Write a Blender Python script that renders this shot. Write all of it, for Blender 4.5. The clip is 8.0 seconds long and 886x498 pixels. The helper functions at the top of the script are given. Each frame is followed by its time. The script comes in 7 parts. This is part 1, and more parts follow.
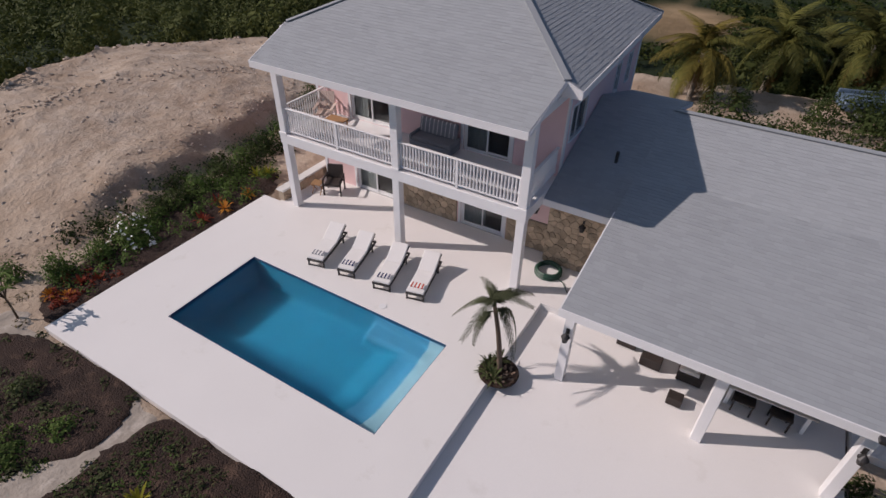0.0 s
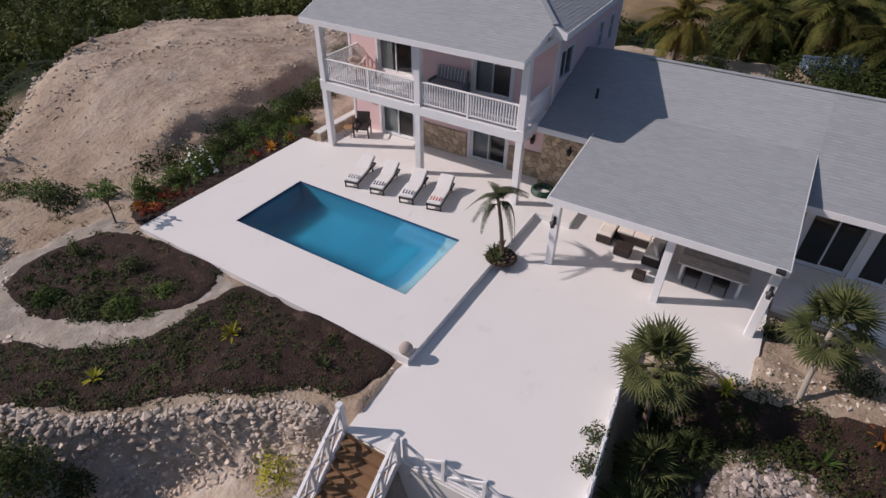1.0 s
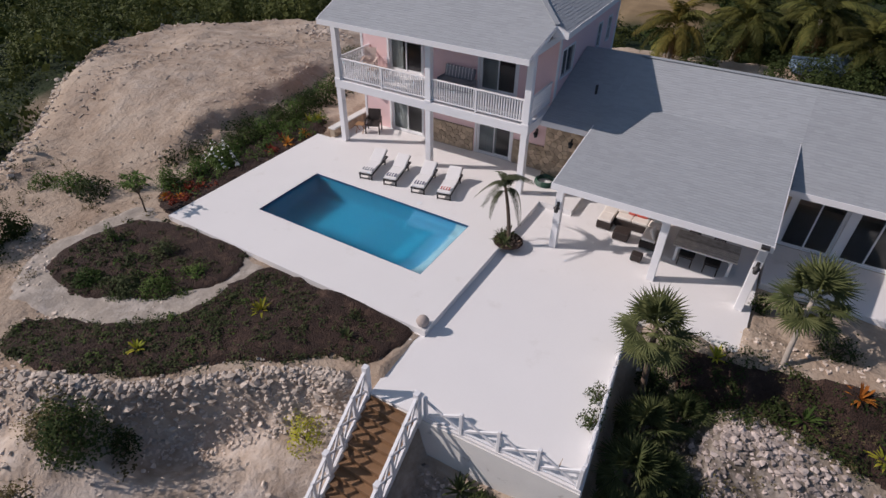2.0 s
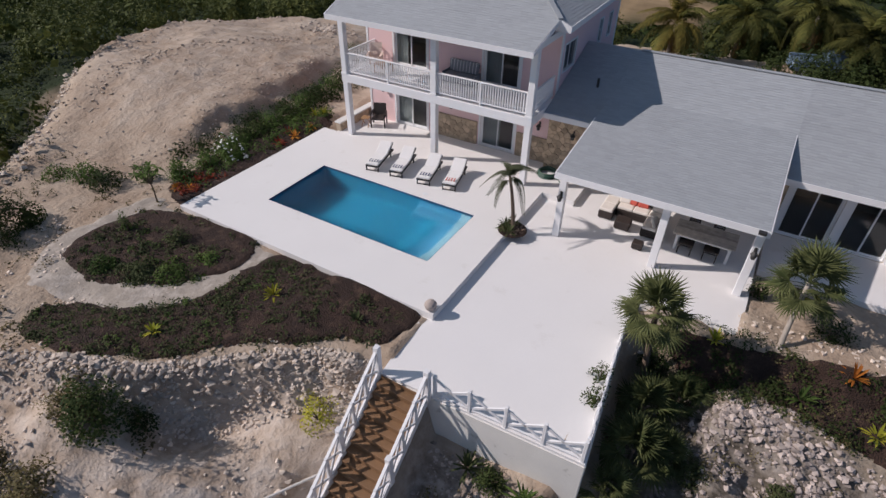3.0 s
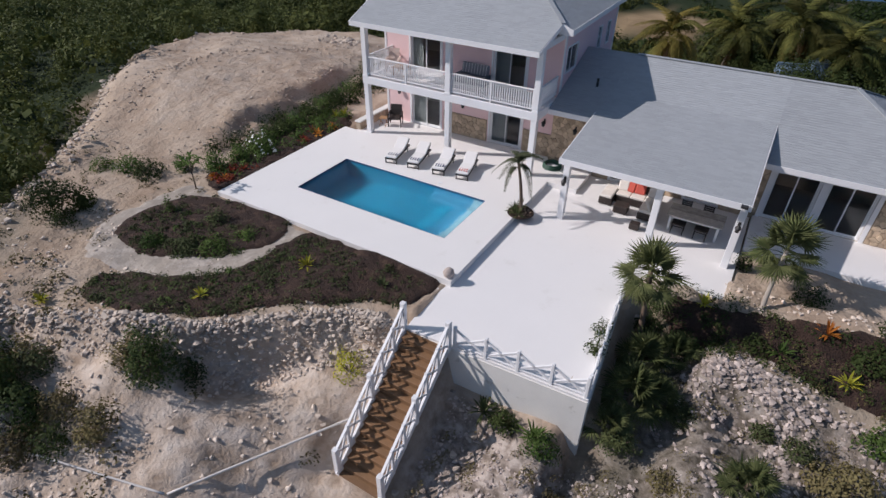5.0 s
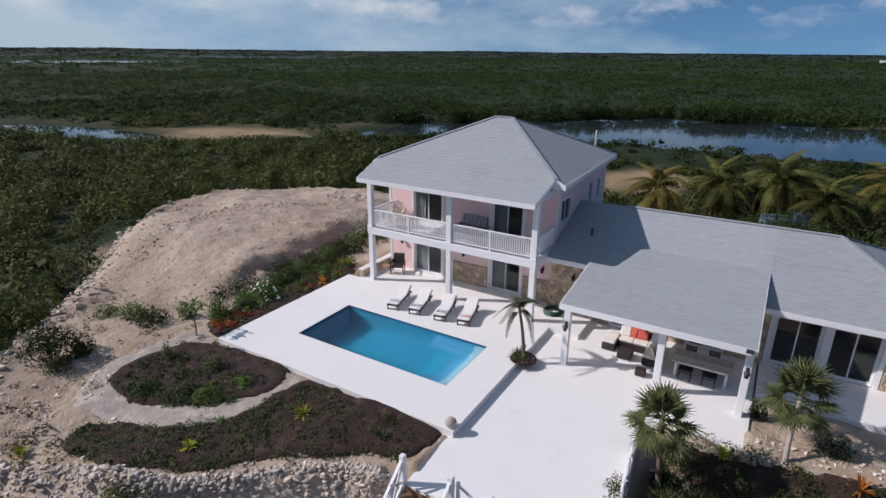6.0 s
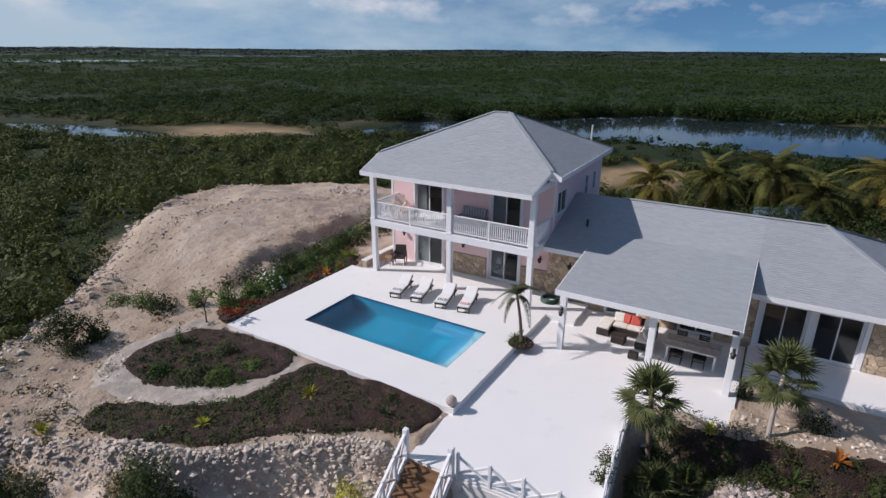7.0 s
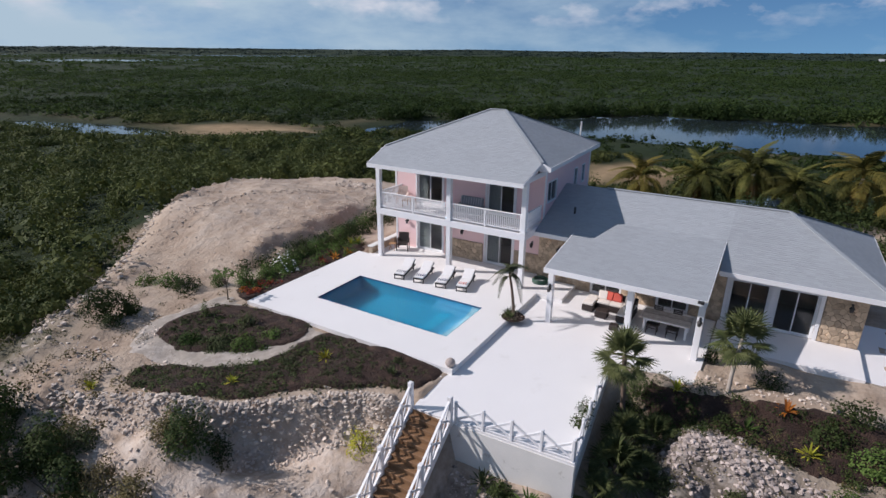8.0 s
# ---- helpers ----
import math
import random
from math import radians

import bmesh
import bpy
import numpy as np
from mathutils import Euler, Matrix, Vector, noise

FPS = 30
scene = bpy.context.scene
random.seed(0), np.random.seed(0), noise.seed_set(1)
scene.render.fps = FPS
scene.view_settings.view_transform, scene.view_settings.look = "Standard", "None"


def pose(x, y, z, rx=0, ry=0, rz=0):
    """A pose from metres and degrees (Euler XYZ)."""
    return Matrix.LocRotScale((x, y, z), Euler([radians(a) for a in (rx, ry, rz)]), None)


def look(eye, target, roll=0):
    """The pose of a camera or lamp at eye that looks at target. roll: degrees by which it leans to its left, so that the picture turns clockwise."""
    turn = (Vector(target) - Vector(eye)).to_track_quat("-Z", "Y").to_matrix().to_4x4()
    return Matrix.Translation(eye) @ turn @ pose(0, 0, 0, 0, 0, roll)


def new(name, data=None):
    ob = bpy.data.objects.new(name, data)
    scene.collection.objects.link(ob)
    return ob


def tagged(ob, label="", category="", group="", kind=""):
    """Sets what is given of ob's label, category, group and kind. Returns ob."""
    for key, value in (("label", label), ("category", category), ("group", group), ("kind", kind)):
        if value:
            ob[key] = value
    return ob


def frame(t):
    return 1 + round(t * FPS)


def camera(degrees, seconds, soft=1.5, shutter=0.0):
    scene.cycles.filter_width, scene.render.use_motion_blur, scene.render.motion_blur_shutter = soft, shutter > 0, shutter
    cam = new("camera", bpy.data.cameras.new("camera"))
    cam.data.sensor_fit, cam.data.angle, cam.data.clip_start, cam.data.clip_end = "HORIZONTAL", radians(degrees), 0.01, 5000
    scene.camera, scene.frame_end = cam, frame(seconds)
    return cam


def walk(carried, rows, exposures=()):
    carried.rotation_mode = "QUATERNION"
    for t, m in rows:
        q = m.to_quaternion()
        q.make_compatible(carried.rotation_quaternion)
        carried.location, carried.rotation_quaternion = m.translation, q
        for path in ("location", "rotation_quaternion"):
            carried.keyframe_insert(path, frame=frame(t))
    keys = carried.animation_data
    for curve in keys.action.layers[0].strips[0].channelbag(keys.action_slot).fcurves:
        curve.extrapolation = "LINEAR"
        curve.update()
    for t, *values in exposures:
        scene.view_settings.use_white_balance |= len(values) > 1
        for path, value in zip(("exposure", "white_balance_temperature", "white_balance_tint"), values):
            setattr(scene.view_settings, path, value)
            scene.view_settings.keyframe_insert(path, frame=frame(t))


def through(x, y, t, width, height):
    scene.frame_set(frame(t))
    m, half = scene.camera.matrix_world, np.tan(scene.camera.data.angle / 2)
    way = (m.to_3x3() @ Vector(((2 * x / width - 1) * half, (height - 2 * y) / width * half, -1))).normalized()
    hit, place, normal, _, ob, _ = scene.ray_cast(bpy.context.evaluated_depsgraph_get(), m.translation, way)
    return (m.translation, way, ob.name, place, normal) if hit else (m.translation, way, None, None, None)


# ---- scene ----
cam = camera(77.8, 8.0)
EXPOSURES = [(0, -0.46, 6720, 22), (2.5, -0.33, 6480, 19), (4.2, -0.26, 6400, 17), (5.6, -0.15, 6200, 17), (7.2, -0.10, 6200, 17), (8, -0.05, 6200, 17)]
PATH = [
    (0, (5.592, -9.768, 12.163), (4.782, -8.399, 10.951), 1.0),
    (0.1, (5.849, -10.279, 12.174), (5.039, -8.912, 10.960), 0.96),
    (0.25, (6.224, -11.025, 12.190), (5.415, -9.661, 10.973), 0.90),
    (0.5, (6.827, -12.224, 12.216), (6.018, -10.864, 10.993), 0.8),
    (1, (7.947, -14.434, 12.251), (7.131, -13.077, 11.03), 0.8),
    (2.5, (8.394, -16.299, 12.563), (7.578, -14.925, 11.36), 0.7),
    (3, (8.496, -16.795, 12.443), (7.682, -15.422, 11.237), 0.8),
    (3.5, (8.859, -17.715, 12.36), (8.044, -16.344, 11.152), 0.7),
    (4, (9.25, -18.769, 12.309), (8.435, -17.401, 11.099), 0.8),
    (4.2, (9.33, -19.044, 12.324), (8.514, -17.673, 11.118), 0.9),
    (5.3, (9.414, -19.403, 12.39), (8.537, -17.951, 11.33), 0.6),
    (5.5, (9.419, -19.42, 12.377), (8.495, -17.893, 11.474), 0.6),
    (6, (9.445, -19.467, 12.319), (8.469, -17.857, 11.644), 0.5),
    (6.5, (9.595, -19.691, 12.252), (8.618, -18.082, 11.576), 0.5),
    (7, (9.996, -20.373, 12.229), (9.019, -18.765, 11.55), 0.4),
    (7.5, (10.644, -21.446, 12.296), (9.668, -19.838, 11.618), 0.5),
    (7.9, (11.269, -22.493, 12.334), (10.293, -20.884, 11.656), 0.50),
    (8, (11.441, -22.781, 12.345), (10.465, -21.172, 11.666), 0.5),
]
walk(cam, [(t, look(eye, target, roll)) for t, eye, target, roll in PATH], EXPOSURES)

# ---------------------------------------------------------------- light
scene.view_settings.exposure = 0.0
SUN_AZ, SUN_EL = 27.5, 35.3          # shadows fall towards +x, turned a little to +y
sun = new("sun", bpy.data.lights.new("sun", "SUN"))
sun.data.energy, sun.data.angle, sun.data.color = 4.3, radians(0.55), (1.0, 0.945, 0.88)
_to = Vector((math.cos(radians(SUN_AZ)) * math.cos(radians(SUN_EL)), math.sin(radians(SUN_AZ)) * math.cos(radians(SUN_EL)), -math.sin(radians(SUN_EL))))
sun.matrix_world = look((-60, -30, 60), Vector((-60, -30, 60)) + _to)
world = bpy.data.worlds.new("sky")
scene.world = world
world.use_nodes = True
_n, _l = world.node_tree.nodes, world.node_tree.links
_n.clear()
_out, _bg = _n.new("ShaderNodeOutputWorld"), _n.new("ShaderNodeBackground")
_sky = _n.new("ShaderNodeTexSky")
_sky.sky_type, _sky.sun_disc = "NISHITA", False
_sky.sun_elevation, _sky.sun_rotation = radians(SUN_EL), radians(270 - SUN_AZ)
_sky.air_density, _sky.dust_density, _sky.ozone_density = 1.0, 0.0, 4.0
_tc, _map = _n.new("ShaderNodeTexCoord"), _n.new("ShaderNodeMapping")
_map.inputs["Scale"].default_value = (1.7, 1.7, 5.0)
_map.inputs["Location"].default_value = (0.35, 0.1, 0.0)
_cl = _n.new("ShaderNodeTexNoise")
_cl.inputs["Scale"].default_value, _cl.inputs["Detail"].default_value, _cl.inputs["Roughness"].default_value = 2.2, 7, 0.58
_rp = _n.new("ShaderNodeValToRGB")
_rp.color_ramp.elements[0].position, _rp.color_ramp.elements[1].position = 0.42, 0.80
_mx = _n.new("ShaderNodeMix")
_mx.data_type = "RGBA"
_mx.inputs["B"].default_value = (5.6, 7.3, 8.2, 1)
_up = _n.new("ShaderNodeMapping")
_up.inputs["Location"].default_value = (0.0, 0.0, 0.15)
_l.new(_tc.outputs["Generated"], _up.inputs["Vector"])
_l.new(_up.outputs["Vector"], _sky.inputs["Vector"])
_l.new(_tc.outputs["Generated"], _map.inputs["Vector"])
_l.new(_map.outputs["Vector"], _cl.inputs["Vector"])
_sep, _west = _n.new("ShaderNodeSeparateXYZ"), _n.new("ShaderNodeMath")
_west.operation = "MULTIPLY_ADD"
_west.inputs[1].default_value = -0.30
_l.new(_tc.outputs["Generated"], _sep.inputs["Vector"])
_l.new(_sep.outputs["X"], _west.inputs[0])
_shift = _n.new("ShaderNodeMath")
_shift.operation = "SUBTRACT"
_shift.inputs[1].default_value = 0.055
_l.new(_cl.outputs["Fac"], _shift.inputs[0])
_l.new(_shift.outputs[0], _west.inputs[2])
_l.new(_west.outputs[0], _rp.inputs["Fac"])
_l.new(_rp.outputs["Color"], _mx.inputs["Factor"])
_blue = _n.new("ShaderNodeMix")
_blue.data_type, _blue.blend_type = "RGBA", "MULTIPLY"
_blue.inputs["Factor"].default_value, _blue.inputs["B"].default_value = 1.0, (0.76, 1.0, 1.08, 1)
_l.new(_sky.outputs["Color"], _blue.inputs["A"])
_l.new(_blue.outputs["Result"], _mx.inputs["A"])
# small heaped clouds above the haze of the horizon
_pm, _pn, _pr = _n.new("ShaderNodeMapping"), _n.new("ShaderNodeTexNoise"), _n.new("ShaderNodeMapRange")
_pm.inputs["Scale"].default_value, _pm.inputs["Location"].default_value = (1.0, 1.0, 2.1), (0.62, 0.2, 0.35)
_pn.inputs["Scale"].default_value, _pn.inputs["Detail"].default_value, _pn.inputs["Roughness"].default_value = 8.5, 6, 0.55
_pr.inputs["From Min"].default_value, _pr.inputs["From Max"].default_value = 0.54, 0.74
_pz = _n.new("ShaderNodeMapRange")
_pz.inputs["From Min"].default_value, _pz.inputs["From Max"].default_value = 0.025, 0.065
_pf, _puff = _n.new("ShaderNodeMath"), _n.new("ShaderNodeMix")
_pf.operation, _puff.data_type = "MULTIPLY", "RGBA"
_puff.inputs["B"].default_value = (8.6, 9.0, 9.4, 1)
_l.new(_tc.outputs["Generated"], _pm.inputs["Vector"])
_l.new(_pm.outputs["Vector"], _pn.inputs["Vector"])
_l.new(_pn.outputs["Fac"], _pr.inputs["Value"])
_l.new(_sep.outputs["Z"], _pz.inputs["Value"])
_l.new(_pr.outputs["Result"], _pf.inputs[0])
_l.new(_pz.outputs["Result"], _pf.inputs[1])
_l.new(_pf.outputs[0], _puff.inputs["Factor"])
_l.new(_mx.outputs["Result"], _puff.inputs["A"])
_l.new(_puff.outputs["Result"], _bg.inputs["Color"])
_bg.inputs["Strength"].default_value = 0.077
_l.new(_bg.outputs["Background"], _out.inputs["Surface"])

# ---------------------------------------------------------------- mesh helpers
RNG = np.random.default_rng(7)


class Geo:
    """Vertices and faces on their way to one mesh."""

    def __init__(self):
        self.v, self.f = [], []

    def add(self, vs, fs):
        o = len(self.v)
        self.v.extend([tuple(p) for p in vs])
        self.f.extend([tuple(i + o for i in f) for f in fs])
        return self

    def box(self, x0, x1, y0, y1, z0, z1, bev=0.0, m=None):
        if bev <= 0:
            vs = [(x, y, z) for z in (z0, z1) for y in (y0, y1) for x in (x0, x1)]
            fs = [(0, 2, 3, 1), (4, 5, 7, 6), (0, 1, 5, 4), (1, 3, 7, 5), (3, 2, 6, 7), (2, 0, 4, 6)]
        else:
            vs, lo, hi = [], (x0, y0, z0), (x1, y1, z1)
            for k in range(8):
                b = (k & 1, k >> 1 & 1, k >> 2 & 1)
                for a in range(3):
                    vs.append(tuple((hi[i] if b[i] else lo[i]) + (0 if i == a else (-bev if b[i] else bev)) for i in range(3)))
            idx = lambda k, a: 3 * k + a
            fs = []
            for a, (p, q) in enumerate(((1, 2), (2, 0), (0, 1))):
                for s in (0, 1):
                    ks = [s << a, s << a | 1 << p, s << a | 1 << p | 1 << q, s << a | 1 << q]
                    f = [idx(k, a) for k in ks]
                    fs.append(f if s else f[::-1])
            for a in range(3):
                p, q = (a + 1) % 3, (a + 2) % 3
                for sp in (0, 1):
                    for sq in (0, 1):
                        k0 = sp << p | sq << q
                        k1 = k0 | 1 << a
                        f = [idx(k0, p), idx(k1, p), idx(k1, q), idx(k0, q)]
                        fs.append(f if sp == sq else f[::-1])
            for k in range(8):
                f = [idx(k, 0), idx(k, 1), idx(k, 2)]
                fs.append(f if bin(k).count("1") % 2 else f[::-1])
        if m is not None:
            vs = [tuple(m @ Vector(p)) for p in vs]
        return self.add(vs, fs)

    def beam(self, a, b, w, h, bev=0.0):
        """A bar of width w and height h from a to b."""
        a, b = Vector(a), Vector(b)
        d = b - a
        q = d.to_track_quat("X", "Z").to_matrix().to_4x4()
        return self.box(0, d.length, -w / 2, w / 2, -h / 2, h / 2, bev, Matrix.Translation(a) @ q)

    def tube(self, pts, rads, n=8):
        pts = [Vector(p) for p in pts]
        vs, fs = [], []
        for i, p in enumerate(pts):
            d = (pts[min(i + 1, len(pts) - 1)] - pts[max(i - 1, 0)]).normalized()
            side = d.cross(Vector((0.31, 0.92, 0.23))).normalized()
            up = side.cross(d)
            r = rads[i] if hasattr(rads, "__len__") else rads
            for k in range(n):
                t = 2 * math.pi * k / n
                vs.append(p + side * (r * math.cos(t)) + up * (r * math.sin(t)))
        for i in range(len(pts) - 1):
            for k in range(n):
                a, b = i * n + k, i * n + (k + 1) % n
                fs.append((a, a + n, b + n, b))
        fs.append(tuple(range(n)))
        fs.append(tuple(range((len(pts) - 1) * n, len(pts) * n))[::-1])
        return self.add(vs, fs)

    def slab(self, top, drop):
        """A plate under the polygon top (3D points, anticlockwise from above), drop thick."""
        n = len(top)
        vs = [tuple(p) for p in top] + [(p[0], p[1], p[2] - drop) for p in top]
        fs = [tuple(range(n)), tuple(range(2 * n - 1, n - 1, -1))]
        fs += [(i, i + n, (i + 1) % n + n, (i + 1) % n) for i in range(n)]
        return self.add(vs, fs)

    def lathe(self, prof, n=16, x=0.0, y=0.0):
        vs = [(x + r * math.cos(2 * math.pi * k / n), y + r * math.sin(2 * math.pi * k / n), z) for r, z in prof for k in range(n)]
        fs = [(i * n + k, i * n + (k + 1) % n, (i + 1) * n + (k + 1) % n, (i + 1) * n + k) for i in range(len(prof) - 1) for k in range(n)]
        return self.add(vs, fs)

    def cells(self, us, vs_, holes, make):
        """Boxes over the grid us x vs_ but for the cells inside holes (u0, u1, v0, v1)."""
        for u0, u1 in zip(us, us[1:]):
            for v0, v1 in zip(vs_, vs_[1:]):
                cu, cv = (u0 + u1) / 2, (v0 + v1) / 2
                if not any(h[0] < cu < h[1] and h[2] < cv < h[3] for h in holes):
                    make(u0, u1, v0, v1)
        return self

    def weld(self):
        """Joins equal corners and drops the faces between touching boxes."""
        ids, vs, seen = {}, [], {}
        num = [ids.setdefault(tuple(round(c, 4) for c in p), len(ids)) for p in self.v]
        for p in ids:
            vs.append(p)
        for f in self.f:
            k = tuple(num[i] for i in f)
            seen.setdefault(frozenset(k), []).append(k)
        self.v, self.f = vs, [k[0] for k in seen.values() if len(k) == 1]
        return self

    def mesh(self, name, mat, smooth=False):
        me = bpy.data.meshes.new(name)
        me.from_pydata(self.v, [], self.f)
        if mat:
            me.materials.append(mat)
        if smooth:
            me.polygons.foreach_set("use_smooth", [True] * len(me.polygons))
        me.update()
        return me


def thing(name, label, category, group="", kind="", m=None):
    ob = new(name)
    ob.empty_display_size = 0.2
    if m is not None:
        ob.matrix_world = m
    return tagged(ob, label, category, group, kind)


def part(name, geo, mat, parent=None, label="", smooth=False, kind=""):
    ob = new(name, geo.mesh(name, mat, smooth))
    ob.parent = parent
    return tagged(ob, label, kind=kind)


def piece(name, mesh, parent, m):
    ob = new(name, mesh)
    ob.parent = parent
    ob.matrix_basis = m
    return ob


def solid(name, geo, mat, label, category, kind="", m=None, smooth=False, group=""):
    ob = new(name, geo.mesh(name, mat, smooth))
    if m is not None:
        ob.matrix_world = m
    return tagged(ob, label, category, group, kind)


def wall_x(geo, x0, x1, y0, y1, z0, z1, holes=()):
    """A wall along x, from y0 to y1 thick, with openings (x0, x1, z0, z1)."""
    us = sorted({x0, x1, *[h[0] for h in holes], *[h[1] for h in holes]})
    vs = sorted({z0, z1, *[h[2] for h in holes], *[h[3] for h in holes]})
    return geo.cells(us, vs, holes, lambda a, b, c, d: geo.box(a, b, y0, y1, c, d))


def wall_y(geo, x0, x1, y0, y1, z0, z1, holes=()):
    us = sorted({y0, y1, *[h[0] for h in holes], *[h[1] for h in holes]})
    vs = sorted({z0, z1, *[h[2] for h in holes], *[h[3] for h in holes]})
    return geo.cells(us, vs, holes, lambda a, b, c, d: geo.box(x0, x1, a, b, c, d))


# ---------------------------------------------------------------- materials
def material(name, colour, rough=0.7, vary=0.12, scale=3.0, fine=40.0, bump=0.15, metal=0.0, island=0.0, each=0.0, dirt=None, dirt_at=0.62, spec=0.5, dist=0.02):
    """Paint, stone or soil: a base colour with broad and fine variation, relief and stains."""
    mat = bpy.data.materials.new(name)
    mat.use_nodes = True
    n, l = mat.node_tree.nodes, mat.node_tree.links
    bsdf = n["Principled BSDF"]
    bsdf.inputs["Roughness"].default_value, bsdf.inputs["Metallic"].default_value = rough, metal
    bsdf.inputs["Specular IOR Level"].default_value = spec
    geo = n.new("ShaderNodeNewGeometry")
    tex = n.new("ShaderNodeTexCoord")

    def noise_at(s, d=4.0):
        t = n.new("ShaderNodeTexNoise")
        t.inputs["Scale"].default_value, t.inputs["Detail"].default_value = s, d
        l.new(tex.outputs["Object"], t.inputs["Vector"])
        return t.outputs["Fac"]

    def math_node(op, a, b):
        m = n.new("ShaderNodeMath")
        m.operation = op
        for i, v in enumerate((a, b)):
            if isinstance(v, (int, float)):
                m.inputs[i].default_value = v
            else:
                l.new(v, m.inputs[i])
        return m.outputs[0]

    broad, small = noise_at(scale), noise_at(fine, 3.0)
    val = math_node("ADD", math_node("MULTIPLY", math_node("SUBTRACT", broad, 0.5), 2.2 * vary), 1.0)
    val = math_node("ADD", val, math_node("MULTIPLY", math_node("SUBTRACT", small, 0.5), 1.4 * vary))
    if island:
        val = math_node("ADD", val, math_node("MULTIPLY", math_node("SUBTRACT", geo.outputs["Random Per Island"], 0.5), 2 * island))
    if each:
        info = n.new("ShaderNodeObjectInfo")
        val = math_node("ADD", val, math_node("MULTIPLY", math_node("SUBTRACT", info.outputs["Random"], 0.5), 2 * each))
    mul = n.new("ShaderNodeMix")
    mul.data_type, mul.blend_type = "RGBA", "MULTIPLY"
    mul.inputs["Factor"].default_value = 1.0
    mul.inputs["A"].default_value = (*colour, 1)
    l.new(val, mul.inputs["B"])
    col = mul.outputs["Result"]
    if dirt:
        st = n.new("ShaderNodeTexNoise")
        st.inputs["Scale"].default_value, st.inputs["Detail"].default_value, st.inputs["Roughness"].default_value = scale * 1.7, 8.0, 0.65
        l.new(tex.outputs["Object"], st.inputs["Vector"])
        rp = n.new("ShaderNodeMapRange")
        rp.inputs["From Min"].default_value, rp.inputs["From Max"].default_value = dirt_at, dirt_at + 0.13
        l.new(st.outputs["Fac"], rp.inputs["Value"])
        mix = n.new("ShaderNodeMix")
        mix.data_type = "RGBA"
        mix.inputs["B"].default_value = (*dirt, 1)
        l.new(rp.outputs["Result"], mix.inputs["Factor"])
        l.new(col, mix.inputs["A"])
        col = mix.outputs["Result"]
    l.new(col, bsdf.inputs["Base Color"])
    if bump:
        bp = n.new("ShaderNodeBump")
        bp.inputs["Strength"].default_value, bp.inputs["Distance"].default_value = bump, dist
        l.new(small, bp.inputs["Height"])
        l.new(bp.outputs["Normal"], bsdf.inputs["Normal"])
    return mat


def leaf_material(name, colour, tip, vary=0.25, through=0.2, rough=0.7, patch=0.35, mottle=0.55):
    """Leaves: two greens by leaf, some light through them."""
    mat = bpy.data.materials.new(name)
    mat.use_nodes = True
    n, l = mat.node_tree.nodes, mat.node_tree.links
    bsdf, out = n["Principled BSDF"], n["Material Output"]
    bsdf.inputs["Roughness"].default_value, bsdf.inputs["Specular IOR Level"].default_value = rough, 0.12
    geo, info = n.new("ShaderNodeNewGeometry"), n.new("ShaderNodeObjectInfo")
    tex, big = n.new("ShaderNodeTexCoord"), n.new("ShaderNodeTexNoise")
    big.inputs["Scale"].default_value = patch
    l.new(geo.outputs["Position"], big.inputs["Vector"])
    ad = n.new("ShaderNodeMath")
    ad.operation = "MULTIPLY_ADD"
    ad.inputs[1].default_value = mottle
    l.new(geo.outputs["Random Per Island"], ad.inputs[0])
    sb = n.new("ShaderNodeMath")
    sb.operation = "MULTIPLY_ADD"
    sb.inputs[1].default_value, sb.inputs[2].default_value = 1.9, -0.45 - 0.5 * mottle
    l.new(big.outputs["Fac"], sb.inputs[0])
    l.new(sb.outputs[0], ad.inputs[2])
    mix = n.new("ShaderNodeMix")
    mix.data_type = "RGBA"
    mix.inputs["A"].default_value, mix.inputs["B"].default_value = (*colour, 1), (*tip, 1)
    l.new(ad.outputs[0], mix.inputs["Factor"])
    dim = n.new("ShaderNodeMath")
    dim.operation = "MULTIPLY_ADD"
    dim.inputs[1].default_value, dim.inputs[2].default_value = 2 * vary, 1 - vary
    l.new(info.outputs["Random"], dim.inputs[0])
    mul = n.new("ShaderNodeMix")
    mul.data_type, mul.blend_type = "RGBA", "MULTIPLY"
    mul.inputs["Factor"].default_value = 1.0
    l.new(mix.outputs["Result"], mul.inputs["A"])
    l.new(dim.outputs[0], mul.inputs["B"])
    l.new(mul.outputs["Result"], bsdf.inputs["Base Color"])
    tr, ms = n.new("ShaderNodeBsdfTranslucent"), n.new("ShaderNodeMixShader")
    ms.inputs["Fac"].default_value = through
    l.new(mul.outputs["Result"], tr.inputs["Color"])
    l.new(bsdf.outputs["BSDF"], ms.inputs[1])
    l.new(tr.outputs["BSDF"], ms.inputs[2])
    l.new(ms.outputs["Shader"], out.inputs["Surface"])
    return mat


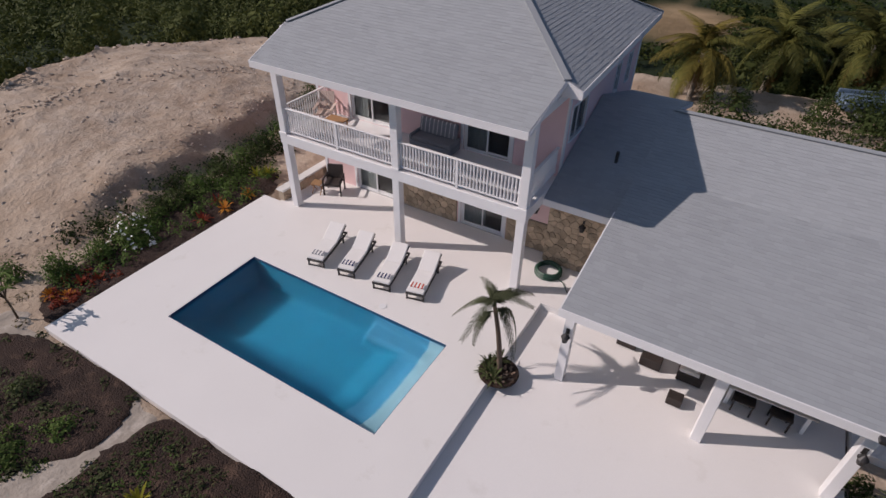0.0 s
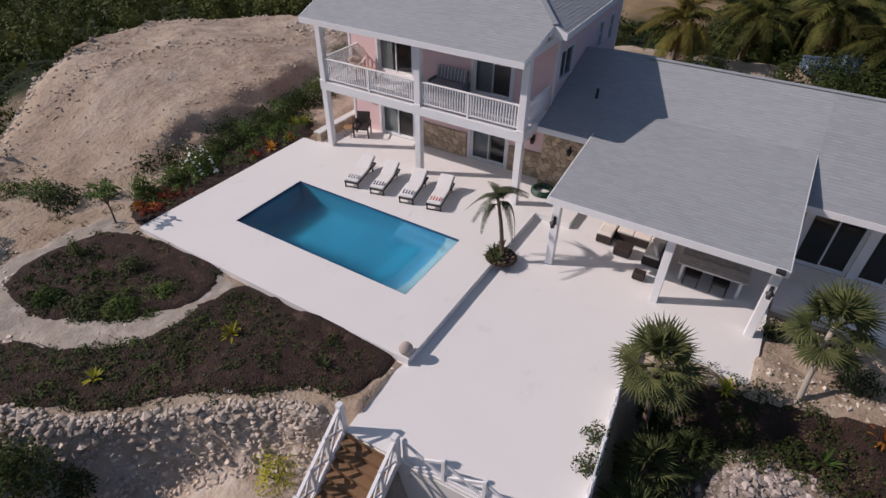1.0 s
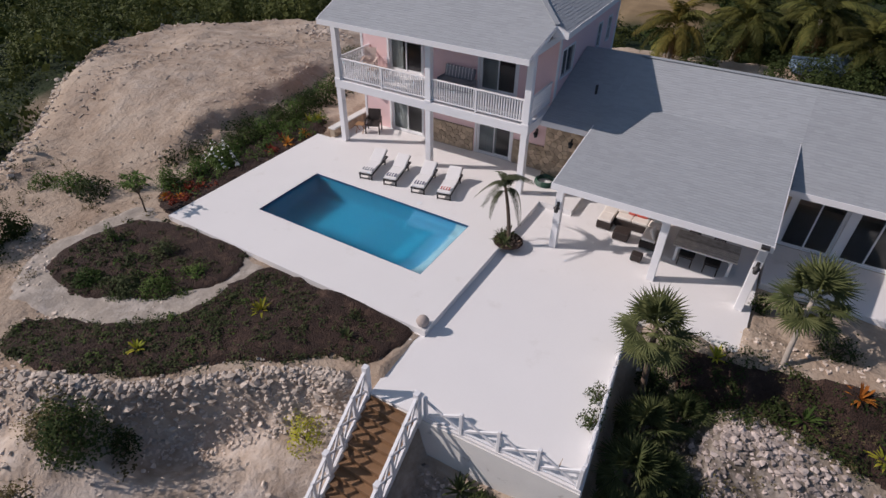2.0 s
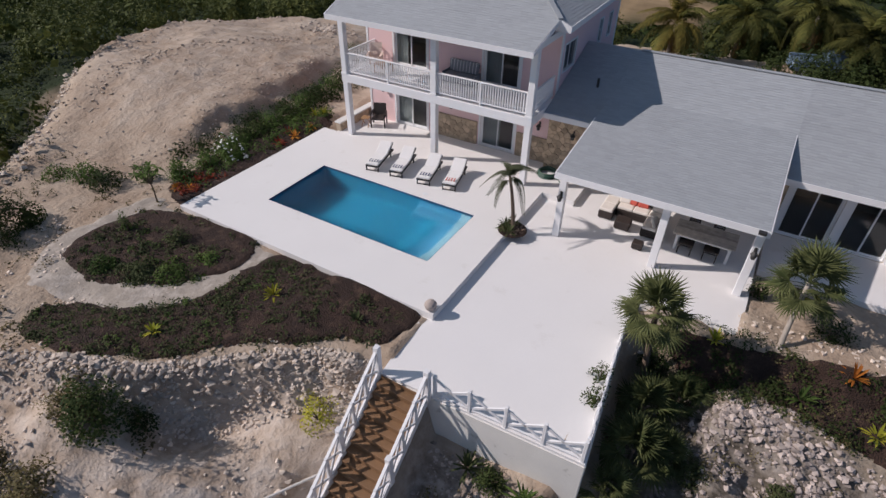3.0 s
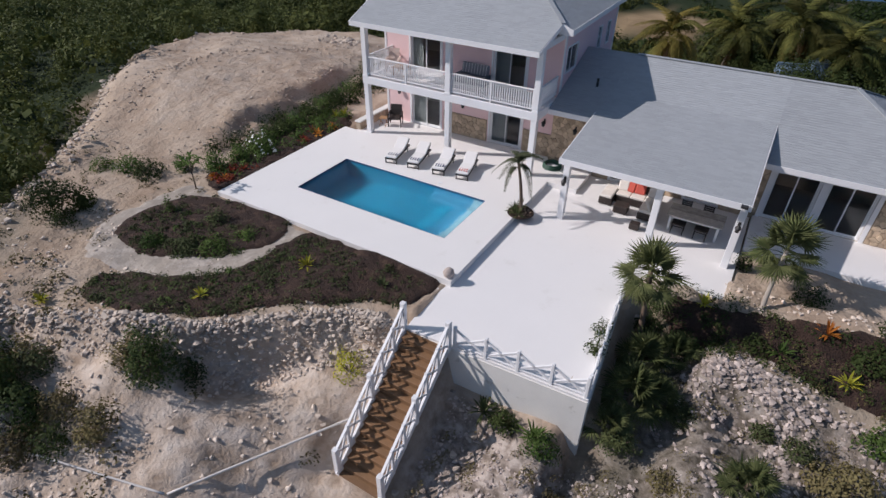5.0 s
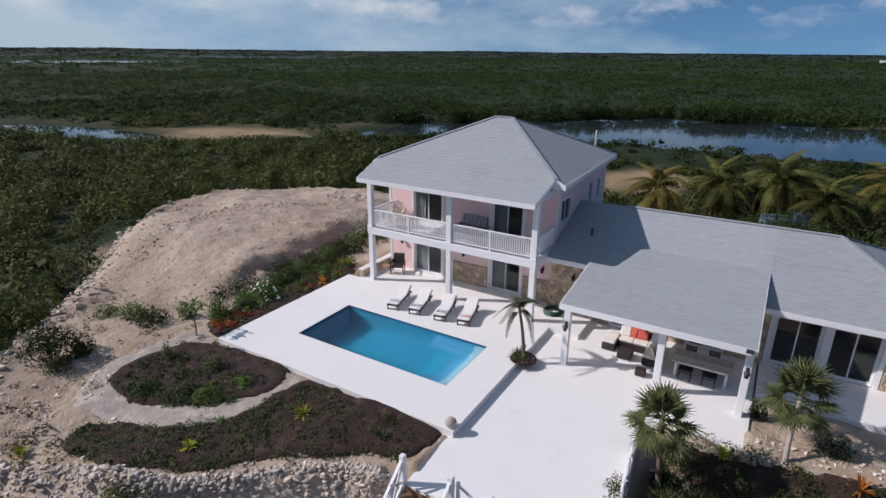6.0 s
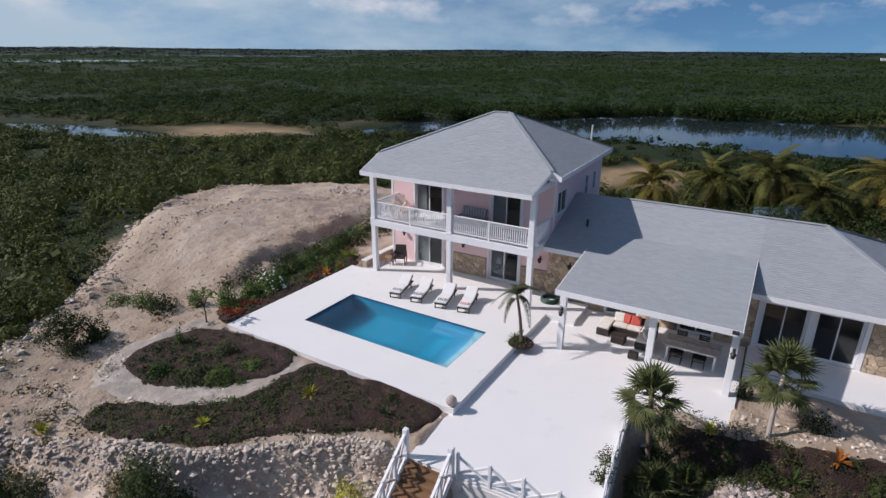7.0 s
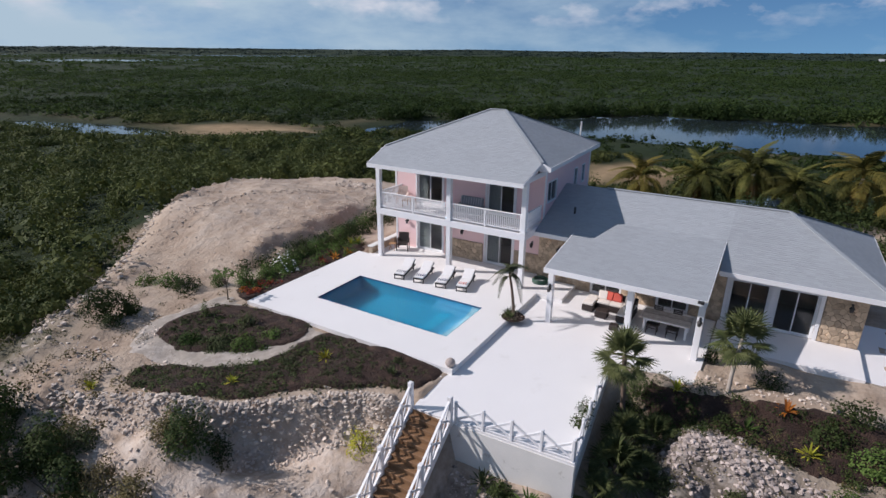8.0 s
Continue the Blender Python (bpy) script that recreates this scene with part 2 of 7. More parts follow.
def glass_material(name, tint, rough=0.0, ior=1.45, ripple=0.0, ripple_scale=6.0):
    mat = bpy.data.materials.new(name)
    mat.use_nodes = True
    n, l = mat.node_tree.nodes, mat.node_tree.links
    b = n["Principled BSDF"]
    b.inputs["Base Color"].default_value, b.inputs["Roughness"].default_value = (*tint, 1), rough
    b.inputs["Transmission Weight"].default_value, b.inputs["IOR"].default_value = 1.0, ior
    if ripple:
        t, bp, tc = n.new("ShaderNodeTexNoise"), n.new("ShaderNodeBump"), n.new("ShaderNodeTexCoord")
        t.inputs["Scale"].default_value, t.inputs["Detail"].default_value = ripple_scale, 3.0
        bp.inputs["Strength"].default_value, bp.inputs["Distance"].default_value = ripple, 0.05
        l.new(tc.outputs["Object"], t.inputs["Vector"])
        l.new(t.outputs["Fac"], bp.inputs["Height"])
        l.new(bp.outputs["Normal"], b.inputs["Normal"])
    return mat


M_DECK = material("white_deck", (0.80, 0.775, 0.75), 0.75, 0.035, 0.5, 30, 0.06, dirt=(0.72, 0.69, 0.65), dirt_at=0.60)
M_TERRACE = material("white_terrace", (0.81, 0.785, 0.765), 0.75, 0.035, 0.45, 30, 0.06, dirt=(0.74, 0.71, 0.68), dirt_at=0.60)
M_CONCRETE = material("pale_concrete", (0.73, 0.705, 0.66), 0.85, 0.10, 1.2, 30, 0.25, dirt=(0.42, 0.39, 0.34), dirt_at=0.60)
M_WHITE = material("white_paint", (0.80, 0.79, 0.79), 0.5, 0.03, 2.0, 30, 0.03, dirt=(0.68, 0.67, 0.64), dirt_at=0.70)
M_PINK = material("pink_stucco", (0.83, 0.585, 0.575), 0.8, 0.04, 0.8, 70, 0.18, dirt=(0.78, 0.57, 0.55), dirt_at=0.63)
M_SHINGLE = material("grey_shingle", (0.345, 0.363, 0.379), 0.85, 0.06, 0.5, 60, 0.5, island=0.05, each=0.05)
M_STONE = material("tan_fieldstone", (0.47, 0.355, 0.245), 0.85, 0.42, 4.0, 25, 0.5, each=0.30)
M_STONE_BACK = material("stone_mortar", (0.41, 0.325, 0.235), 0.9, 0.15, 3, 40, 0.4)
M_SAND = None
M_MULCH = material("dark_mulch", (0.041, 0.021, 0.014), 0.95, 0.5, 1.4, 22, 0.9, dirt=(0.098, 0.056, 0.038), dirt_at=0.53, dist=0.12)
M_ROCK = material("limestone_rubble", (0.53, 0.445, 0.37), 0.9, 0.18, 2, 22, 0.5, island=0.25, each=0.3)
M_ROCKD = material("grey_limestone_rubble", (0.42, 0.35, 0.31), 0.9, 0.35, 2, 22, 0.6, island=0.45)
M_CLOD = material("pale_sand_clods", (0.50, 0.405, 0.32), 0.95, 0.2, 2, 22, 0.5, island=0.18)
M_STONEBROWN = material("brown_stones", (0.26, 0.18, 0.13), 0.9, 0.25, 4, 30, 0.4, island=0.3)
M_DARK = material("dark_metal", (0.03, 0.028, 0.028), 0.5, 0.1, 5, 60, 0.05)
M_WICKER = material("dark_wicker", (0.035, 0.024, 0.02), 0.65, 0.3, 8, 120, 0.6)
M_CUSHION = material("cream_cushion", (0.77, 0.71, 0.64), 0.9, 0.06, 3, 80, 0.2)
M_CUSHW = material("white_cushion", (0.80, 0.78, 0.76), 0.9, 0.04, 3, 80, 0.2)
M_PEACH = material("pale_peach_paint", (0.74, 0.60, 0.52), 0.7, 0.06, 3, 40, 0.1)
M_RED = material("coral_cushion", (0.55, 0.10, 0.07), 0.9, 0.12, 4, 80, 0.2)
M_NAVY = material("navy_cloth", (0.03, 0.04, 0.12), 0.9, 0.1, 4, 80, 0.2)
M_GREYCLOTH = material("grey_cloth", (0.22, 0.23, 0.26), 0.9, 0.1, 4, 80, 0.2)
M_STAIR = material("brown_stair_wood", (0.21, 0.115, 0.055), 0.6, 0.2, 3, 40, 0.3, each=0.15)
M_WOOD = material("warm_wood", (0.40, 0.22, 0.10), 0.6, 0.15, 4, 40, 0.2)
M_GREYWOOD = material("weathered_wood", (0.42, 0.385, 0.34), 0.8, 0.45, 5, 50, 0.3, each=0.25)
M_FRAME = material("white_frame", (0.78, 0.78, 0.78), 0.4, 0.02, 3, 30, 0.0)
M_CURTAIN = material("pale_curtain", (0.62, 0.63, 0.60), 0.9, 0.08, 3, 40, 0.1)
M_ROOM = material("room_plaster", (0.35, 0.33, 0.31), 0.9, 0.05, 2, 30, 0.0)
M_TILE = material("blue_pool_plaster", (0.009, 0.195, 0.325), 0.85, 0.14, 1.8, 30, 0.05, spec=0.05)
# paler plasters stand in for the light that shallow water lets back out
M_SHALLOW1 = material("shallow_tint_plaster", (0.045, 0.235, 0.385), 0.85, 0.12, 1.8, 30, 0.05, spec=0.05)
M_SHALLOW2 = material("shallowest_tint_plaster", (0.23, 0.375, 0.44), 0.85, 0.12, 1.8, 30, 0.05, spec=0.05)
M_BAND = material("dark_blue_tile", (0.02, 0.075, 0.16), 0.3, 0.2, 6, 60, 0.05)
M_TRUNK = material("palm_trunk", (0.36, 0.31, 0.26), 0.9, 0.2, 4, 30, 0.5)
M_BARK = material("brown_palm_bark", (0.15, 0.105, 0.075), 0.9, 0.25, 5, 30, 0.6)
M_TWIG = material("brown_twig", (0.10, 0.075, 0.05), 0.9, 0.2, 4, 30, 0.3)
M_CAR = material("blue_grey_car_paint", (0.13, 0.19, 0.27), 0.35, 0.06, 2, 40, 0.0)
M_TYRE = material("tyre_rubber", (0.02, 0.02, 0.02), 0.8, 0.1, 5, 60, 0.1)
M_HOSE = material("green_hose", (0.02, 0.07, 0.045), 0.5, 0.15, 6, 60, 0.1)
M_PVC = material("pale_pipe", (0.66, 0.62, 0.58), 0.5, 0.08, 3, 30, 0.0)
M_GLASS = glass_material("dark_glass", (0.55, 0.60, 0.62), 0.02)
M_WATER = glass_material("pool_water", (0.72, 0.93, 0.97), 0.0, 1.33, 0.5, 15.0)
M_POND = material("pond_water", (0.025, 0.035, 0.04), 0.06, 0.2, 0.05, 0.5, 0.02, spec=0.6)
L_BUSH = leaf_material("bush_leaf", (0.026, 0.044, 0.014), (0.074, 0.096, 0.030), through=0.3)
L_WOOD = leaf_material("woodland_leaf", (0.024, 0.040, 0.012), (0.125, 0.138, 0.040), through=0.2, patch=0.30, mottle=0.22)
L_FAR = leaf_material("far_canopy", (0.021, 0.041, 0.012), (0.058, 0.086, 0.022), through=0.4, patch=0.04, mottle=0.25)
# bluish green: distance haze is mixed into the far leaf colour
L_HILL_HAZE = leaf_material("hazed_hill_canopy", (0.014, 0.026, 0.022), (0.032, 0.048, 0.038), patch=0.008, mottle=0.15)
L_SHRUB = leaf_material("shrub_leaf", (0.045, 0.088, 0.022), (0.12, 0.175, 0.042))
L_FAN = leaf_material("fan_leaf", (0.046, 0.062, 0.022), (0.15, 0.16, 0.064), through=0.15)
L_FANOLD = leaf_material("old_fan_leaf", (0.11, 0.14, 0.035), (0.22, 0.24, 0.07), through=0.2)
L_COCOY = leaf_material("yellowed_coconut_leaf", (0.07, 0.068, 0.017), (0.20, 0.155, 0.036))
L_FEATHER = leaf_material("feather_palm_leaf", (0.050, 0.062, 0.034), (0.105, 0.115, 0.06))
L_COCO = leaf_material("coconut_leaf", (0.034, 0.046, 0.013), (0.125, 0.118, 0.030), vary=0.45)
L_DEAD = leaf_material("dry_frond", (0.13, 0.08, 0.03), (0.24, 0.15, 0.06))
L_YELLOW = leaf_material("yellow_leaf", (0.22, 0.26, 0.03), (0.50, 0.42, 0.05))
L_ORANGE = leaf_material("orange_leaf", (0.40, 0.13, 0.025), (0.55, 0.26, 0.04))
L_RED = leaf_material("red_leaf", (0.16, 0.028, 0.02), (0.26, 0.06, 0.03))
L_SEDGE = leaf_material("ground_cover", (0.042, 0.058, 0.022), (0.10, 0.115, 0.048))
L_DRY = leaf_material("dry_scrub", (0.12, 0.095, 0.05), (0.19, 0.16, 0.07))
M_FLOWER = material("white_petals", (0.78, 0.78, 0.74), 0.7, 0.05, 5, 50, 0.0)

# ---------------------------------------------------------------- ground
UPLAND = [(-11.6, -14.9), (-7.2, -13.2), (-5, -12.1), (-3, -10.5), (-0.6, -8.75), (1.4, -8.4), (7.6, -8.1), (7.15, -1.4), (20, -0.8), (38, 2), (38, 24),
          (16, 30), (-6, 26), (-19, 20), (-26.5, 17.5), (-29.5, 14), (-27.8, 3), (-22.3, -5), (-18.3, -10), (-14, -14.2)]


def outside(x, y):
    """Signed distance to the edge of the built-up ground, positive outside it."""
    d, odd = np.full(x.shape, 1e9), np.zeros(x.shape, bool)
    for (ax, ay), (bx, by) in zip(UPLAND, UPLAND[1:] + UPLAND[:1]):
        ex, ey = bx - ax, by - ay
        t = np.clip(((x - ax) * ex + (y - ay) * ey) / (ex * ex + ey * ey), 0, 1)
        d = np.minimum(d, np.hypot(x - ax - t * ex, y - ay - t * ey))
        odd ^= ((ay > y) != (by > y)) & (x < ex * (y - ay) / (ey if ey else 1e-9) + ax)
    return np.where(odd, -d, d)


def ramp(a, b, v):
    t = np.clip((v - a) / (b - a), 0, 1)
    return t * t * (3 - 2 * t)


def waves(x, y, size, seed):
    """Cheap smooth noise, about -1 to 1."""
    r = np.random.default_rng(seed)
    out = np.zeros(x.shape)
    for _ in range(9):
        a, p, s = r.uniform(0, 6.283), r.uniform(0, 6.283), r.uniform(0.6, 1.7) * 6.283 / size
        out += np.sin((x * math.cos(a) + y * math.sin(a)) * s + p)
    return out / 4.5


def lumps(x, y, size, seed):
    """Value noise on a lattice, 0 to 1."""
    gx, gy = x / size, y / size
    ix, iy = np.floor(gx).astype(np.int64), np.floor(gy).astype(np.int64)
    fx, fy = gx - ix, gy - iy
    fx, fy = fx * fx * (3 - 2 * fx), fy * fy * (3 - 2 * fy)

    def h(a, b):
        n = (a * 374761393 + b * 668265263 + seed * 974634221) & 0x7FFFFFFF
        n = ((n ^ (n >> 13)) * 1274126177) & 0x7FFFFFFF
        return ((n ^ (n >> 16)) & 0xFFFF) / 65535.0
    return (h(ix, iy) * (1 - fx) + h(ix + 1, iy) * fx) * (1 - fy) + (h(ix, iy + 1) * (1 - fx) + h(ix + 1, iy + 1) * fx) * fy


POND_Z = -3.0


def pond(x, y):
    """Below 0 inside the two ponds behind the house: distance to a winding middle line, less its half width."""
    t = (x + 62) / 100
    mid = 72 + 44 * t + 8 * np.sin(t * 5.0) + 5 * ramp(-45, -20, x)
    half = 6 * ramp(-45, -20, x) + np.clip(11 + 9 * np.clip(t + 0.1, 0, 2), 0, 26) + 2.5 * waves(x, y, 26, 4)
    a = np.maximum(np.abs(y - mid) - half, np.maximum(-64 - x, x - 90))
    b = np.hypot((x + 107) / 3.4, y - 36.5 - 0.12 * (x + 107)) - 7 + 1.6 * waves(x, y, 18, 6)
    c = np.hypot((x + 760) / 1.0, (y - 400) / 1.3) - 100 + 30 * waves(x, y, 260, 31)
    e = np.hypot((x + 1150) / 1.4, (y - 930) / 1.0) - 190 + 50 * waves(x, y, 300, 32)
    f = np.hypot((x + 1500) / 1.0, (y - 420) / 1.2) - 190 + 50 * waves(x, y, 300, 33)
    return np.minimum.reduce([a, b, c, e, f])


def height(x, y):
    x, y = np.asarray(x, float), np.asarray(y, float)
    d = outside(x, y)
    top = -0.22 + 0.82 * ramp(-15, -24, x) * ramp(-9.5, 2, y) * (1 - 0.7 * ramp(8, 18, y))
    top += 0.98 * ramp(-14.2, -15.9, x + 0.25 * np.clip(y - 3, 0, 20) + 0.45 * waves(x, y, 3, 17) + 0.5 * (lumps(x, y, 0.8, 24) - 0.5)) * ramp(-4.5, 1, y) * (1 - 0.7 * ramp(7, 14, y))
    top = np.where((x > -11.5) & (x < 19) & (y > -6) & (y < 16), np.where(y < 0, -0.16, -0.32), top)
    top -= 0.28 * ramp(-8.5, -12.5, y) * ramp(-16, -9, x)
    spur = np.exp(-((x + 5.6) / 1.9) ** 2 - ((y + 14.2) / 1.5) ** 2)
    along, across = 0.8 * (x + 3.1) + 0.6 * (y + 11.9), 0.6 * (x + 3.1) - 0.8 * (y + 11.9)
    hollow = np.exp(-(along / np.where(along < 0, 1.5, 2.5)) ** 2 - (across / np.where(across < 0, 0.55, 1.0)) ** 2)
    south = (y < -1) & (x > -20)
    steep = ramp(-17, -4, x) * (1 - 0.55 * ramp(7.2, 9.0, x))
    fall = np.where(south, 0.95 * steep * ramp(0.0, 0.9, d) + (0.30 + 0.24 * ramp(-2.5, 1.5, x) * (1 - ramp(7, 8, x))) * np.clip(d - 0.3, 0, 30), 1.3 * ramp(0, 3, d) + 0.10 * np.clip(d, 0, 20))
    z = top - np.clip(fall, 0, np.where(south, 4.3, 2.4)) + 0.85 * spur - 1.0 * hollow
    rough = np.where(d > 0, 0.19, np.where(x < -14, 0.065, 0.05)) * np.where((x > -12.0) & (x < 2) & (y > -14) & (y < -5), 0.4, 1.0)
    z += rough * (lumps(x, y, 0.9, 1) - 0.5) * 1.6 + rough * (lumps(x, y, 0.35, 2) - 0.5) + 0.10 * waves(x, y, 4.5, 3) * ramp(-6, -1, d)
    clod = ramp(0.35, 0.85, waves(0.8 * x + 0.6 * y, 0.35 * y - 0.4 * x, 5.0, 18)) * (x < -14.5) * (d < -0.5) * (y > -8)
    z += clod * 0.16 * lumps(x, y, 0.5, 19)
    cap = np.where(x < 3.2, -0.75 + 0.84 * (y + 8.4), -1.9 - 1.0 * ramp(-8.7, -9.6, y) * ramp(6.6, 4.2, x) + 0.2 * (y + 8.3)) + 0.2 * (lumps(x, y, 0.7, 20) - 0.5)
    wgt = ramp(0.3, 1.05, x) * ramp(10.6, 7.3, x + 0.5 * waves(x, y, 2.5, 37) * ramp(-9, -11, y)) * (y < -7.9) * ramp(-16, -12.5, y)
    z = z + wgt * (np.minimum(z, np.maximum(cap, np.where(x < 3.6, -3.62, -4.0))) - z)
    z -= 1.05 * ramp(7.0, 7.7, x) * ramp(10.9, 9.4, x + 0.4 * waves(x, y, 2.6, 38)) * ramp(-2.2, -3.8, y) * ramp(-12.5, -9.5, y)
    z += 0.55 * np.exp(-((x - 11.4) / 1.5) ** 2 - ((y + 3.9) / 0.8) ** 2)
    out = ramp(8, 30, d)
    z = z * (1 - out) + out * (-2.3 + 0.35 * waves(x, y, 22, 5))
    p = pond(x, y)
    z = np.where(y > 20, z - (0.5 + 1.6 * ramp(0, -8, p)) * ramp(6, -1, p) - 2.5 * ramp(20, -40, p) * (x < -500), z)
    far = np.hypot(x, y)
    z += (ramp(1500, 3000, far) * (15 + 6 * waves(x, y, 1500, 8)) + ramp(250, 900, far) * 1.2 * waves(x, y, 240, 9)) * ramp(0, 60, p)
    under = (x > -10.6) & (x < 10.2) & (y > -5.7) & (y < 13) | (x > 1.6) & (x < 6.95) & (y > -8.1) & (y < 6) | (x > 10) & (x < 17) & (y > 2.8) & (y < 13)
    z = np.where((x > -10.8) & (x < 1.2) & (y > -5.95) & (y < -5.7), np.minimum(z, -0.1), z)
    return np.where(under & ~((x > 7.5) & (y < -1.3)), np.minimum(z, -0.6) - np.where((x < 0.2) & (x > -8.2) & (y > -3.8) & (y < 0.2), 2.2, 0.0), z)


def spread(lo, hi, step, far):
    a = list(np.arange(lo, hi + step / 2, step))
    s, v = step, a[-1]
    while v < far:
        s *= 1.14
        v += s
        a.append(v)
    s, v, b = step, a[0], []
    while v > -far:
        s *= 1.14
        v -= s
        b.append(v)
    return np.array(b[::-1] + a)


def sheet():
    xs, ys = spread(-36, 24, 0.24, 4500), spread(-22, 26, 0.24, 4500)
    gx, gy = np.meshgrid(xs, ys)
    gz = height(gx, gy)
    nx, ny = len(xs), len(ys)
    co = np.stack([gx.ravel(), gy.ravel(), gz.ravel()], 1)
    i = np.arange(nx * ny).reshape(ny, nx)
    quads = np.stack([i[:-1, :-1], i[:-1, 1:], i[1:, 1:], i[1:, :-1]], -1).reshape(-1, 4)
    me = bpy.data.meshes.new("ground")
    me.vertices.add(len(co))
    me.vertices.foreach_set("co", co.ravel())
    me.loops.add(quads.size)
    me.loops.foreach_set("vertex_index", quads.ravel())
    me.polygons.add(len(quads))
    me.polygons.foreach_set("loop_start", np.arange(len(quads)) * 4)
    me.polygons.foreach_set("use_smooth", np.ones(len(quads), bool))
    me.update(calc_edges=True)
    d, p = outside(gx, gy), pond(gx, gy)
    near_south = (gy < 2) & (gy > -40) & (gx > -24)
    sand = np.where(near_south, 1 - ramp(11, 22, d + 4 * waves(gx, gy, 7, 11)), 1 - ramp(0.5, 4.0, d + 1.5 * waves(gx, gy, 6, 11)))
    sand *= 1 - 0.9 * ramp(-9, -15, gy) * ramp(-12, -18, gx)
    # dark soil mixed in beside the terrace wall, painting its shade zone deeper
    sand *= 1 - 0.35 * ramp(7.3, 7.8, gx) * ramp(10.6, 8.8, gx + 0.5 * waves(gx, gy, 2, 15)) * ramp(-1.2, -1.8, gy)
    sand *= 1 - 0.3 * ramp(8, 9, gx) * ramp(-1.6, -2.4, gy) * ramp(0.2, 0.6, lumps(gx, gy, 1.6, 16) + 0.2)
    mud = 0.22 * ramp(6, 1, np.abs(p - 3)) * ramp(0.2, 0.8, waves(gx, gy, 30, 12) + 0.3) * (gy > 22)
    mud = np.maximum(mud, ramp(1, 0.2, np.hypot((gx + 79) / 19, (gy - 50 - 0.3 * (gx + 79)) / 12) + 0.3 * waves(gx, gy, 9, 39)) * (gy > 22))
    mud = np.maximum(mud, ramp(1, 0.5, np.hypot((gx + 4) / 8, (gy - 50) / 10) + 0.35 * waves(gx, gy, 7, 40)))
    rubble = ramp(2.6, 4.0, gx + 0.9 * waves(gx, gy, 2.2, 36) * ramp(-9, -11, gy)) * ramp(-8.2, -9.2, gy) + ramp(7.6, 9.0, gx) * ramp(-3.1, -4.2, gy + 0.5 * waves(gx, gy, 2.5, 34))
    rubble = np.clip(rubble, 0, 1) + 0.18 * ramp(0.0, 1.2, d) * ramp(7, 1, d) * (gy < -6) * (gx > -16) * (gx < 3) * ramp(0.3, 0.7, lumps(gx, gy, 1.7, 35))
    rubble = np.clip(rubble, 0, 1)
    sand = np.maximum(sand, ramp(1.2, 0.8, np.hypot((gx - 7.8) / 4.4, (gy - 25.9 - 0.3 * (gx - 7.8)) / 1.5)))
    # pale dug limestone, its tone also making up for sun the slope misses
    pale = ramp(0.0, 1.0, d) * ramp(16, 9, d) * (gy < -6) * (gx > -20) * ramp(3.6, 1.0, gx)
    pale = np.maximum(pale, 0.4 * ramp(-15.2, -17.5, gx) * ramp(-5, 0, gy) * ramp(0.3, -0.8, d))
    for name, val in (("sand", sand), ("mud", mud), ("rubble", rubble), ("pale", pale)):
        at = me.attributes.new(name, "FLOAT", "POINT")
        at.data.foreach_set("value", val.ravel().astype(np.float32))
    return me


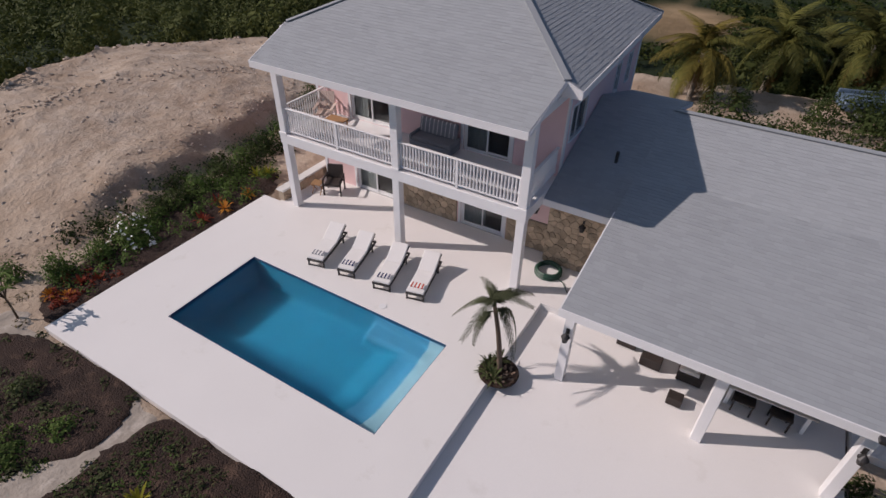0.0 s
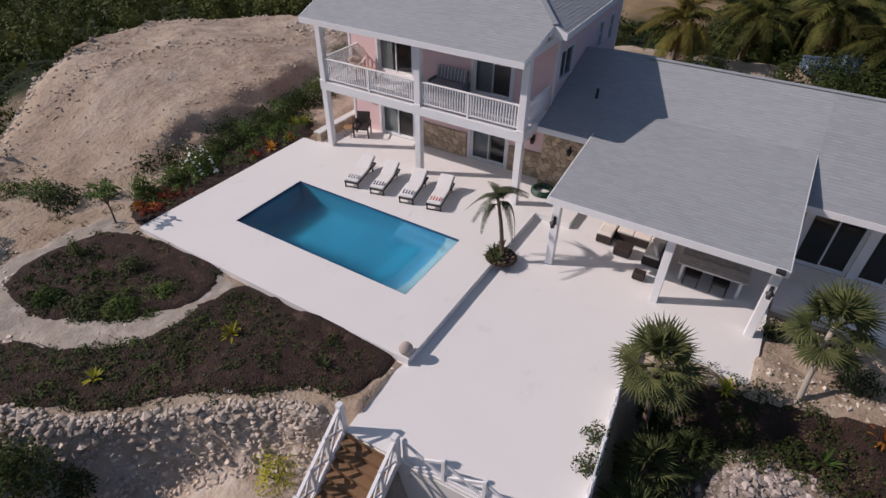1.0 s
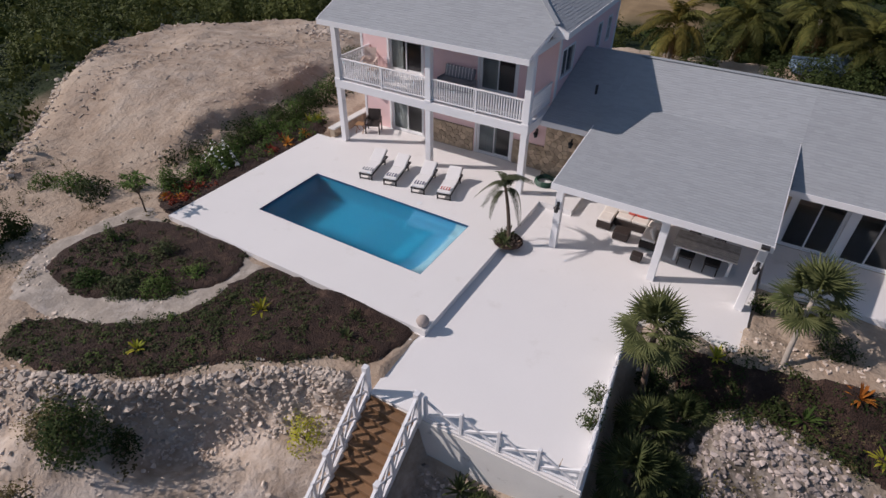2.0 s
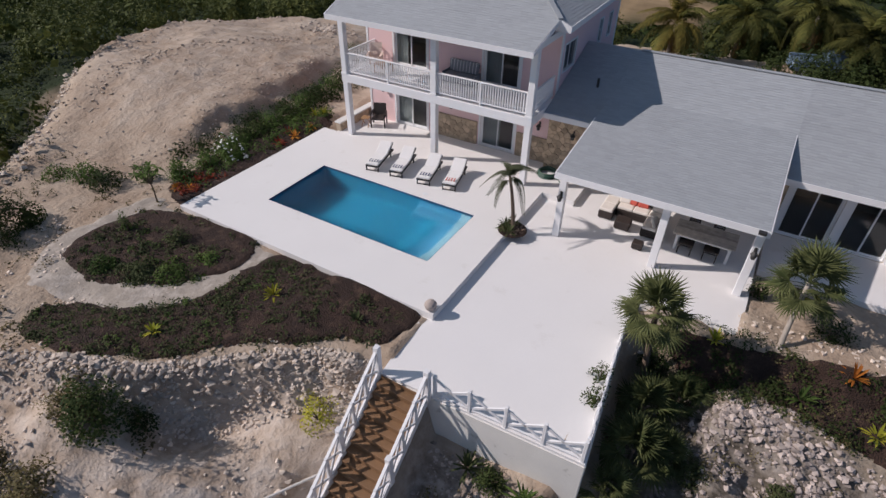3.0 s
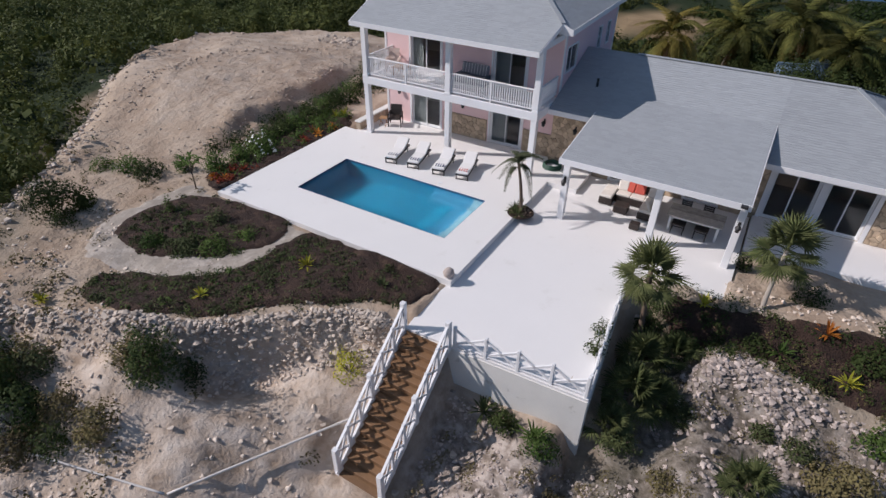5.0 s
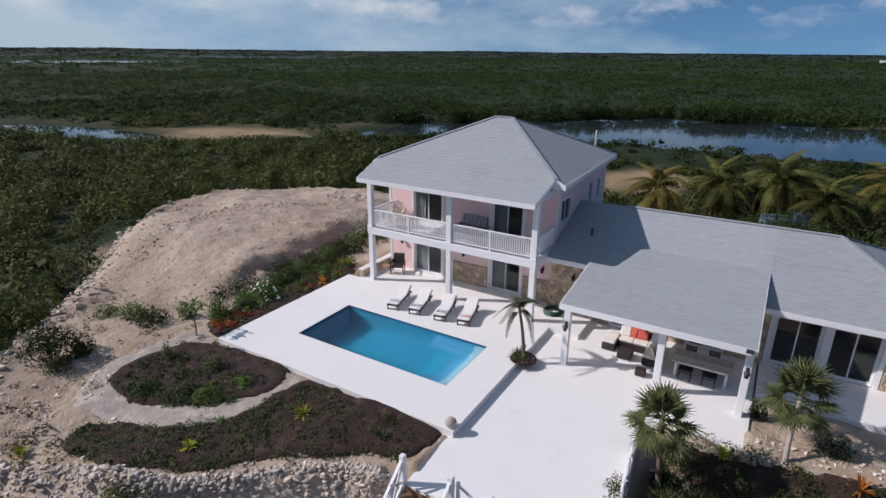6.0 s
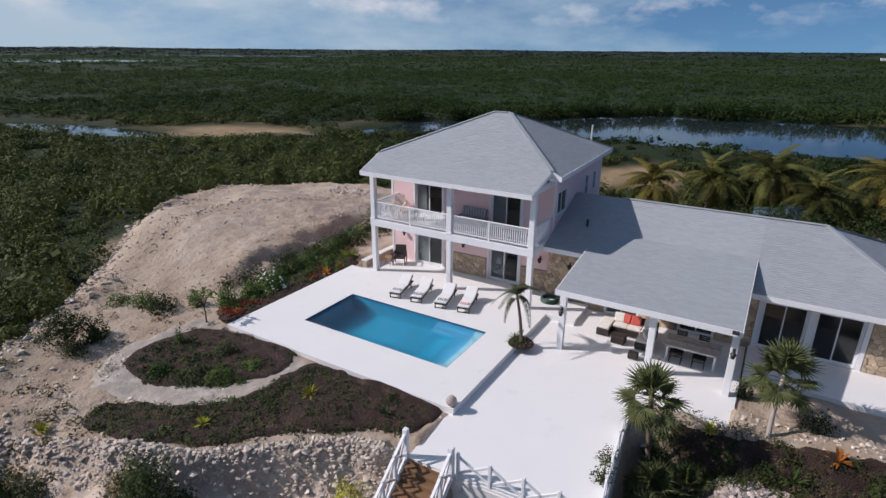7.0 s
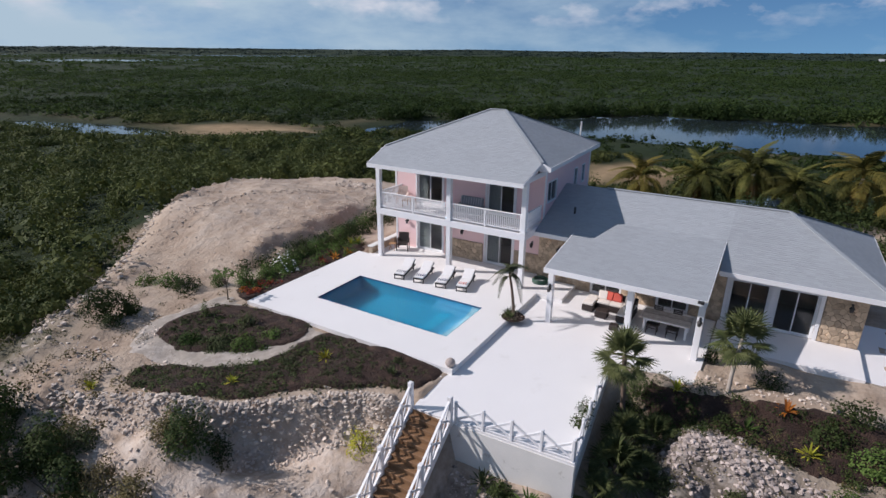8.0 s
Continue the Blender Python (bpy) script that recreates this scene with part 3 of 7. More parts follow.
def ground_material():
    mat = bpy.data.materials.new("sandy_ground")
    mat.use_nodes = True
    n, l = mat.node_tree.nodes, mat.node_tree.links
    b = n["Principled BSDF"]
    b.inputs["Roughness"].default_value, b.inputs["Specular IOR Level"].default_value = 0.95, 0.2
    tc = n.new("ShaderNodeTexCoord")

    def tex(s, d=5.0):
        t = n.new("ShaderNodeTexNoise")
        t.inputs["Scale"].default_value, t.inputs["Detail"].default_value, t.inputs["Roughness"].default_value = s, d, 0.6
        l.new(tc.outputs["Object"], t.inputs["Vector"])
        return t.outputs["Fac"]

    def ramp_of(fac, stops):
        r = n.new("ShaderNodeValToRGB")
        els = r.color_ramp.elements
        while len(els) < len(stops):
            els.new(0.5)
        for e, (p, c) in zip(els, stops):
            e.position, e.color = p, (*c, 1)
        l.new(fac, r.inputs["Fac"])
        return r.outputs["Color"]

    def blend(fac, a, c):
        m = n.new("ShaderNodeMix")
        m.data_type = "RGBA"
        l.new(fac, m.inputs["Factor"])
        l.new(a, m.inputs["A"])
        l.new(c, m.inputs["B"])
        return m.outputs["Result"]

    def attr(name):
        a = n.new("ShaderNodeAttribute")
        a.attribute_name = name
        return a.outputs["Fac"]

    sand = ramp_of(tex(0.35, 7), [(0.30, (0.275, 0.19, 0.128)), (0.48, (0.405, 0.31, 0.23)), (0.66, (0.51, 0.415, 0.325))])
    pebble = ramp_of(tex(7.0, 4), [(0.36, (0.30, 0.22, 0.16)), (0.50, (0.48, 0.38, 0.295)), (0.70, (0.56, 0.46, 0.375))])
    mixed = n.new("ShaderNodeMix")
    mixed.data_type = "RGBA"
    mixed.inputs["Factor"].default_value = 0.2
    l.new(sand, mixed.inputs["A"])
    l.new(pebble, mixed.inputs["B"])
    # overgrown soil, coloured near-black so gaps between bushes read as shaded
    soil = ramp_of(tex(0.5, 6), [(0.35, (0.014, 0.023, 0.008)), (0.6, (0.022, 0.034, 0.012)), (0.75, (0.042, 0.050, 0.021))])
    mud = ramp_of(tex(0.12, 6), [(0.35, (0.21, 0.145, 0.08)), (0.6, (0.40, 0.285, 0.165))])
    stony = ramp_of(tex(2.6, 8), [(0.34, (0.12, 0.094, 0.075)), (0.50, (0.31, 0.255, 0.215)), (0.64, (0.49, 0.42, 0.37))])
    pale_ground = ramp_of(tex(1.3, 8), [(0.32, (0.36, 0.265, 0.19)), (0.50, (0.54, 0.43, 0.34)), (0.68, (0.66, 0.565, 0.48))])
    bare = blend(attr("rubble"), blend(attr("pale"), mixed.outputs["Result"], pale_ground), stony)
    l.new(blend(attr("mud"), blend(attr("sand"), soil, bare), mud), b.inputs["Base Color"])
    bp = n.new("ShaderNodeBump")
    bp.inputs["Strength"].default_value, bp.inputs["Distance"].default_value = 1.0, 0.125
    both = n.new("ShaderNodeMath")
    both.operation = "MULTIPLY_ADD"
    both.inputs[1].default_value = 0.16
    l.new(tex(9.0, 6), both.inputs[0])
    l.new(tex(2.6, 9), both.inputs[2])
    l.new(both.outputs[0], bp.inputs["Height"])
    l.new(bp.outputs["Normal"], b.inputs["Normal"])
    return mat


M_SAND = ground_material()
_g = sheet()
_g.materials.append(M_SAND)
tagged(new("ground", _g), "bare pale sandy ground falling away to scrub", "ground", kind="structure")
for _x, _y, _r in ((-760, 400, 260), (-1150, 930, 380), (-1500, 420, 320)):
    _p = [(_x + _r * math.cos(k * math.pi / 12), _y + _r * math.sin(k * math.pi / 12), POND_Z) for k in range(24)]
    solid("lagoon_water", Geo().add(_p, [tuple(range(24))]), M_POND, "pale shallow lagoon far off among the scrub", "lagoon", "structure")
_w = Geo().add([(-260, 15, POND_Z), (160, 15, POND_Z), (160, 220, POND_Z), (-260, 220, POND_Z)], [(0, 1, 2, 3)])
solid("water", _w, M_POND, "dark still pond reflecting the sky among scrub", "pond", "structure")


def zat(x, y):
    return float(height(np.array([x]), np.array([y]))[0])


def drape(name, outline, lift, mat, label, category, cell=0.16, ragged=0.0):
    """A bed laid over the ground inside a smooth closed outline."""
    pts = [Vector((*p, 0)) for p in outline]
    n, loop = len(pts), []
    for i in range(n):
        p0, p1, p2, p3 = pts[i - 1], pts[i], pts[(i + 1) % n], pts[(i + 2) % n]
        for k in range(8):
            t = k / 8
            q = 0.5 * (2 * p1 + (p2 - p0) * t + (2 * p0 - 5 * p1 + 4 * p2 - p3) * t * t + (3 * p1 - p0 - 3 * p2 + p3) * t ** 3)
            loop.append((q.x, q.y))
    lx, ly = np.array(loop).T
    xs, ys = np.arange(lx.min() - 0.3, lx.max() + 0.3, cell), np.arange(ly.min() - 0.3, ly.max() + 0.3, cell)
    gx, gy = np.meshgrid(xs, ys)
    odd, d = np.zeros(gx.shape, bool), np.full(gx.shape, 1e9)
    for i in range(len(loop)):
        ax, ay = loop[i]
        bx, by = loop[(i + 1) % len(loop)]
        ex, ey = bx - ax, by - ay
        t = np.clip(((gx - ax) * ex + (gy - ay) * ey) / (ex * ex + ey * ey + 1e-12), 0, 1)
        d = np.minimum(d, np.hypot(gx - ax - t * ex, gy - ay - t * ey))
        odd ^= ((ay > gy) != (by > gy)) & (gx < ex * (gy - ay) / (ey if abs(ey) > 1e-9 else 1e-9) + ax)
    sd = np.where(odd, d, -d) + 0.22 * (lumps(gx, gy, 0.5, 21) - 0.5) + ragged * (lumps(gx, gy, 1.4, 23) - 0.5)
    gz = height(gx, gy) + np.clip(sd, -0.1, 0.22) * 0.35 + lift + np.where(sd > 0, 0.06 * (lumps(gx, gy, 0.3, 22) - 0.5), -0.10)
    g = Geo()
    g.v = list(zip(gx.ravel().tolist(), gy.ravel().tolist(), gz.ravel().tolist()))
    nx = len(xs)
    keep = (sd > -0.12)
    ok = keep[:-1, :-1] & keep[:-1, 1:] & keep[1:, 1:] & keep[1:, :-1]
    for r, c in zip(*np.nonzero(ok)):
        i = int(r * nx + c)
        g.f.append((i, i + 1, i + nx + 1, i + nx))
    return solid(name, g, mat, label, category, "structure", smooth=True)


OVAL = [(-11.6, -10.4), (-12.5, -8.8), (-11.9, -6.9), (-10.7, -5.95), (-8.5, -5.75), (-6.3, -5.8), (-5.9, -7.2), (-6.5, -8.6), (-7.7, -9.6), (-9.7, -10.4)]
LONG = [(-9.4, -13.2), (-10.2, -12.3), (-9.2, -11.4), (-7.4, -10.8), (-5.4, -8.9), (-5.2, -7.0), (-4.8, -5.8), (-1.5, -5.7), (1.0, -5.8), (1.1, -7.5), (-0.6, -8.3), (-3.2, -10.2), (-4.9, -11.6), (-7.0, -12.8)]
CX, CY = -9.1, -8.0
RING = [(CX + (x - CX) * (1 + (0.75 if x < -11.4 else 1.25) / math.hypot(x - CX, y - CY)), min(-5.8, CY + (y - CY) * (1 + 1.2 / math.hypot(x - CX, y - CY)))) for x, y in OVAL]
M_PATH = material("pale_path", (0.36, 0.31, 0.26), 0.95, 0.24, 1.1, 9, 0.6, dirt=(0.47, 0.41, 0.355), dirt_at=0.50, dist=0.05)
drape("garden_path", RING, -0.035, M_PATH, "worn pale path of packed rubble round the oval bed", "path", ragged=0.9)
drape("planting_bed", OVAL, 0.05, M_MULCH, "oval planting bed of dark mulch beside the deck", "bed", ragged=0.35)
drape("planting_bed", LONG, 0.05, M_MULCH, "long curved bed of dark mulch with low plants", "bed", ragged=0.5)
drape("planting_bed", [(-12.1, -5.3), (-12.9, -4.4), (-13.2, -1.0), (-13.4, 2.5), (-12.6, 5.0), (-11.2, 4.4), (-10.7, 1.0), (-10.7, -5.2)], 0.05, M_MULCH, "narrow mulch bed along the deck edge", "bed")
drape("planting_bed", [(8.7, -1.8), (10.5, -1.7), (12.4, -1.2), (14.5, -0.9), (17.5, -0.6), (18.2, -2.2), (15.5, -3.2), (13.2, -3.2), (11.2, -2.9), (9.6, -3.1), (8.8, -2.7)], 0.05, M_MULCH, "dark mulch bed below the covered terrace", "bed")

# ---------------------------------------------------------------- terraces and pool
TZ = -0.25          # the lower terrace
g = Geo()
g.cells([-10.75, -9.9, -8.0, 0.0, 1.65, 3.1], [-5.85, -3.57, 0.0, 3.2, 5.8], [(-8, 0, -3.57, 0), (-10.75, -9.9, 3.2, 5.8), (1.65, 3.1, -5.85, 3.2)], lambda a, b, c, d: g.box(a, b, c, d, -0.7, 0))
solid("pool_deck", g.weld(), M_DECK, "smooth white pool deck with crisp edges", "deck", "structure")
SW_, SE_, NE_ = (1.50, -8.50), (7.67, -8.20), (6.97, -1.10)
g = Geo().slab([(x, y, TZ) for x, y in ((1.25, -5.85), SW_, SE_, NE_, (10.35, -1.1), (10.35, 5.4), (3.1, 5.4), (3.1, 3.2), (1.65, 3.2), (1.65, -5.85))], 4.4)
solid("terrace", g, M_TERRACE, "lower white terrace on a pale retaining wall", "terrace", "structure")
g = Geo()
for (x0, y0), (x1, y1) in ((SW_, SE_), (SE_, NE_)):
    g.beam((x0, y0, -2.5), (x1, y1, -2.5), 0.06, 4.3)
solid("retaining_wall", g, M_CONCRETE, "pale concrete retaining wall below the terrace", "wall", "structure")
g = Geo().box(10.42, 16.2, 2.5, 5.4, -0.8, -0.1, 0.01).box(16.2, 23, 2.2, 9.0, -0.9, -0.3, 0.01)
solid("porch_slab", g, M_TERRACE, "white porch slab in front of the low wing", "slab", "structure")
g = Geo().box(7.1, 10.5, -1.35, -1.1, -1.4, TZ + 0.05, 0.03)
solid("stone_kerb", g, M_CONCRETE, "pale rough kerb along the terrace edge", "kerb", "structure")

pool = thing("swimming_pool", "rectangular swimming pool with clear blue water", "pool")
g = Geo()
PX0, PX1, PY0, PY1 = -8.0, 0.0, -3.57, 0.0
# a bowl: deep in the west, coved walls, a ledge in the north-east and a shallow east end
bx, by = np.meshgrid(np.linspace(PX0, PX1, 97), np.linspace(PY0, PY1, 49))
deep = 1.38 - 0.28 * ramp(-7.0, -3.2, bx) - 0.35 * ramp(-2.2, -1.3, bx) - 0.35 * ramp(-1.0, -0.15, bx)
rim = np.minimum.reduce([ramp(0, 0.35, bx - PX0), ramp(0, 1.35, by - PY0) ** 0.8, ramp(0, 0.35, PY1 - by), ramp(-0.02, 0.2, PX1 - bx)])
bz = -0.13 - deep * np.sqrt(np.clip(rim, 0, 1))
shelf = ramp(-2.75, -2.6, bx) * ramp(-0.75, -0.6, by)
bz = bz + shelf * (np.maximum(bz, -0.55) - bz)
g.v = list(zip(bx.ravel().tolist(), by.ravel().tolist(), bz.ravel().tolist()))
quad = lambda r, c: (r * 97 + c, r * 97 + c + 1, r * 97 + c + 98, r * 97 + c + 97)
# floor tint pales eastwards in strips, the shallow-water brightness painted in
for name, c0, c1, mat in (("basin", 0, 81, M_TILE), ("lower_step", 81, 89, M_SHALLOW1), ("upper_step", 89, 96, M_SHALLOW2)):
    g.f = [quad(r, c) for r in range(48) for c in range(c0, c1) if not (name == "basin" and c > 63 and r > 38)]
    b = Geo()
    b.v, b.f = g.v, g.f
    part(name, b, mat, pool, smooth=True)
b = Geo()
b.v, b.f = g.v, [quad(r, c) for r in range(39, 48) for c in range(64, 81)]
part("ledge", b, M_SHALLOW1, pool, "pale shallow ledge", True)
g = Geo()
for x0, x1, y0, y1 in ((-8, 0, -3.57, -3.55), (-8, 0, -0.02, 0), (-8, -7.98, -3.55, -0.02), (-0.02, 0, -3.55, -0.02)):
    g.box(x0, x1, y0, y1, -0.14, -0.012)
part("tile_band", g, M_BAND, pool, "dark blue tile band at the water line")
xs, ys = np.linspace(-7.98, -0.02, 60), np.linspace(-3.55, -0.02, 28)
g = Geo()
g.v = [(x, y, -0.075) for y in ys for x in xs]
g.f = [(r * 60 + c, r * 60 + c + 1, r * 60 + c + 61, r * 60 + c + 60) for r in range(27) for c in range(59)]
wat = part("water", g, M_WATER, pool, "clear rippled water", True)
wat.visible_shadow = False
ret = Geo().lathe([(0.0, 0.0), (0.12, 0.004), (0.12, 0.012), (0.0, 0.012)], 14)
solid("skimmer_lid", ret, M_FRAME, "small round white skimmer lid in the deck", "lid", m=pose(-2.6, 0.35, 0.0))


# ---------------------------------------------------------------- roofs
def shingle_plane(o, u, v, poly, course=0.15, tab=0.33, picked=None):
    """Overlapping shingles on the plane o + a u + b v, inside the convex polygon poly of (a, b)."""
    o, u, v = Vector(o), Vector(u).normalized(), Vector(v).normalized()
    nrm = u.cross(v).normalized()
    rest, single = Geo(), []
    b0, b1 = min(p[1] for p in poly), max(p[1] for p in poly)
    for i in range(int((b1 - b0) / course) + 1):
        lo, hi = b0 + i * course, min(b0 + (i + 1) * course, b1)
        if hi - lo < 0.02:
            continue
        mid, cut = (lo + hi) / 2, []
        for (ax, ay), (bx, by) in zip(poly, poly[1:] + poly[:1]):
            if (ay > mid) != (by > mid):
                cut.append(ax + (bx - ax) * (mid - ay) / (by - ay))
        if len(cut) < 2:
            continue
        x0, x1 = min(cut), max(cut)
        a = x0 - RNG.uniform(0.02, tab)
        while a < x1:
            e = min(a + tab, x1)
            s = max(a, x0)
            if e - s > 0.03:
                if picked and len(single) < 290 and e - s > tab - 1e-6 and picked(s, lo):
                    single.append((s, lo))
                else:
                    t = RNG.uniform(0.007, 0.014)
                    c = [(s + 0.001, lo - 0.01, t), (e - 0.001, lo - 0.01, t), (e - 0.001, hi + 0.01, 0.003), (s + 0.001, hi + 0.01, 0.003), (s + 0.001, lo - 0.01, 0), (e - 0.001, lo - 0.01, 0)]
                    rest.add([o + u * p + v * q + nrm * r for p, q, r in c], [(0, 1, 2, 3), (4, 5, 1, 0), (5, 2, 1), (4, 0, 3)])
            a += tab
    m = Matrix((u, v, nrm)).transposed().to_4x4()
    return rest, [Matrix.Translation(o + u * s + v * lo) @ m for s, lo in single]


def roof(parent, name, o, u, v, poly, drop=0.17, picked=None, edge=None):
    """A roof plane: a white-edged plate and its shingles."""
    uu, vv = Vector(u).normalized(), Vector(v).normalized()
    pts = [Vector(o) + uu * a + vv * b for a, b in poly]
    ob = part(name, Geo().slab(pts, drop), edge or M_WHITE, parent)
    up = Vector((0, 0, 0.004))
    rest, single = shingle_plane(Vector(o) + up, u, v, poly, picked=picked)
    part("shingles", rest, M_SHINGLE, ob, "grey asphalt shingles", kind="stuff")
    base = Geo().add([p + up * 0.7 for p in pts], [tuple(range(len(pts)))])
    part("underlay", base, M_SHINGLE, ob)
    if single:
        w, c = 0.33, 0.15
        one = Geo().add([(0.001, -0.01, 0.013), (w - 0.001, -0.01, 0.013), (w - 0.001, c + 0.01, 0.003), (0.001, c + 0.01, 0.003), (0.001, -0.01, 0), (w - 0.001, -0.01, 0)],
                        [(0, 1, 2, 3), (4, 5, 1, 0), (5, 2, 1), (4, 0, 3)]).mesh("shingle", M_SHINGLE)
        for m in single:
            piece("shingle", one, ob, m)
    return ob


def ridge_cap(parent, a, b):
    part("ridge_cap", Geo().beam(Vector(a) + Vector((0, 0, 0.03)), Vector(b) + Vector((0, 0, 0.03)), 0.22, 0.03), M_SHINGLE, parent)


def clipped(poly, px, pz, qx, qz):
    """The part of a convex polygon nearer to p than to q."""
    mx, mz, nx, nz = (px + qx) / 2, (pz + qz) / 2, qx - px, qz - pz
    out = []
    for (ax, az), (bx, bz) in zip(poly, poly[1:] + poly[:1]):
        da, db = (ax - mx) * nx + (az - mz) * nz, (bx - mx) * nx + (bz - mz) * nz
        if da <= 0:
            out.append((ax, az))
        if (da < 0) != (db < 0) and abs(da - db) > 1e-9:
            f = da / (da - db)
            out.append((ax + (bx - ax) * f, az + (bz - az) * f))
    return out


def stones(parent, o, u, out, u0, u1, z0, z1, cell=0.30):
    """Fieldstones of uneven shape set in mortar on an upright face, each rounded towards its front."""
    o, u, out = Vector(o), Vector(u), Vector(out)
    n, m = max(1, round((u1 - u0) / cell)), max(1, round((z1 - z0) / (cell * 0.82)))
    su, sz = (u1 - u0) / n, (z1 - z0) / m
    seeds = {(i, j): (u0 + (i + 0.5 + 0.5 * (j % 2) - 0.25 + RNG.uniform(-0.40, 0.40)) * su, z0 + (j + 0.5 + RNG.uniform(-0.38, 0.38)) * sz) for i in range(n) for j in range(m)}
    for (i, j), (px, pz) in seeds.items():
        poly = [(u0, z0), (u1, z0), (u1, z1), (u0, z1)]
        for di in (-2, -1, 0, 1, 2):
            for dj in (-2, -1, 0, 1, 2):
                if (di or dj) and (i + di, j + dj) in seeds and poly:
                    poly = clipped(poly, px, pz, *seeds[i + di, j + dj])
        if len(poly) < 3:
            continue
        ring = []
        for (ax, az), (bx, bz) in zip(poly, poly[1:] + poly[:1]):
            if math.hypot(bx - ax, bz - az) > 0.03:
                ring += [(ax * 0.82 + bx * 0.18, az * 0.82 + bz * 0.18), (ax * 0.18 + bx * 0.82, az * 0.18 + bz * 0.82)]
        k = len(ring)
        if k < 6:
            continue
        cx, cz = sum(p[0] for p in ring) / k, sum(p[1] for p in ring) / k
        dep, vs = RNG.uniform(0.018, 0.05), []
        for f, d in ((0.97, 0.004), (0.92, dep * 0.75), (0.66, dep)):
            vs += [o + u * (cx + (a - cx) * f) + Vector((0, 0, cz + (z - cz) * f)) + out * d for a, z in ring]
        fs = [(r * k + q, r * k + (q + 1) % k, r * k + k + (q + 1) % k, r * k + k + q) for r in (0, 1) for q in range(k)] + [tuple(range(2 * k, 3 * k))]
        part("stone", Geo().add(vs, fs), M_STONE, parent)


def sliding_door(parent, x0, x1, y, z0, z1, curtain=0.5):
    """White two-leaf sliding door, its glass set 6 cm back, a curtain behind one leaf."""
    d = part("sliding_door", Geo().box(x0, x0 + 0.07, y, y + 0.14, z0, z1, 0.006).box(x1 - 0.07, x1, y, y + 0.14, z0, z1, 0.006)
             .box(x0 + 0.07, x1 - 0.07, y, y + 0.14, z1 - 0.07, z1).box(x0 + 0.07, x1 - 0.07, y, y + 0.14, z0, z0 + 0.05), M_FRAME, parent, "white framed sliding glass door")
    mid = (x0 + x1) / 2
    for k, (a, b) in enumerate(((x0 + 0.07, mid + 0.03), (mid - 0.03, x1 - 0.07))):
        yy = y + 0.03 + 0.05 * k
        part("leaf_frame", Geo().box(a, a + 0.05, yy, yy + 0.04, z0 + 0.05, z1 - 0.07).box(b - 0.05, b, yy, yy + 0.04, z0 + 0.05, z1 - 0.07)
             .box(a + 0.05, b - 0.05, yy, yy + 0.04, z1 - 0.13, z1 - 0.07).box(a + 0.05, b - 0.05, yy, yy + 0.04, z0 + 0.05, z0 + 0.13), M_FRAME, d)
        part("pane", Geo().box(a + 0.05, b - 0.05, yy + 0.015, yy + 0.022, z0 + 0.13, z1 - 0.13), M_GLASS, d, "dark glass pane").visible_shadow = False
    n, a, b = 26, x0 + 0.05, x0 + 0.05 + (x1 - x0 - 0.1) * curtain
    g = Geo()
    for i in range(n + 1):
        xx, yy = a + (b - a) * i / n, y + 0.19 + 0.03 * math.sin(i * 1.9)
        g.v += [(xx, yy, z0 + 0.05), (xx, yy, z1 - 0.03)]
    g.f = [(2 * i, 2 * i + 2, 2 * i + 3, 2 * i + 1) for i in range(n)]
    part("curtain", g, M_CURTAIN, d, "pale hanging curtain", True)
    return d


def window(parent, x, y0, y1, z0, z1):
    """A white sash window in an east wall whose face is at x."""
    w = part("window", Geo().box(x - 0.1, x + 0.03, y0, y0 + 0.07, z0, z1).box(x - 0.1, x + 0.03, y1 - 0.07, y1, z0, z1)
             .box(x - 0.1, x + 0.03, y0 + 0.07, y1 - 0.07, z1 - 0.07, z1).box(x - 0.1, x + 0.05, y0 + 0.07, y1 - 0.07, z0, z0 + 0.07), M_FRAME, parent, "white sash window with dark glass")
    g = Geo()
    if y1 - y0 > 1:
        g.box(x - 0.07, x - 0.03, (y0 + y1) / 2 - 0.03, (y0 + y1) / 2 + 0.03, z0 + 0.07, z1 - 0.07)
    else:
        g.box(x - 0.07, x - 0.03, y0 + 0.07, y1 - 0.07, (z0 + z1) / 2 - 0.025, (z0 + z1) / 2 + 0.025)
    part("glazing_bar", g, M_FRAME, w)
    part("pane", Geo().box(x - 0.06, x - 0.052, y0 + 0.07, y1 - 0.07, z0 + 0.07, z1 - 0.07), M_GLASS, w).visible_shadow = False


# ---------------------------------------------------------------- two-storey house
house = thing("house", "two-storey pink stucco house with a white balcony and grey hip roof", "house")
HX0, HX1, HY0, HY1 = -9.55, 0.75, 5.8, 13.8
FL = 3.15
low = [(-7.85, -5.95), (-2.85, -1.05)]
g = wall_x(Geo(), HX0, HX1, HY0, HY0 + 0.2, 0, 6.75, [(a, b, 0, 2.05) for a, b in low] + [(a, b, FL, FL + 2.1) for a, b in low])
part("front_wall", g.weld(), M_PINK, house, "pink stucco front wall")
EW = [(6.15, 7.65, 4.2, 5.45), (10.7, 11.3, 4.3, 5.5), (12.2, 12.8, 4.3, 5.5)]
part("east_wall", wall_y(Geo(), HX1 - 0.2, HX1, HY0 + 0.2, HY1 - 0.2, 0, 6.75, EW).weld(), M_PINK, house)
part("west_wall", Geo().box(HX0, HX0 + 0.2, HY0 + 0.2, HY1 - 0.2, 0, 6.75), M_PINK, house)
part("back_wall", Geo().box(HX0, HX1, HY1 - 0.2, HY1, 0, 6.75), M_PINK, house)
for a, b, c, d in EW:
    window(house, HX1, a, b, c, d)
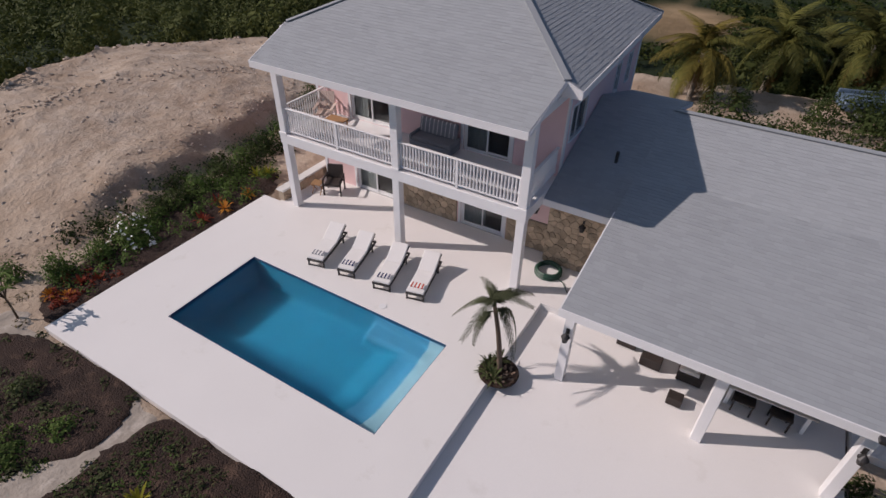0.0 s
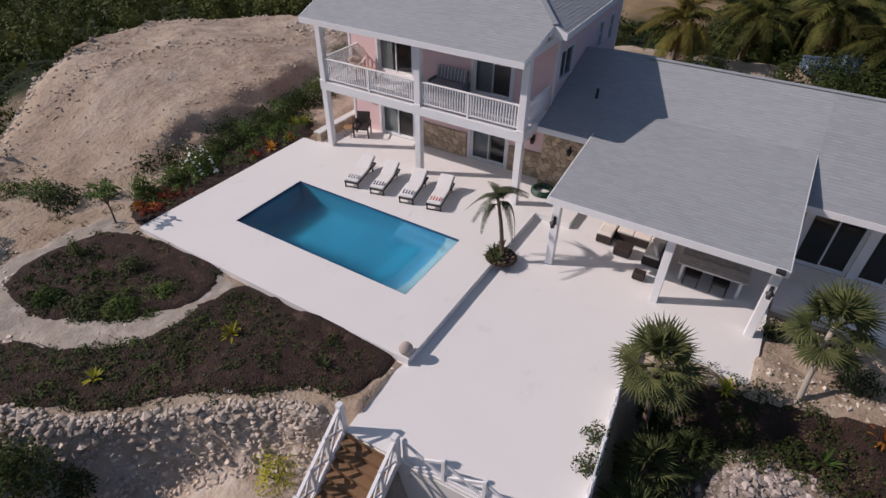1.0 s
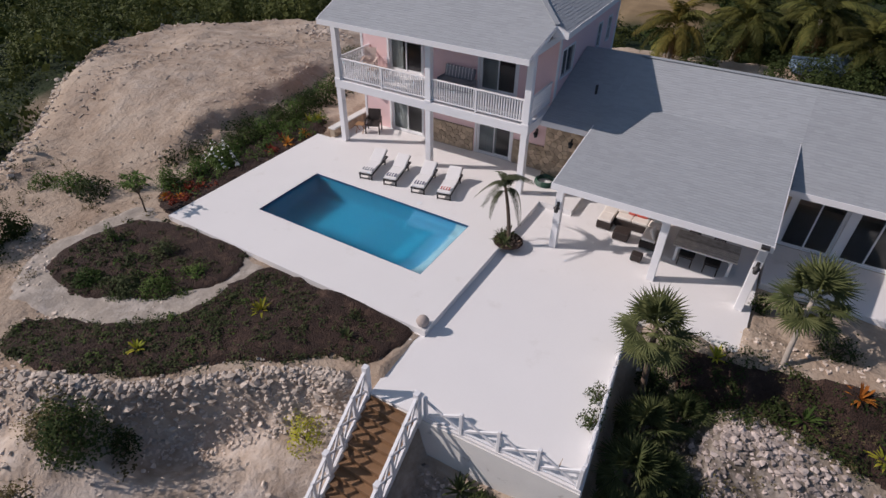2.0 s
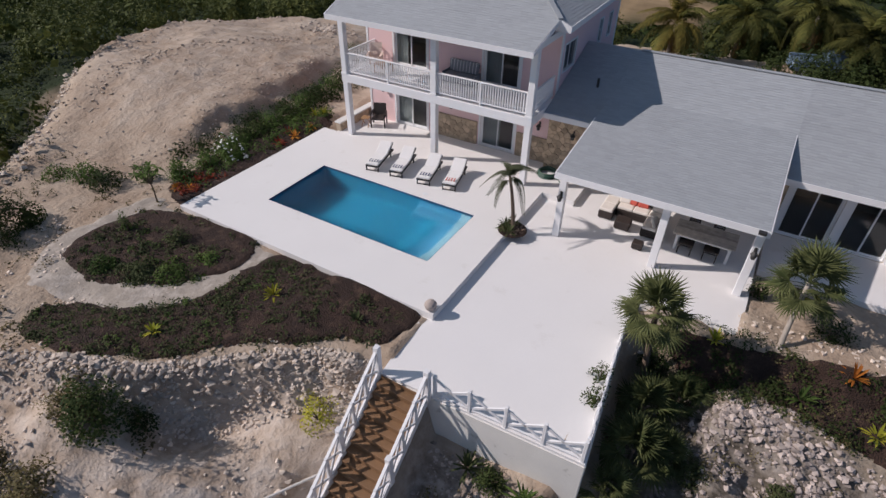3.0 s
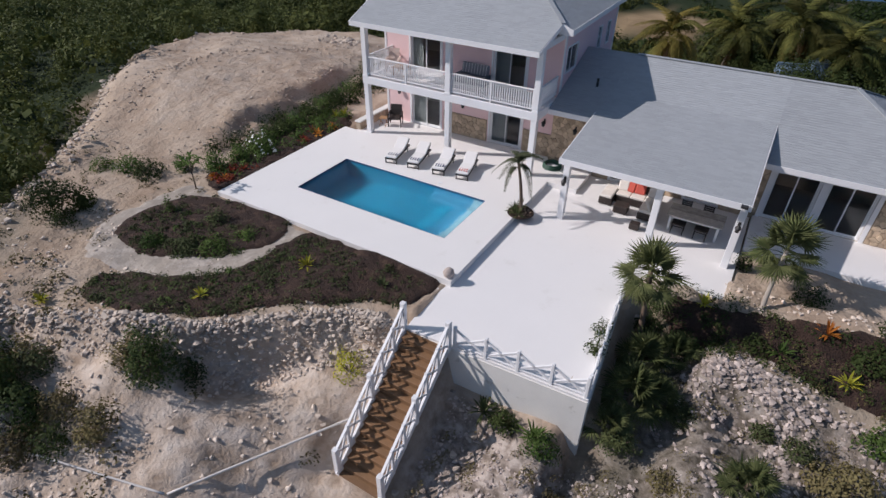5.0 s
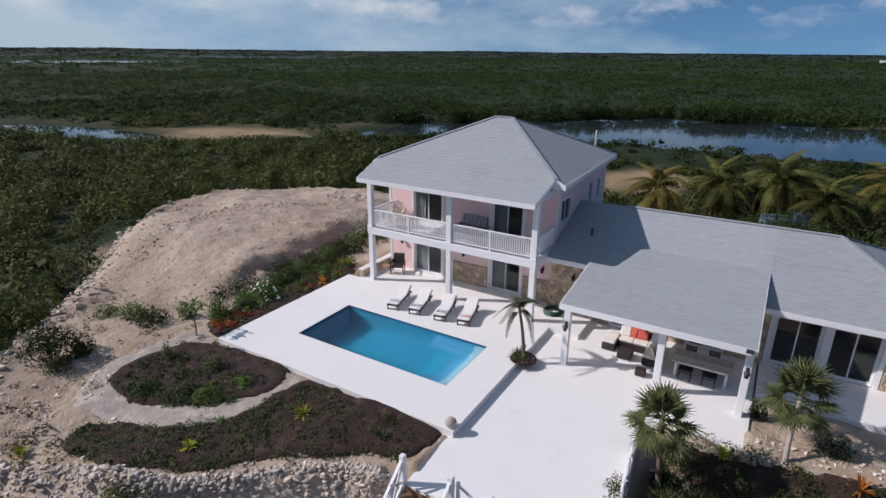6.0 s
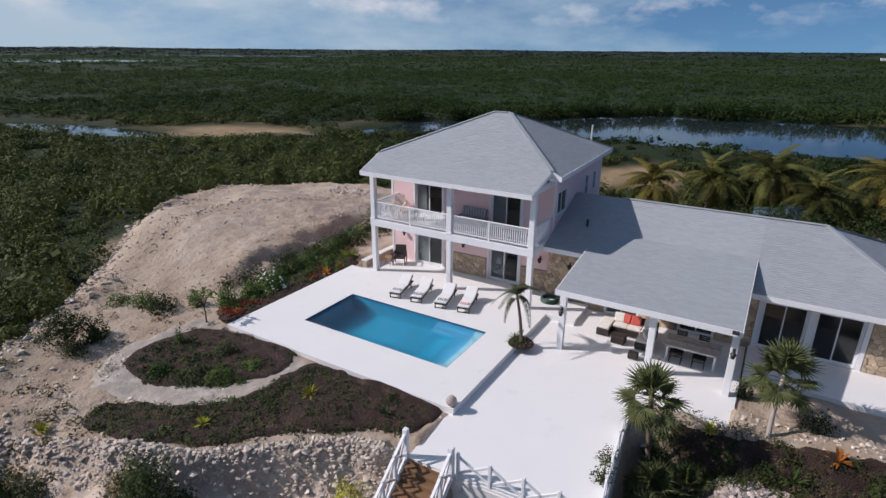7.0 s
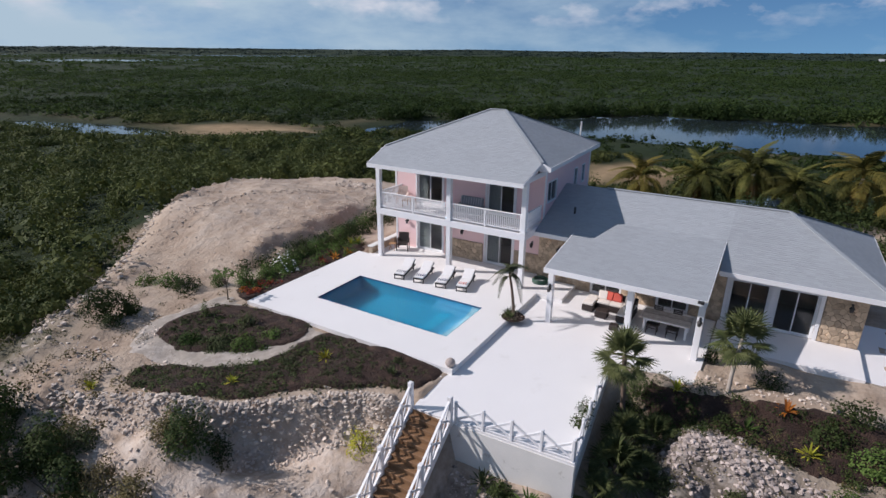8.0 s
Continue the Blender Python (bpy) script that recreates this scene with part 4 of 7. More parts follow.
part("corner_board", Geo().box(HX1 - 0.03, HX1 + 0.025, HY0 - 0.025, HY0 + 0.16, 0.02, 6.6), M_WHITE, house)
part("corner_board", Geo().box(HX1 + 0.003, HX1 + 0.025, HY1 - 0.16, HY1 + 0.02, 0.02, 6.4), M_WHITE, house)
part("corner_board", Geo().box(HX0 - 0.025, HX0 + 0.10, HY0 - 0.025, HY0 - 0.001, 0.02, 6.4), M_WHITE, house)
part("inner_floor", Geo().box(HX0 + 0.2, HX1 - 0.2, HY0 + 0.2, HY1 - 0.2, FL - 0.3, FL), M_ROOM, house)
part("inner_wall", Geo().box(HX0 + 0.2, HX1 - 0.2, 9.4, 9.5, 0.01, 6.6), M_ROOM, house)
part("ground_floor", Geo().box(HX0 + 0.2, HX1 - 0.2, HY0 + 0.2, HY1 - 0.2, -0.3, 0.01), M_ROOM, house)
for k, (a, b) in enumerate(low):
    sliding_door(house, a, b, HY0 + 0.02, 0, 2.05, 0.45 + 0.1 * k)
    sliding_door(house, a, b, HY0 + 0.02, FL, FL + 2.1, 0.35 + 0.15 * k)
    for z0, z1 in ((0, 2.05), (FL, FL + 2.1)):
        part("door_trim", Geo().box(a - 0.11, a, HY0 - 0.03, HY0, z0, z1 + 0.1).box(b, b + 0.11, HY0 - 0.03, HY0, z0, z1 + 0.1).box(a, b, HY0 - 0.03, HY0, z1, z1 + 0.1), M_WHITE, house)
for a, b in ((-5.7, -3.02), (-0.9, HX1 - 0.05)):
    ws = part("wainscot", Geo().box(a, b, HY0 - 0.06, HY0 - 0.002, 0, 1.2), M_STONE_BACK, house, "tan fieldstone wainscot")
    stones(ws, (0, HY0 - 0.06, 0), (1, 0, 0), (0, -1, 0), a, b, 0.02, 1.2)
# balcony
POSTS = [-9.05, -4.02, 0.60]
part("balcony_floor", Geo().box(-9.2, 0.75, 3.30, HY0 - 0.001, FL - 0.22, FL - 0.002), M_WHITE, house)
part("balcony_beam", Geo().box(-9.22, 0.77, 3.22, 3.30, FL - 0.36, FL + 0.03, 0.01), M_WHITE, house)
part("balcony_beam", Geo().box(-9.22, -9.14, 3.30, HY0, FL - 0.36, FL + 0.03), M_WHITE, house)
part("balcony_beam", Geo().box(0.69, 0.77, 3.30, HY0, FL - 0.36, FL + 0.03), M_WHITE, house)
for x in POSTS:
    part("post", Geo().box(x - 0.14, x + 0.14, 3.24, 3.52, 0, 6.0, 0.012).box(x - 0.17, x + 0.17, 3.205, 3.55, FL - 0.02, FL + 0.10, 0.01), M_WHITE, house, "square white post")
part("eave_beam", Geo().box(-9.2, 0.75, 3.28, 3.48, 5.86, 6.12), M_WHITE, house)
part("balcony_ceiling", Geo().box(-9.2, 0.75, 3.5, HY0, 6.14, 6.18), M_WHITE, house)
for x in (0.62, -9.07):
    part("side_beam", Geo().box(x - 0.1, x + 0.1, 3.5, HY0 - 0.03, 5.9, 6.13), M_WHITE, house)
for x in (0.60, -9.05):
    part("gable_infill", Geo().add([(x, 3.4, 6.1), (x, 5.78, 6.1), (x, 5.78, 6.5), (x, 3.4, 6.2)] + [(x + 0.06, 3.4, 6.1), (x + 0.06, 5.78, 6.1), (x + 0.06, 5.78, 6.5), (x + 0.06, 3.4, 6.2)],
         [(0, 1, 2, 3), (7, 6, 5, 4), (0, 4, 5, 1), (3, 2, 6, 7), (0, 3, 7, 4), (1, 5, 6, 2)]), M_PINK, house)
# dark sheet on the infill paints the shade of the gap under the eave
part("gable_vent", Geo().slab([(0.664, 4.75, 6.33), (0.668, 4.75, 6.33), (0.668, 5.74, 6.47), (0.664, 5.74, 6.47)], 0.16), M_DARK, house, "dark panel standing in for the shaded gap under the eave")
RA, RB = Vector((-4.78, 9.8, 8.85)), Vector((-3.78, 9.8, 8.85))
SF = (8.85 - 6.05) / 7.3
LF = math.hypot(1, SF)
roof(house, "front_roof", (0, 2.5, 6.05), (1, 0, 0), (0, 1, SF), [(-9.2, 0), (0.82, 0), (0.98, 2.0 * LF), (-3.78, 7.3 * LF), (-4.78, 7.3 * LF), (-9.32, 2.0 * LF)])
SE = (8.85 - (6.05 + SF * 2.0)) / 4.76
LE = math.hypot(1, SE)
ZE = 8.85 - SE * 5.23
roof(house, "east_roof", (1.45, 0, ZE), (0, 1, 0), (-1, 0, SE), [(4.5, 0), (14.0, 0.2 * LE), (9.8, 5.23 * LE), (4.5, 0.47 * LE)])
roof(house, "west_roof", (-9.7, 0, ZE), (0, -1, 0), (1, 0, (8.85 - ZE) / 4.92), [(-14.0, 0), (-4.5, 0), (-4.5, 0.4), (-9.8, 4.92 * math.hypot(1, (8.85 - ZE) / 4.92))])
roof(house, "back_roof", (0, 14.0, ZE), (-1, 0, 0), (0, -1, (8.85 - ZE) / 4.2), [(-1.2, 0), (9.7, 0), (4.78, 4.2 * math.hypot(1, (8.85 - ZE) / 4.2)), (3.78, 4.2 * math.hypot(1, (8.85 - ZE) / 4.2))])
ridge_cap(house, RA, RB)
ridge_cap(house, RB, (0.98, 4.5, 6.05 + SF * 2.0))
ridge_cap(house, RA, (-9.32, 4.5, 6.05 + SF * 2.0))
ridge_cap(house, RB, (1.25, 14.0, ZE + 0.08))
part("fascia", Geo().box(-9.22, 0.84, 2.46, 2.498, 5.84, 6.06), M_WHITE, house, "white fascia board")
part("fascia", Geo().beam((0.845, 2.5, 5.97), (0.99, 4.5, 5.97 + SF * 2.0), 0.03, 0.12), M_WHITE, house)
part("fascia", Geo().beam((-9.225, 2.5, 5.95), (-9.345, 4.5, 5.95 + SF * 2.0), 0.03, 0.22), M_WHITE, house)
part("fascia", Geo().beam((1.47, 4.5, ZE - 0.11), (1.27, 14.0, ZE - 0.03), 0.035, 0.24), M_WHITE, house)
part("eave_end", Geo().add([(0.99, 4.46, 6.79), (1.48, 4.46, ZE), (1.48, 4.46, ZE - 0.24), (0.86, 4.46, ZE - 0.24), (0.99, 4.52, 6.79), (1.48, 4.52, ZE), (1.48, 4.52, ZE - 0.24), (0.86, 4.52, ZE - 0.24)],
     [(3, 2, 1, 0), (4, 5, 6, 7), (0, 1, 5, 4), (1, 2, 6, 5), (2, 3, 7, 6), (3, 0, 4, 7)]), M_WHITE, house, "white boxed end of the eave")
part("soffit", Geo().box(0.75, 1.25, 4.52, 14.0, ZE - 0.22, ZE - 0.19).box(-9.7, HX0, 4.5, 14.0, ZE - 0.22, ZE - 0.19), M_WHITE, house)
part("vent_stack", Geo().tube([(0.2, 13.0, 7.0), (0.2, 13.0, 8.1)], 0.05, 8), M_PVC, house, "thin pale vent pipe")


def baluster_rail(name, a, b, z, label, gap=0.115, high=1.02):
    """A white railing from a to b on the floor at z: two rails, balusters and a middle post."""
    r = thing(name, label, "railing", group="balcony railings")
    a, b = Vector((*a, z)), Vector((*b, z))
    d = (b - a).length
    q = (b - a).to_track_quat("X", "Z").to_matrix().to_4x4()
    part("top_rail", Geo().box(0, d, -0.05, 0.05, high - 0.05, high, 0.01, Matrix.Translation(a) @ q), M_WHITE, r)
    part("bottom_rail", Geo().box(0, d, -0.03, 0.03, 0.09, 0.15, 0.005, Matrix.Translation(a) @ q), M_WHITE, r)
    one = Geo().lathe([(0.03, 0.15), (0.03, 0.28), (0.02, 0.34), (0.037, 0.52), (0.024, 0.72), (0.03, 0.80), (0.03, high - 0.05)], 6).mesh("baluster", M_WHITE)
    n = int(d / gap)
    for i in range(n):
        piece("baluster", one, r, Matrix.Translation(a) @ q @ pose((i + 0.5) * d / n, 0, 0))
    if d > 3:
        part("newel", Geo().box(d / 2 - 0.045, d / 2 + 0.045, -0.045, 0.045, 0, high - 0.05, 0.005, Matrix.Translation(a) @ q), M_WHITE, r)
    return r


baluster_rail("balcony_railing", (-8.91, 3.36), (-4.16, 3.36), FL + 0.03, "white turned-baluster railing along the balcony front")
baluster_rail("balcony_railing", (-3.88, 3.36), (0.46, 3.36), FL + 0.03, "white turned-baluster railing along the balcony front")
baluster_rail("balcony_railing", (-9.05, 3.52), (-9.05, 5.8), FL + 0.03, "white turned-baluster railing on the balcony's short side")
baluster_rail("balcony_railing", (0.60, 3.52), (0.60, 5.8), FL + 0.03, "white turned-baluster railing on the balcony's short side")

# ---------------------------------------------------------------- low wing and pavilion
wing = thing("low_wing", "single-storey wing with fieldstone piers and grey shingle roof", "house")
WY = 5.4
doors = [(10.65, 12.4), (12.62, 14.35)]
dark = [(3.9, 5.6), (7.4, 9.0)]
g = wall_x(Geo(), 0.76, 16.1, WY, WY + 0.25, -0.6, 2.75, [(a, b, -0.1, 2.15) for a, b in doors] + [(a, b, TZ, 1.9) for a, b in dark])
part("front_wall", g.weld(), M_STONE_BACK, wing)
part("east_wall", Geo().box(15.85, 16.1, WY + 0.25, 13.5, -0.6, 2.75), M_WHITE, wing)
part("back_wall", Geo().box(1.0, 16.1, 13.5, 13.75, -0.6, 2.75), M_PINK, wing)
part("room_wall", Geo().box(1.0, 15.8, 9.2, 9.3, -0.3, 2.75), M_ROOM, wing)
part("room_floor", Geo().box(1.0, 15.85, WY + 0.25, 13.5, -0.4, -0.12), M_ROOM, wing)
for a, b in doors:
    sliding_door(wing, a, b, WY + 0.03, -0.1, 2.15, 0.06)
for a, b in dark:
    sliding_door(wing, a, b, WY + 0.03, TZ, 1.9, 0.06)
part("door_trim", Geo().box(10.5, 10.65, WY - 0.07, WY, -0.1, 2.4, 0.005).box(12.4, 12.62, WY - 0.07, WY, -0.1, 2.4, 0.005).box(14.35, 14.52, WY - 0.07, WY, -0.1, 2.4, 0.005)
     .box(10.65, 12.4, WY - 0.07, WY, 2.15, 2.4).box(12.62, 14.35, WY - 0.07, WY, 2.15, 2.4), M_WHITE, wing, "white door surround")
for a, b, z0, z1 in ((0.78, 3.85, 0.0, 2.6), (5.65, 7.35, TZ + 0.01, 2.6), (9.05, 10.48, TZ + 0.01, 2.6), (14.55, 16.1, -0.09, 2.6)):
    ws = part("stone_facing", Geo().box(a, b, WY - 0.05, WY - 0.001, z0, z1), M_STONE_BACK, wing, "tan fieldstone facing")
    stones(ws, (0, WY - 0.05, 0), (1, 0, 0), (0, -1, 0), a, b, z0, z1, 0.27)
SW, ZW = 0.3825, 2.83
LW = math.hypot(1, SW)
wz = lambda y: ZW + SW * (y - 4.15)
roof(wing, "link_roof", (0, 4.55, wz(4.55)), (1, 0, 0), (0, 1, SW), [(0.78, 0), (3.1, 0), (3.1, 4.75 * LW), (0.78, 4.75 * LW)])
roof(wing, "upper_roof", (0, 6.3, wz(6.3)), (1, 0, 0), (0, 1, SW), [(3.1, 0), (10.15, 0), (10.15, 3.0 * LW), (3.1, 3.0 * LW)])
roof(wing, "east_front_roof", (0, 4.15, ZW), (1, 0, 0), (0, 1, SW), [(10.15, 0), (16.85, 0), (12.55, 5.15 * LW), (10.15, 5.15 * LW)])
HS = SW * 5.15 / 4.3
roof(wing, "hip_roof", (16.85, 4.15, ZW), (0, 1, 0), (-1, 0, HS), [(0, 0), (10.3, 0), (5.15, 4.3 * math.hypot(1, HS))])
roof(wing, "back_roof", (0, 14.45, ZW), (-1, 0, 0), (0, -1, SW), [(-16.85, 0), (-3.3, 0), (-3.3, 5.15 * LW), (-12.55, 5.15 * LW)])
SB = 0.29
roof(wing, "link_back_roof", (0, 14.2, wz(9.3) - SB * 4.9), (-1, 0, 0), (0, -1, SB), [(-3.3, 0), (-0.78, 0), (-0.78, 4.9 * math.hypot(1, SB)), (-3.3, 4.9 * math.hypot(1, SB))])
ridge_cap(wing, (3.3, 9.3, wz(9.3)), (12.55, 9.3, wz(9.3)))
ridge_cap(wing, (12.55, 9.3, wz(9.3)), (16.85, 4.15, ZW))
ridge_cap(wing, (12.55, 9.3, wz(9.3)), (16.85, 14.45, ZW))
part("fascia", Geo().box(10.2, 16.89, 4.11, 4.148, ZW - 0.22, ZW + 0.01), M_WHITE, wing, "white fascia board")
part("fascia", Geo().box(0.78, 3.05, 4.51, 4.548, wz(4.55) - 0.22, wz(4.55) + 0.01), M_WHITE, wing)
part("fascia", Geo().box(16.852, 16.89, 4.15, 14.45, ZW - 0.22, ZW + 0.01), M_WHITE, wing)
part("soffit", Geo().box(10.2, 16.85, 4.16, WY, 2.62, 2.65).box(16.1, 16.85, WY, 14.4, 2.62, 2.65), M_WHITE, wing)
part("vent_stack", Geo().tube([(2.3, 6.6, wz(6.6) - 0.05), (2.3, 6.6, wz(6.6) + 0.38)], 0.055, 8), M_DARK, wing, "short black vent pipe")

pav = thing("pavilion", "open covered terrace with white posts and a low shingle roof", "pavilion")
SP = (wz(6.3) - 2.75) / 5.95
LP = math.hypot(1, SP)
roof(pav, "pavilion_roof", (0, 0.35, 2.75), (1, 0, 0), (0, 1, SP), [(3.05, 0), (10.1, 0), (10.1, 5.95 * LP), (3.05, 5.95 * LP)], 0.15, picked=lambda a, b: a > 4 and b < 1.9, edge=M_SHINGLE)
part("fascia", Geo().box(3.01, 10.14, 0.30, 0.348, 2.52, 2.76), M_WHITE, pav, "white fascia board")
part("fascia", Geo().beam((3.03, 0.35, 2.64), (3.03, 4.4, 2.64 + SP * 4.05), 0.035, 0.22), M_WHITE, pav)
part("fascia", Geo().beam((10.12, 0.35, 2.64), (10.12, 6.3, 2.64 + SP * 5.95), 0.035, 0.22), M_WHITE, pav)
part("header_beam", Geo().box(3.1, 10.05, 0.74, 0.98, 2.32, 2.62, 0.01), M_WHITE, pav)
part("ceiling", Geo().slab([(3.07, 0.4, 2.59), (10.08, 0.4, 2.59), (10.08, 5.4, 2.59 + SP * 5.05), (3.07, 5.4, 2.59 + SP * 5.05)], 0.02), M_WHITE, pav)
for x in (3.25, 7.0, 9.95):
    part("post", Geo().box(x - 0.13, x + 0.13, 0.73, 0.99, TZ, 2.33, 0.012), M_WHITE, pav, "square white post")


def lantern(x, y, z):
    t = thing("wall_lantern", "small dark metal wall lantern", "lamp", group="wall lanterns", m=pose(x, y, z))
    part("bracket", Geo().box(-0.05, 0.05, -0.02, 0.0, 0.02, 0.22, 0.005).tube([(0, -0.01, 0.17), (0, -0.1, 0.22), (0, -0.16, 0.16)], 0.012, 6), M_DARK, t)
    part("shade", Geo().lathe([(0.02, 0.16), (0.05, 0.13), (0.12, 0.04), (0.115, 0.03), (0.0, 0.10)], 12, 0, -0.16), M_DARK, t)
    part("body", Geo().lathe([(0.0, -0.16), (0.07, -0.13), (0.09, 0.0), (0.06, 0.06), (0.0, 0.06)], 10, 0, -0.16), M_DARK, t)


for x, y, z in ((3.25, 0.73, 1.6), (9.95, 0.73, 1.62), (-8.6, HY0, 1.75), (-4.45, HY0, 1.75), (0.2, HY0, 1.75), (15.5, WY - 0.06, 1.8), (2.0, WY - 0.06, 1.9)):
    lantern(x, y, z)
t = thing("floodlight", "small black floodlight on the roof edge", "lamp", m=pose(9.9, 0.32, 2.62))
part("head", Geo().box(-0.12, 0.12, -0.22, -0.05, 0.06, 0.16, 0.01), M_DARK, t)
part("arm", Geo().tube([(0, 0, 0), (0, -0.1, 0.08)], 0.02, 6), M_DARK, t)


# ---------------------------------------------------------------- stair and cross rails
def cross_rail(name, a, b, high, bays, label, group="cross rails", capped=True, stout=()):
    """White posts, a top and a bottom rail and crossed braces, from a to b (3D, at floor level)."""
    r = thing(name, label, "railing", group=group)
    a, b = Vector(a), Vector(b)
    up = Vector((0, 0, 1))
    for i in range(bays + 1):
        p = a.lerp(b, i / bays)
        w = 0.085 if i in stout else 0.05
        part("post", Geo().box(p.x - w, p.x + w, p.y - w, p.y + w, p.z - 0.12, p.z + high + (0.12 if i in stout else 0.05), 0.01), M_WHITE, r)
        if i < bays:
            q = a.lerp(b, (i + 1) / bays)
            for s, e in ((p + up * 0.10, q + up * (high - 0.06)), (p + up * (high - 0.06), q + up * 0.10)):
                part("brace", Geo().beam(s, e, 0.045, 0.085, 0.006), M_WHITE, r)
    if capped:
        part("top_rail", Geo().beam(a + up * high, b + up * high, 0.10, 0.05, 0.008), M_WHITE, r)
    part("bottom_rail", Geo().beam(a + up * 0.08, b + up * 0.08, 0.06, 0.05), M_WHITE, r)
    return r


stair = thing("outdoor_stair", "steep brown wooden stair down from the terrace", "stair")
RUN, RISE, N = 0.226, 0.186, 17
Y0 = -8.52
for i in range(N):
    y, z = Y0 - i * RUN, TZ - (i + 1) * RISE
    part("tread", Geo().box(1.52, 3.04, y - RUN - 0.035, y, z - 0.045, z, 0.008), M_STAIR, stair)
    part("riser", Geo().box(1.54, 3.02, y - 0.03, y - 0.005, z, z + RISE - 0.045), M_STAIR, stair)
YE, ZE2 = Y0 - N * RUN, TZ - N * RISE
for x in (1.46, 3.10):
    part("stringer", Geo().beam((x, Y0 + 0.05, TZ - 0.17), (x, YE, ZE2 - 0.02), 0.06, 0.3), M_WHITE, stair)
for x in (1.43, 3.13):
    cross_rail("stair_railing", (x, Y0 + 0.02, TZ - 0.04), (x, YE + 0.05, ZE2 + 0.02), 1.0, 6, "white crossed-board railing beside the stair", "stair railings", stout=(0, 3, 6))
cross_rail("terrace_railing", (3.30, -8.36, TZ), (7.57, -8.13, TZ), 0.80, 4, "low white crossed-board railing on the terrace edge", capped=False)
cross_rail("terrace_railing", (7.58, -8.0, TZ), (7.15, -3.5, TZ), 0.80, 4, "low white crossed-board railing on the terrace edge", capped=False)

# ---------------------------------------------------------------- furniture
def lounger(x, y, rz, trim):
    t = thing("sun_lounger", "dark-framed sun lounger with a white cushion and folded striped towel", "lounger", "loungers by the pool", m=pose(x, y, 0, 0, 0, rz))
    part("frame", Geo().box(-0.32, -0.27, 0, 1.9, 0.22, 0.30, 0.006).box(0.27, 0.32, 0, 1.9, 0.22, 0.30, 0.006).box(-0.27, 0.27, 0, 0.05, 0.22, 0.30, 0.006).box(-0.27, 0.27, 1.85, 1.9, 0.22, 0.30, 0.006), M_DARK, t)
    for lx in (-0.31, 0.26):
        for ly in (0.02, 1.55):
            part("leg", Geo().box(lx, lx + 0.05, ly, ly + 0.05, 0, 0.22), M_DARK, t)
    part("foot_bar", Geo().box(-0.26, 0.26, 0.025, 0.055, 0.02, 0.06), M_DARK, t)
    a = radians(22)
    top = (1.15 + 0.80 * math.cos(a), 0.31 + 0.80 * math.sin(a))
    part("cushion", Geo().box(-0.30, 0.30, 0.02, 1.15, 0.305, 0.385, 0.025), M_CUSHW, t)
    m = Matrix.Translation((0, 1.15, 0.305)) @ pose(0, 0, 0, 22)
    part("back_cushion", Geo().box(-0.30, 0.30, 0.0, 0.82, 0.0, 0.08, 0.025, m), M_CUSHW, t)
    part("back_frame", Geo().box(-0.31, 0.31, 0.0, 0.80, -0.04, -0.005, 0.005, m), M_DARK, t)
    part("prop", Geo().beam((-0.25, 1.62, 0.26), (-0.25, 1.70, 0.49), 0.03, 0.03).beam((0.25, 1.62, 0.26), (0.25, 1.70, 0.49), 0.03, 0.03), M_DARK, t)
    tw = thing("folded_towel", "white towel with dark stripes folded on a lounger", "towel", "towels", m=pose(x, y, 0, 0, 0, rz) @ pose(0, 0.30, 0.386))
    part("cloth", Geo().box(-0.24, 0.24, -0.10, 0.12, 0.0, 0.05, 0.015), M_CUSHW, tw)
    for k in range(4):
        part("stripe", Geo().box(-0.22 + 0.12 * k, -0.15 + 0.12 * k, -0.104, 0.124, 0.003, 0.054, 0.012), trim, tw)


for x, y, c in ((-5.74, 0.72, M_GREYCLOTH), (-4.50, 0.84, M_NAVY), (-3.08, 0.92, M_NAVY), (-1.87, 1.10, M_RED)):
    lounger(x, y, 13.5, c)


def seat_block(name, label, cat, x0, x1, y0, y1, z, h=0.36, back=None, cushion=M_CUSHION):
    """Wicker seating: a woven body on short feet, seat cushions, and a back along one side."""
    t = thing(name, label, cat, "terrace seating", m=pose(x0, y0, z))
    w, d = x1 - x0, y1 - y0
    part("body", Geo().box(0, w, 0, d, 0.04, h, 0.02), M_WICKER, t, "dark woven wicker")
    for a in (0.05, w - 0.11):
        for b in (0.05, d - 0.11):
            part("foot", Geo().box(a, a + 0.06, b, b + 0.06, 0, 0.04), M_DARK, t)
    if cushion:
        n = max(1, round(max(w, d) / 0.75))
        for i in range(n):
            if w >= d:
                part("cushion", Geo().box(0.02 + i * (w - 0.04) / n, 0.01 + (i + 1) * (w - 0.04) / n, 0.02, d - 0.02, h, h + 0.13, 0.035), cushion, t)
            else:
                part("cushion", Geo().box(0.02, w - 0.02, 0.02 + i * (d - 0.04) / n, 0.01 + (i + 1) * (d - 0.04) / n, h, h + 0.13, 0.035), cushion, t)
    if back == "y":
        part("back", Geo().box(0, w, d - 0.12, d, h, 0.80, 0.02), M_WICKER, t)
    if back == "x":
        part("back", Geo().box(w - 0.12, w, 0, d, h, 0.80, 0.02), M_WICKER, t)
    return t


def pillow(x, y, z, rz, mat, label, tilt=62):
    solid("throw_pillow", Geo().box(-0.23, 0.23, -0.23, 0.23, -0.06, 0.06, 0.05, pose(0, 0, 0, tilt)), mat, label, "pillow", m=pose(x, y, z, 0, 0, rz), group="throw pillows")


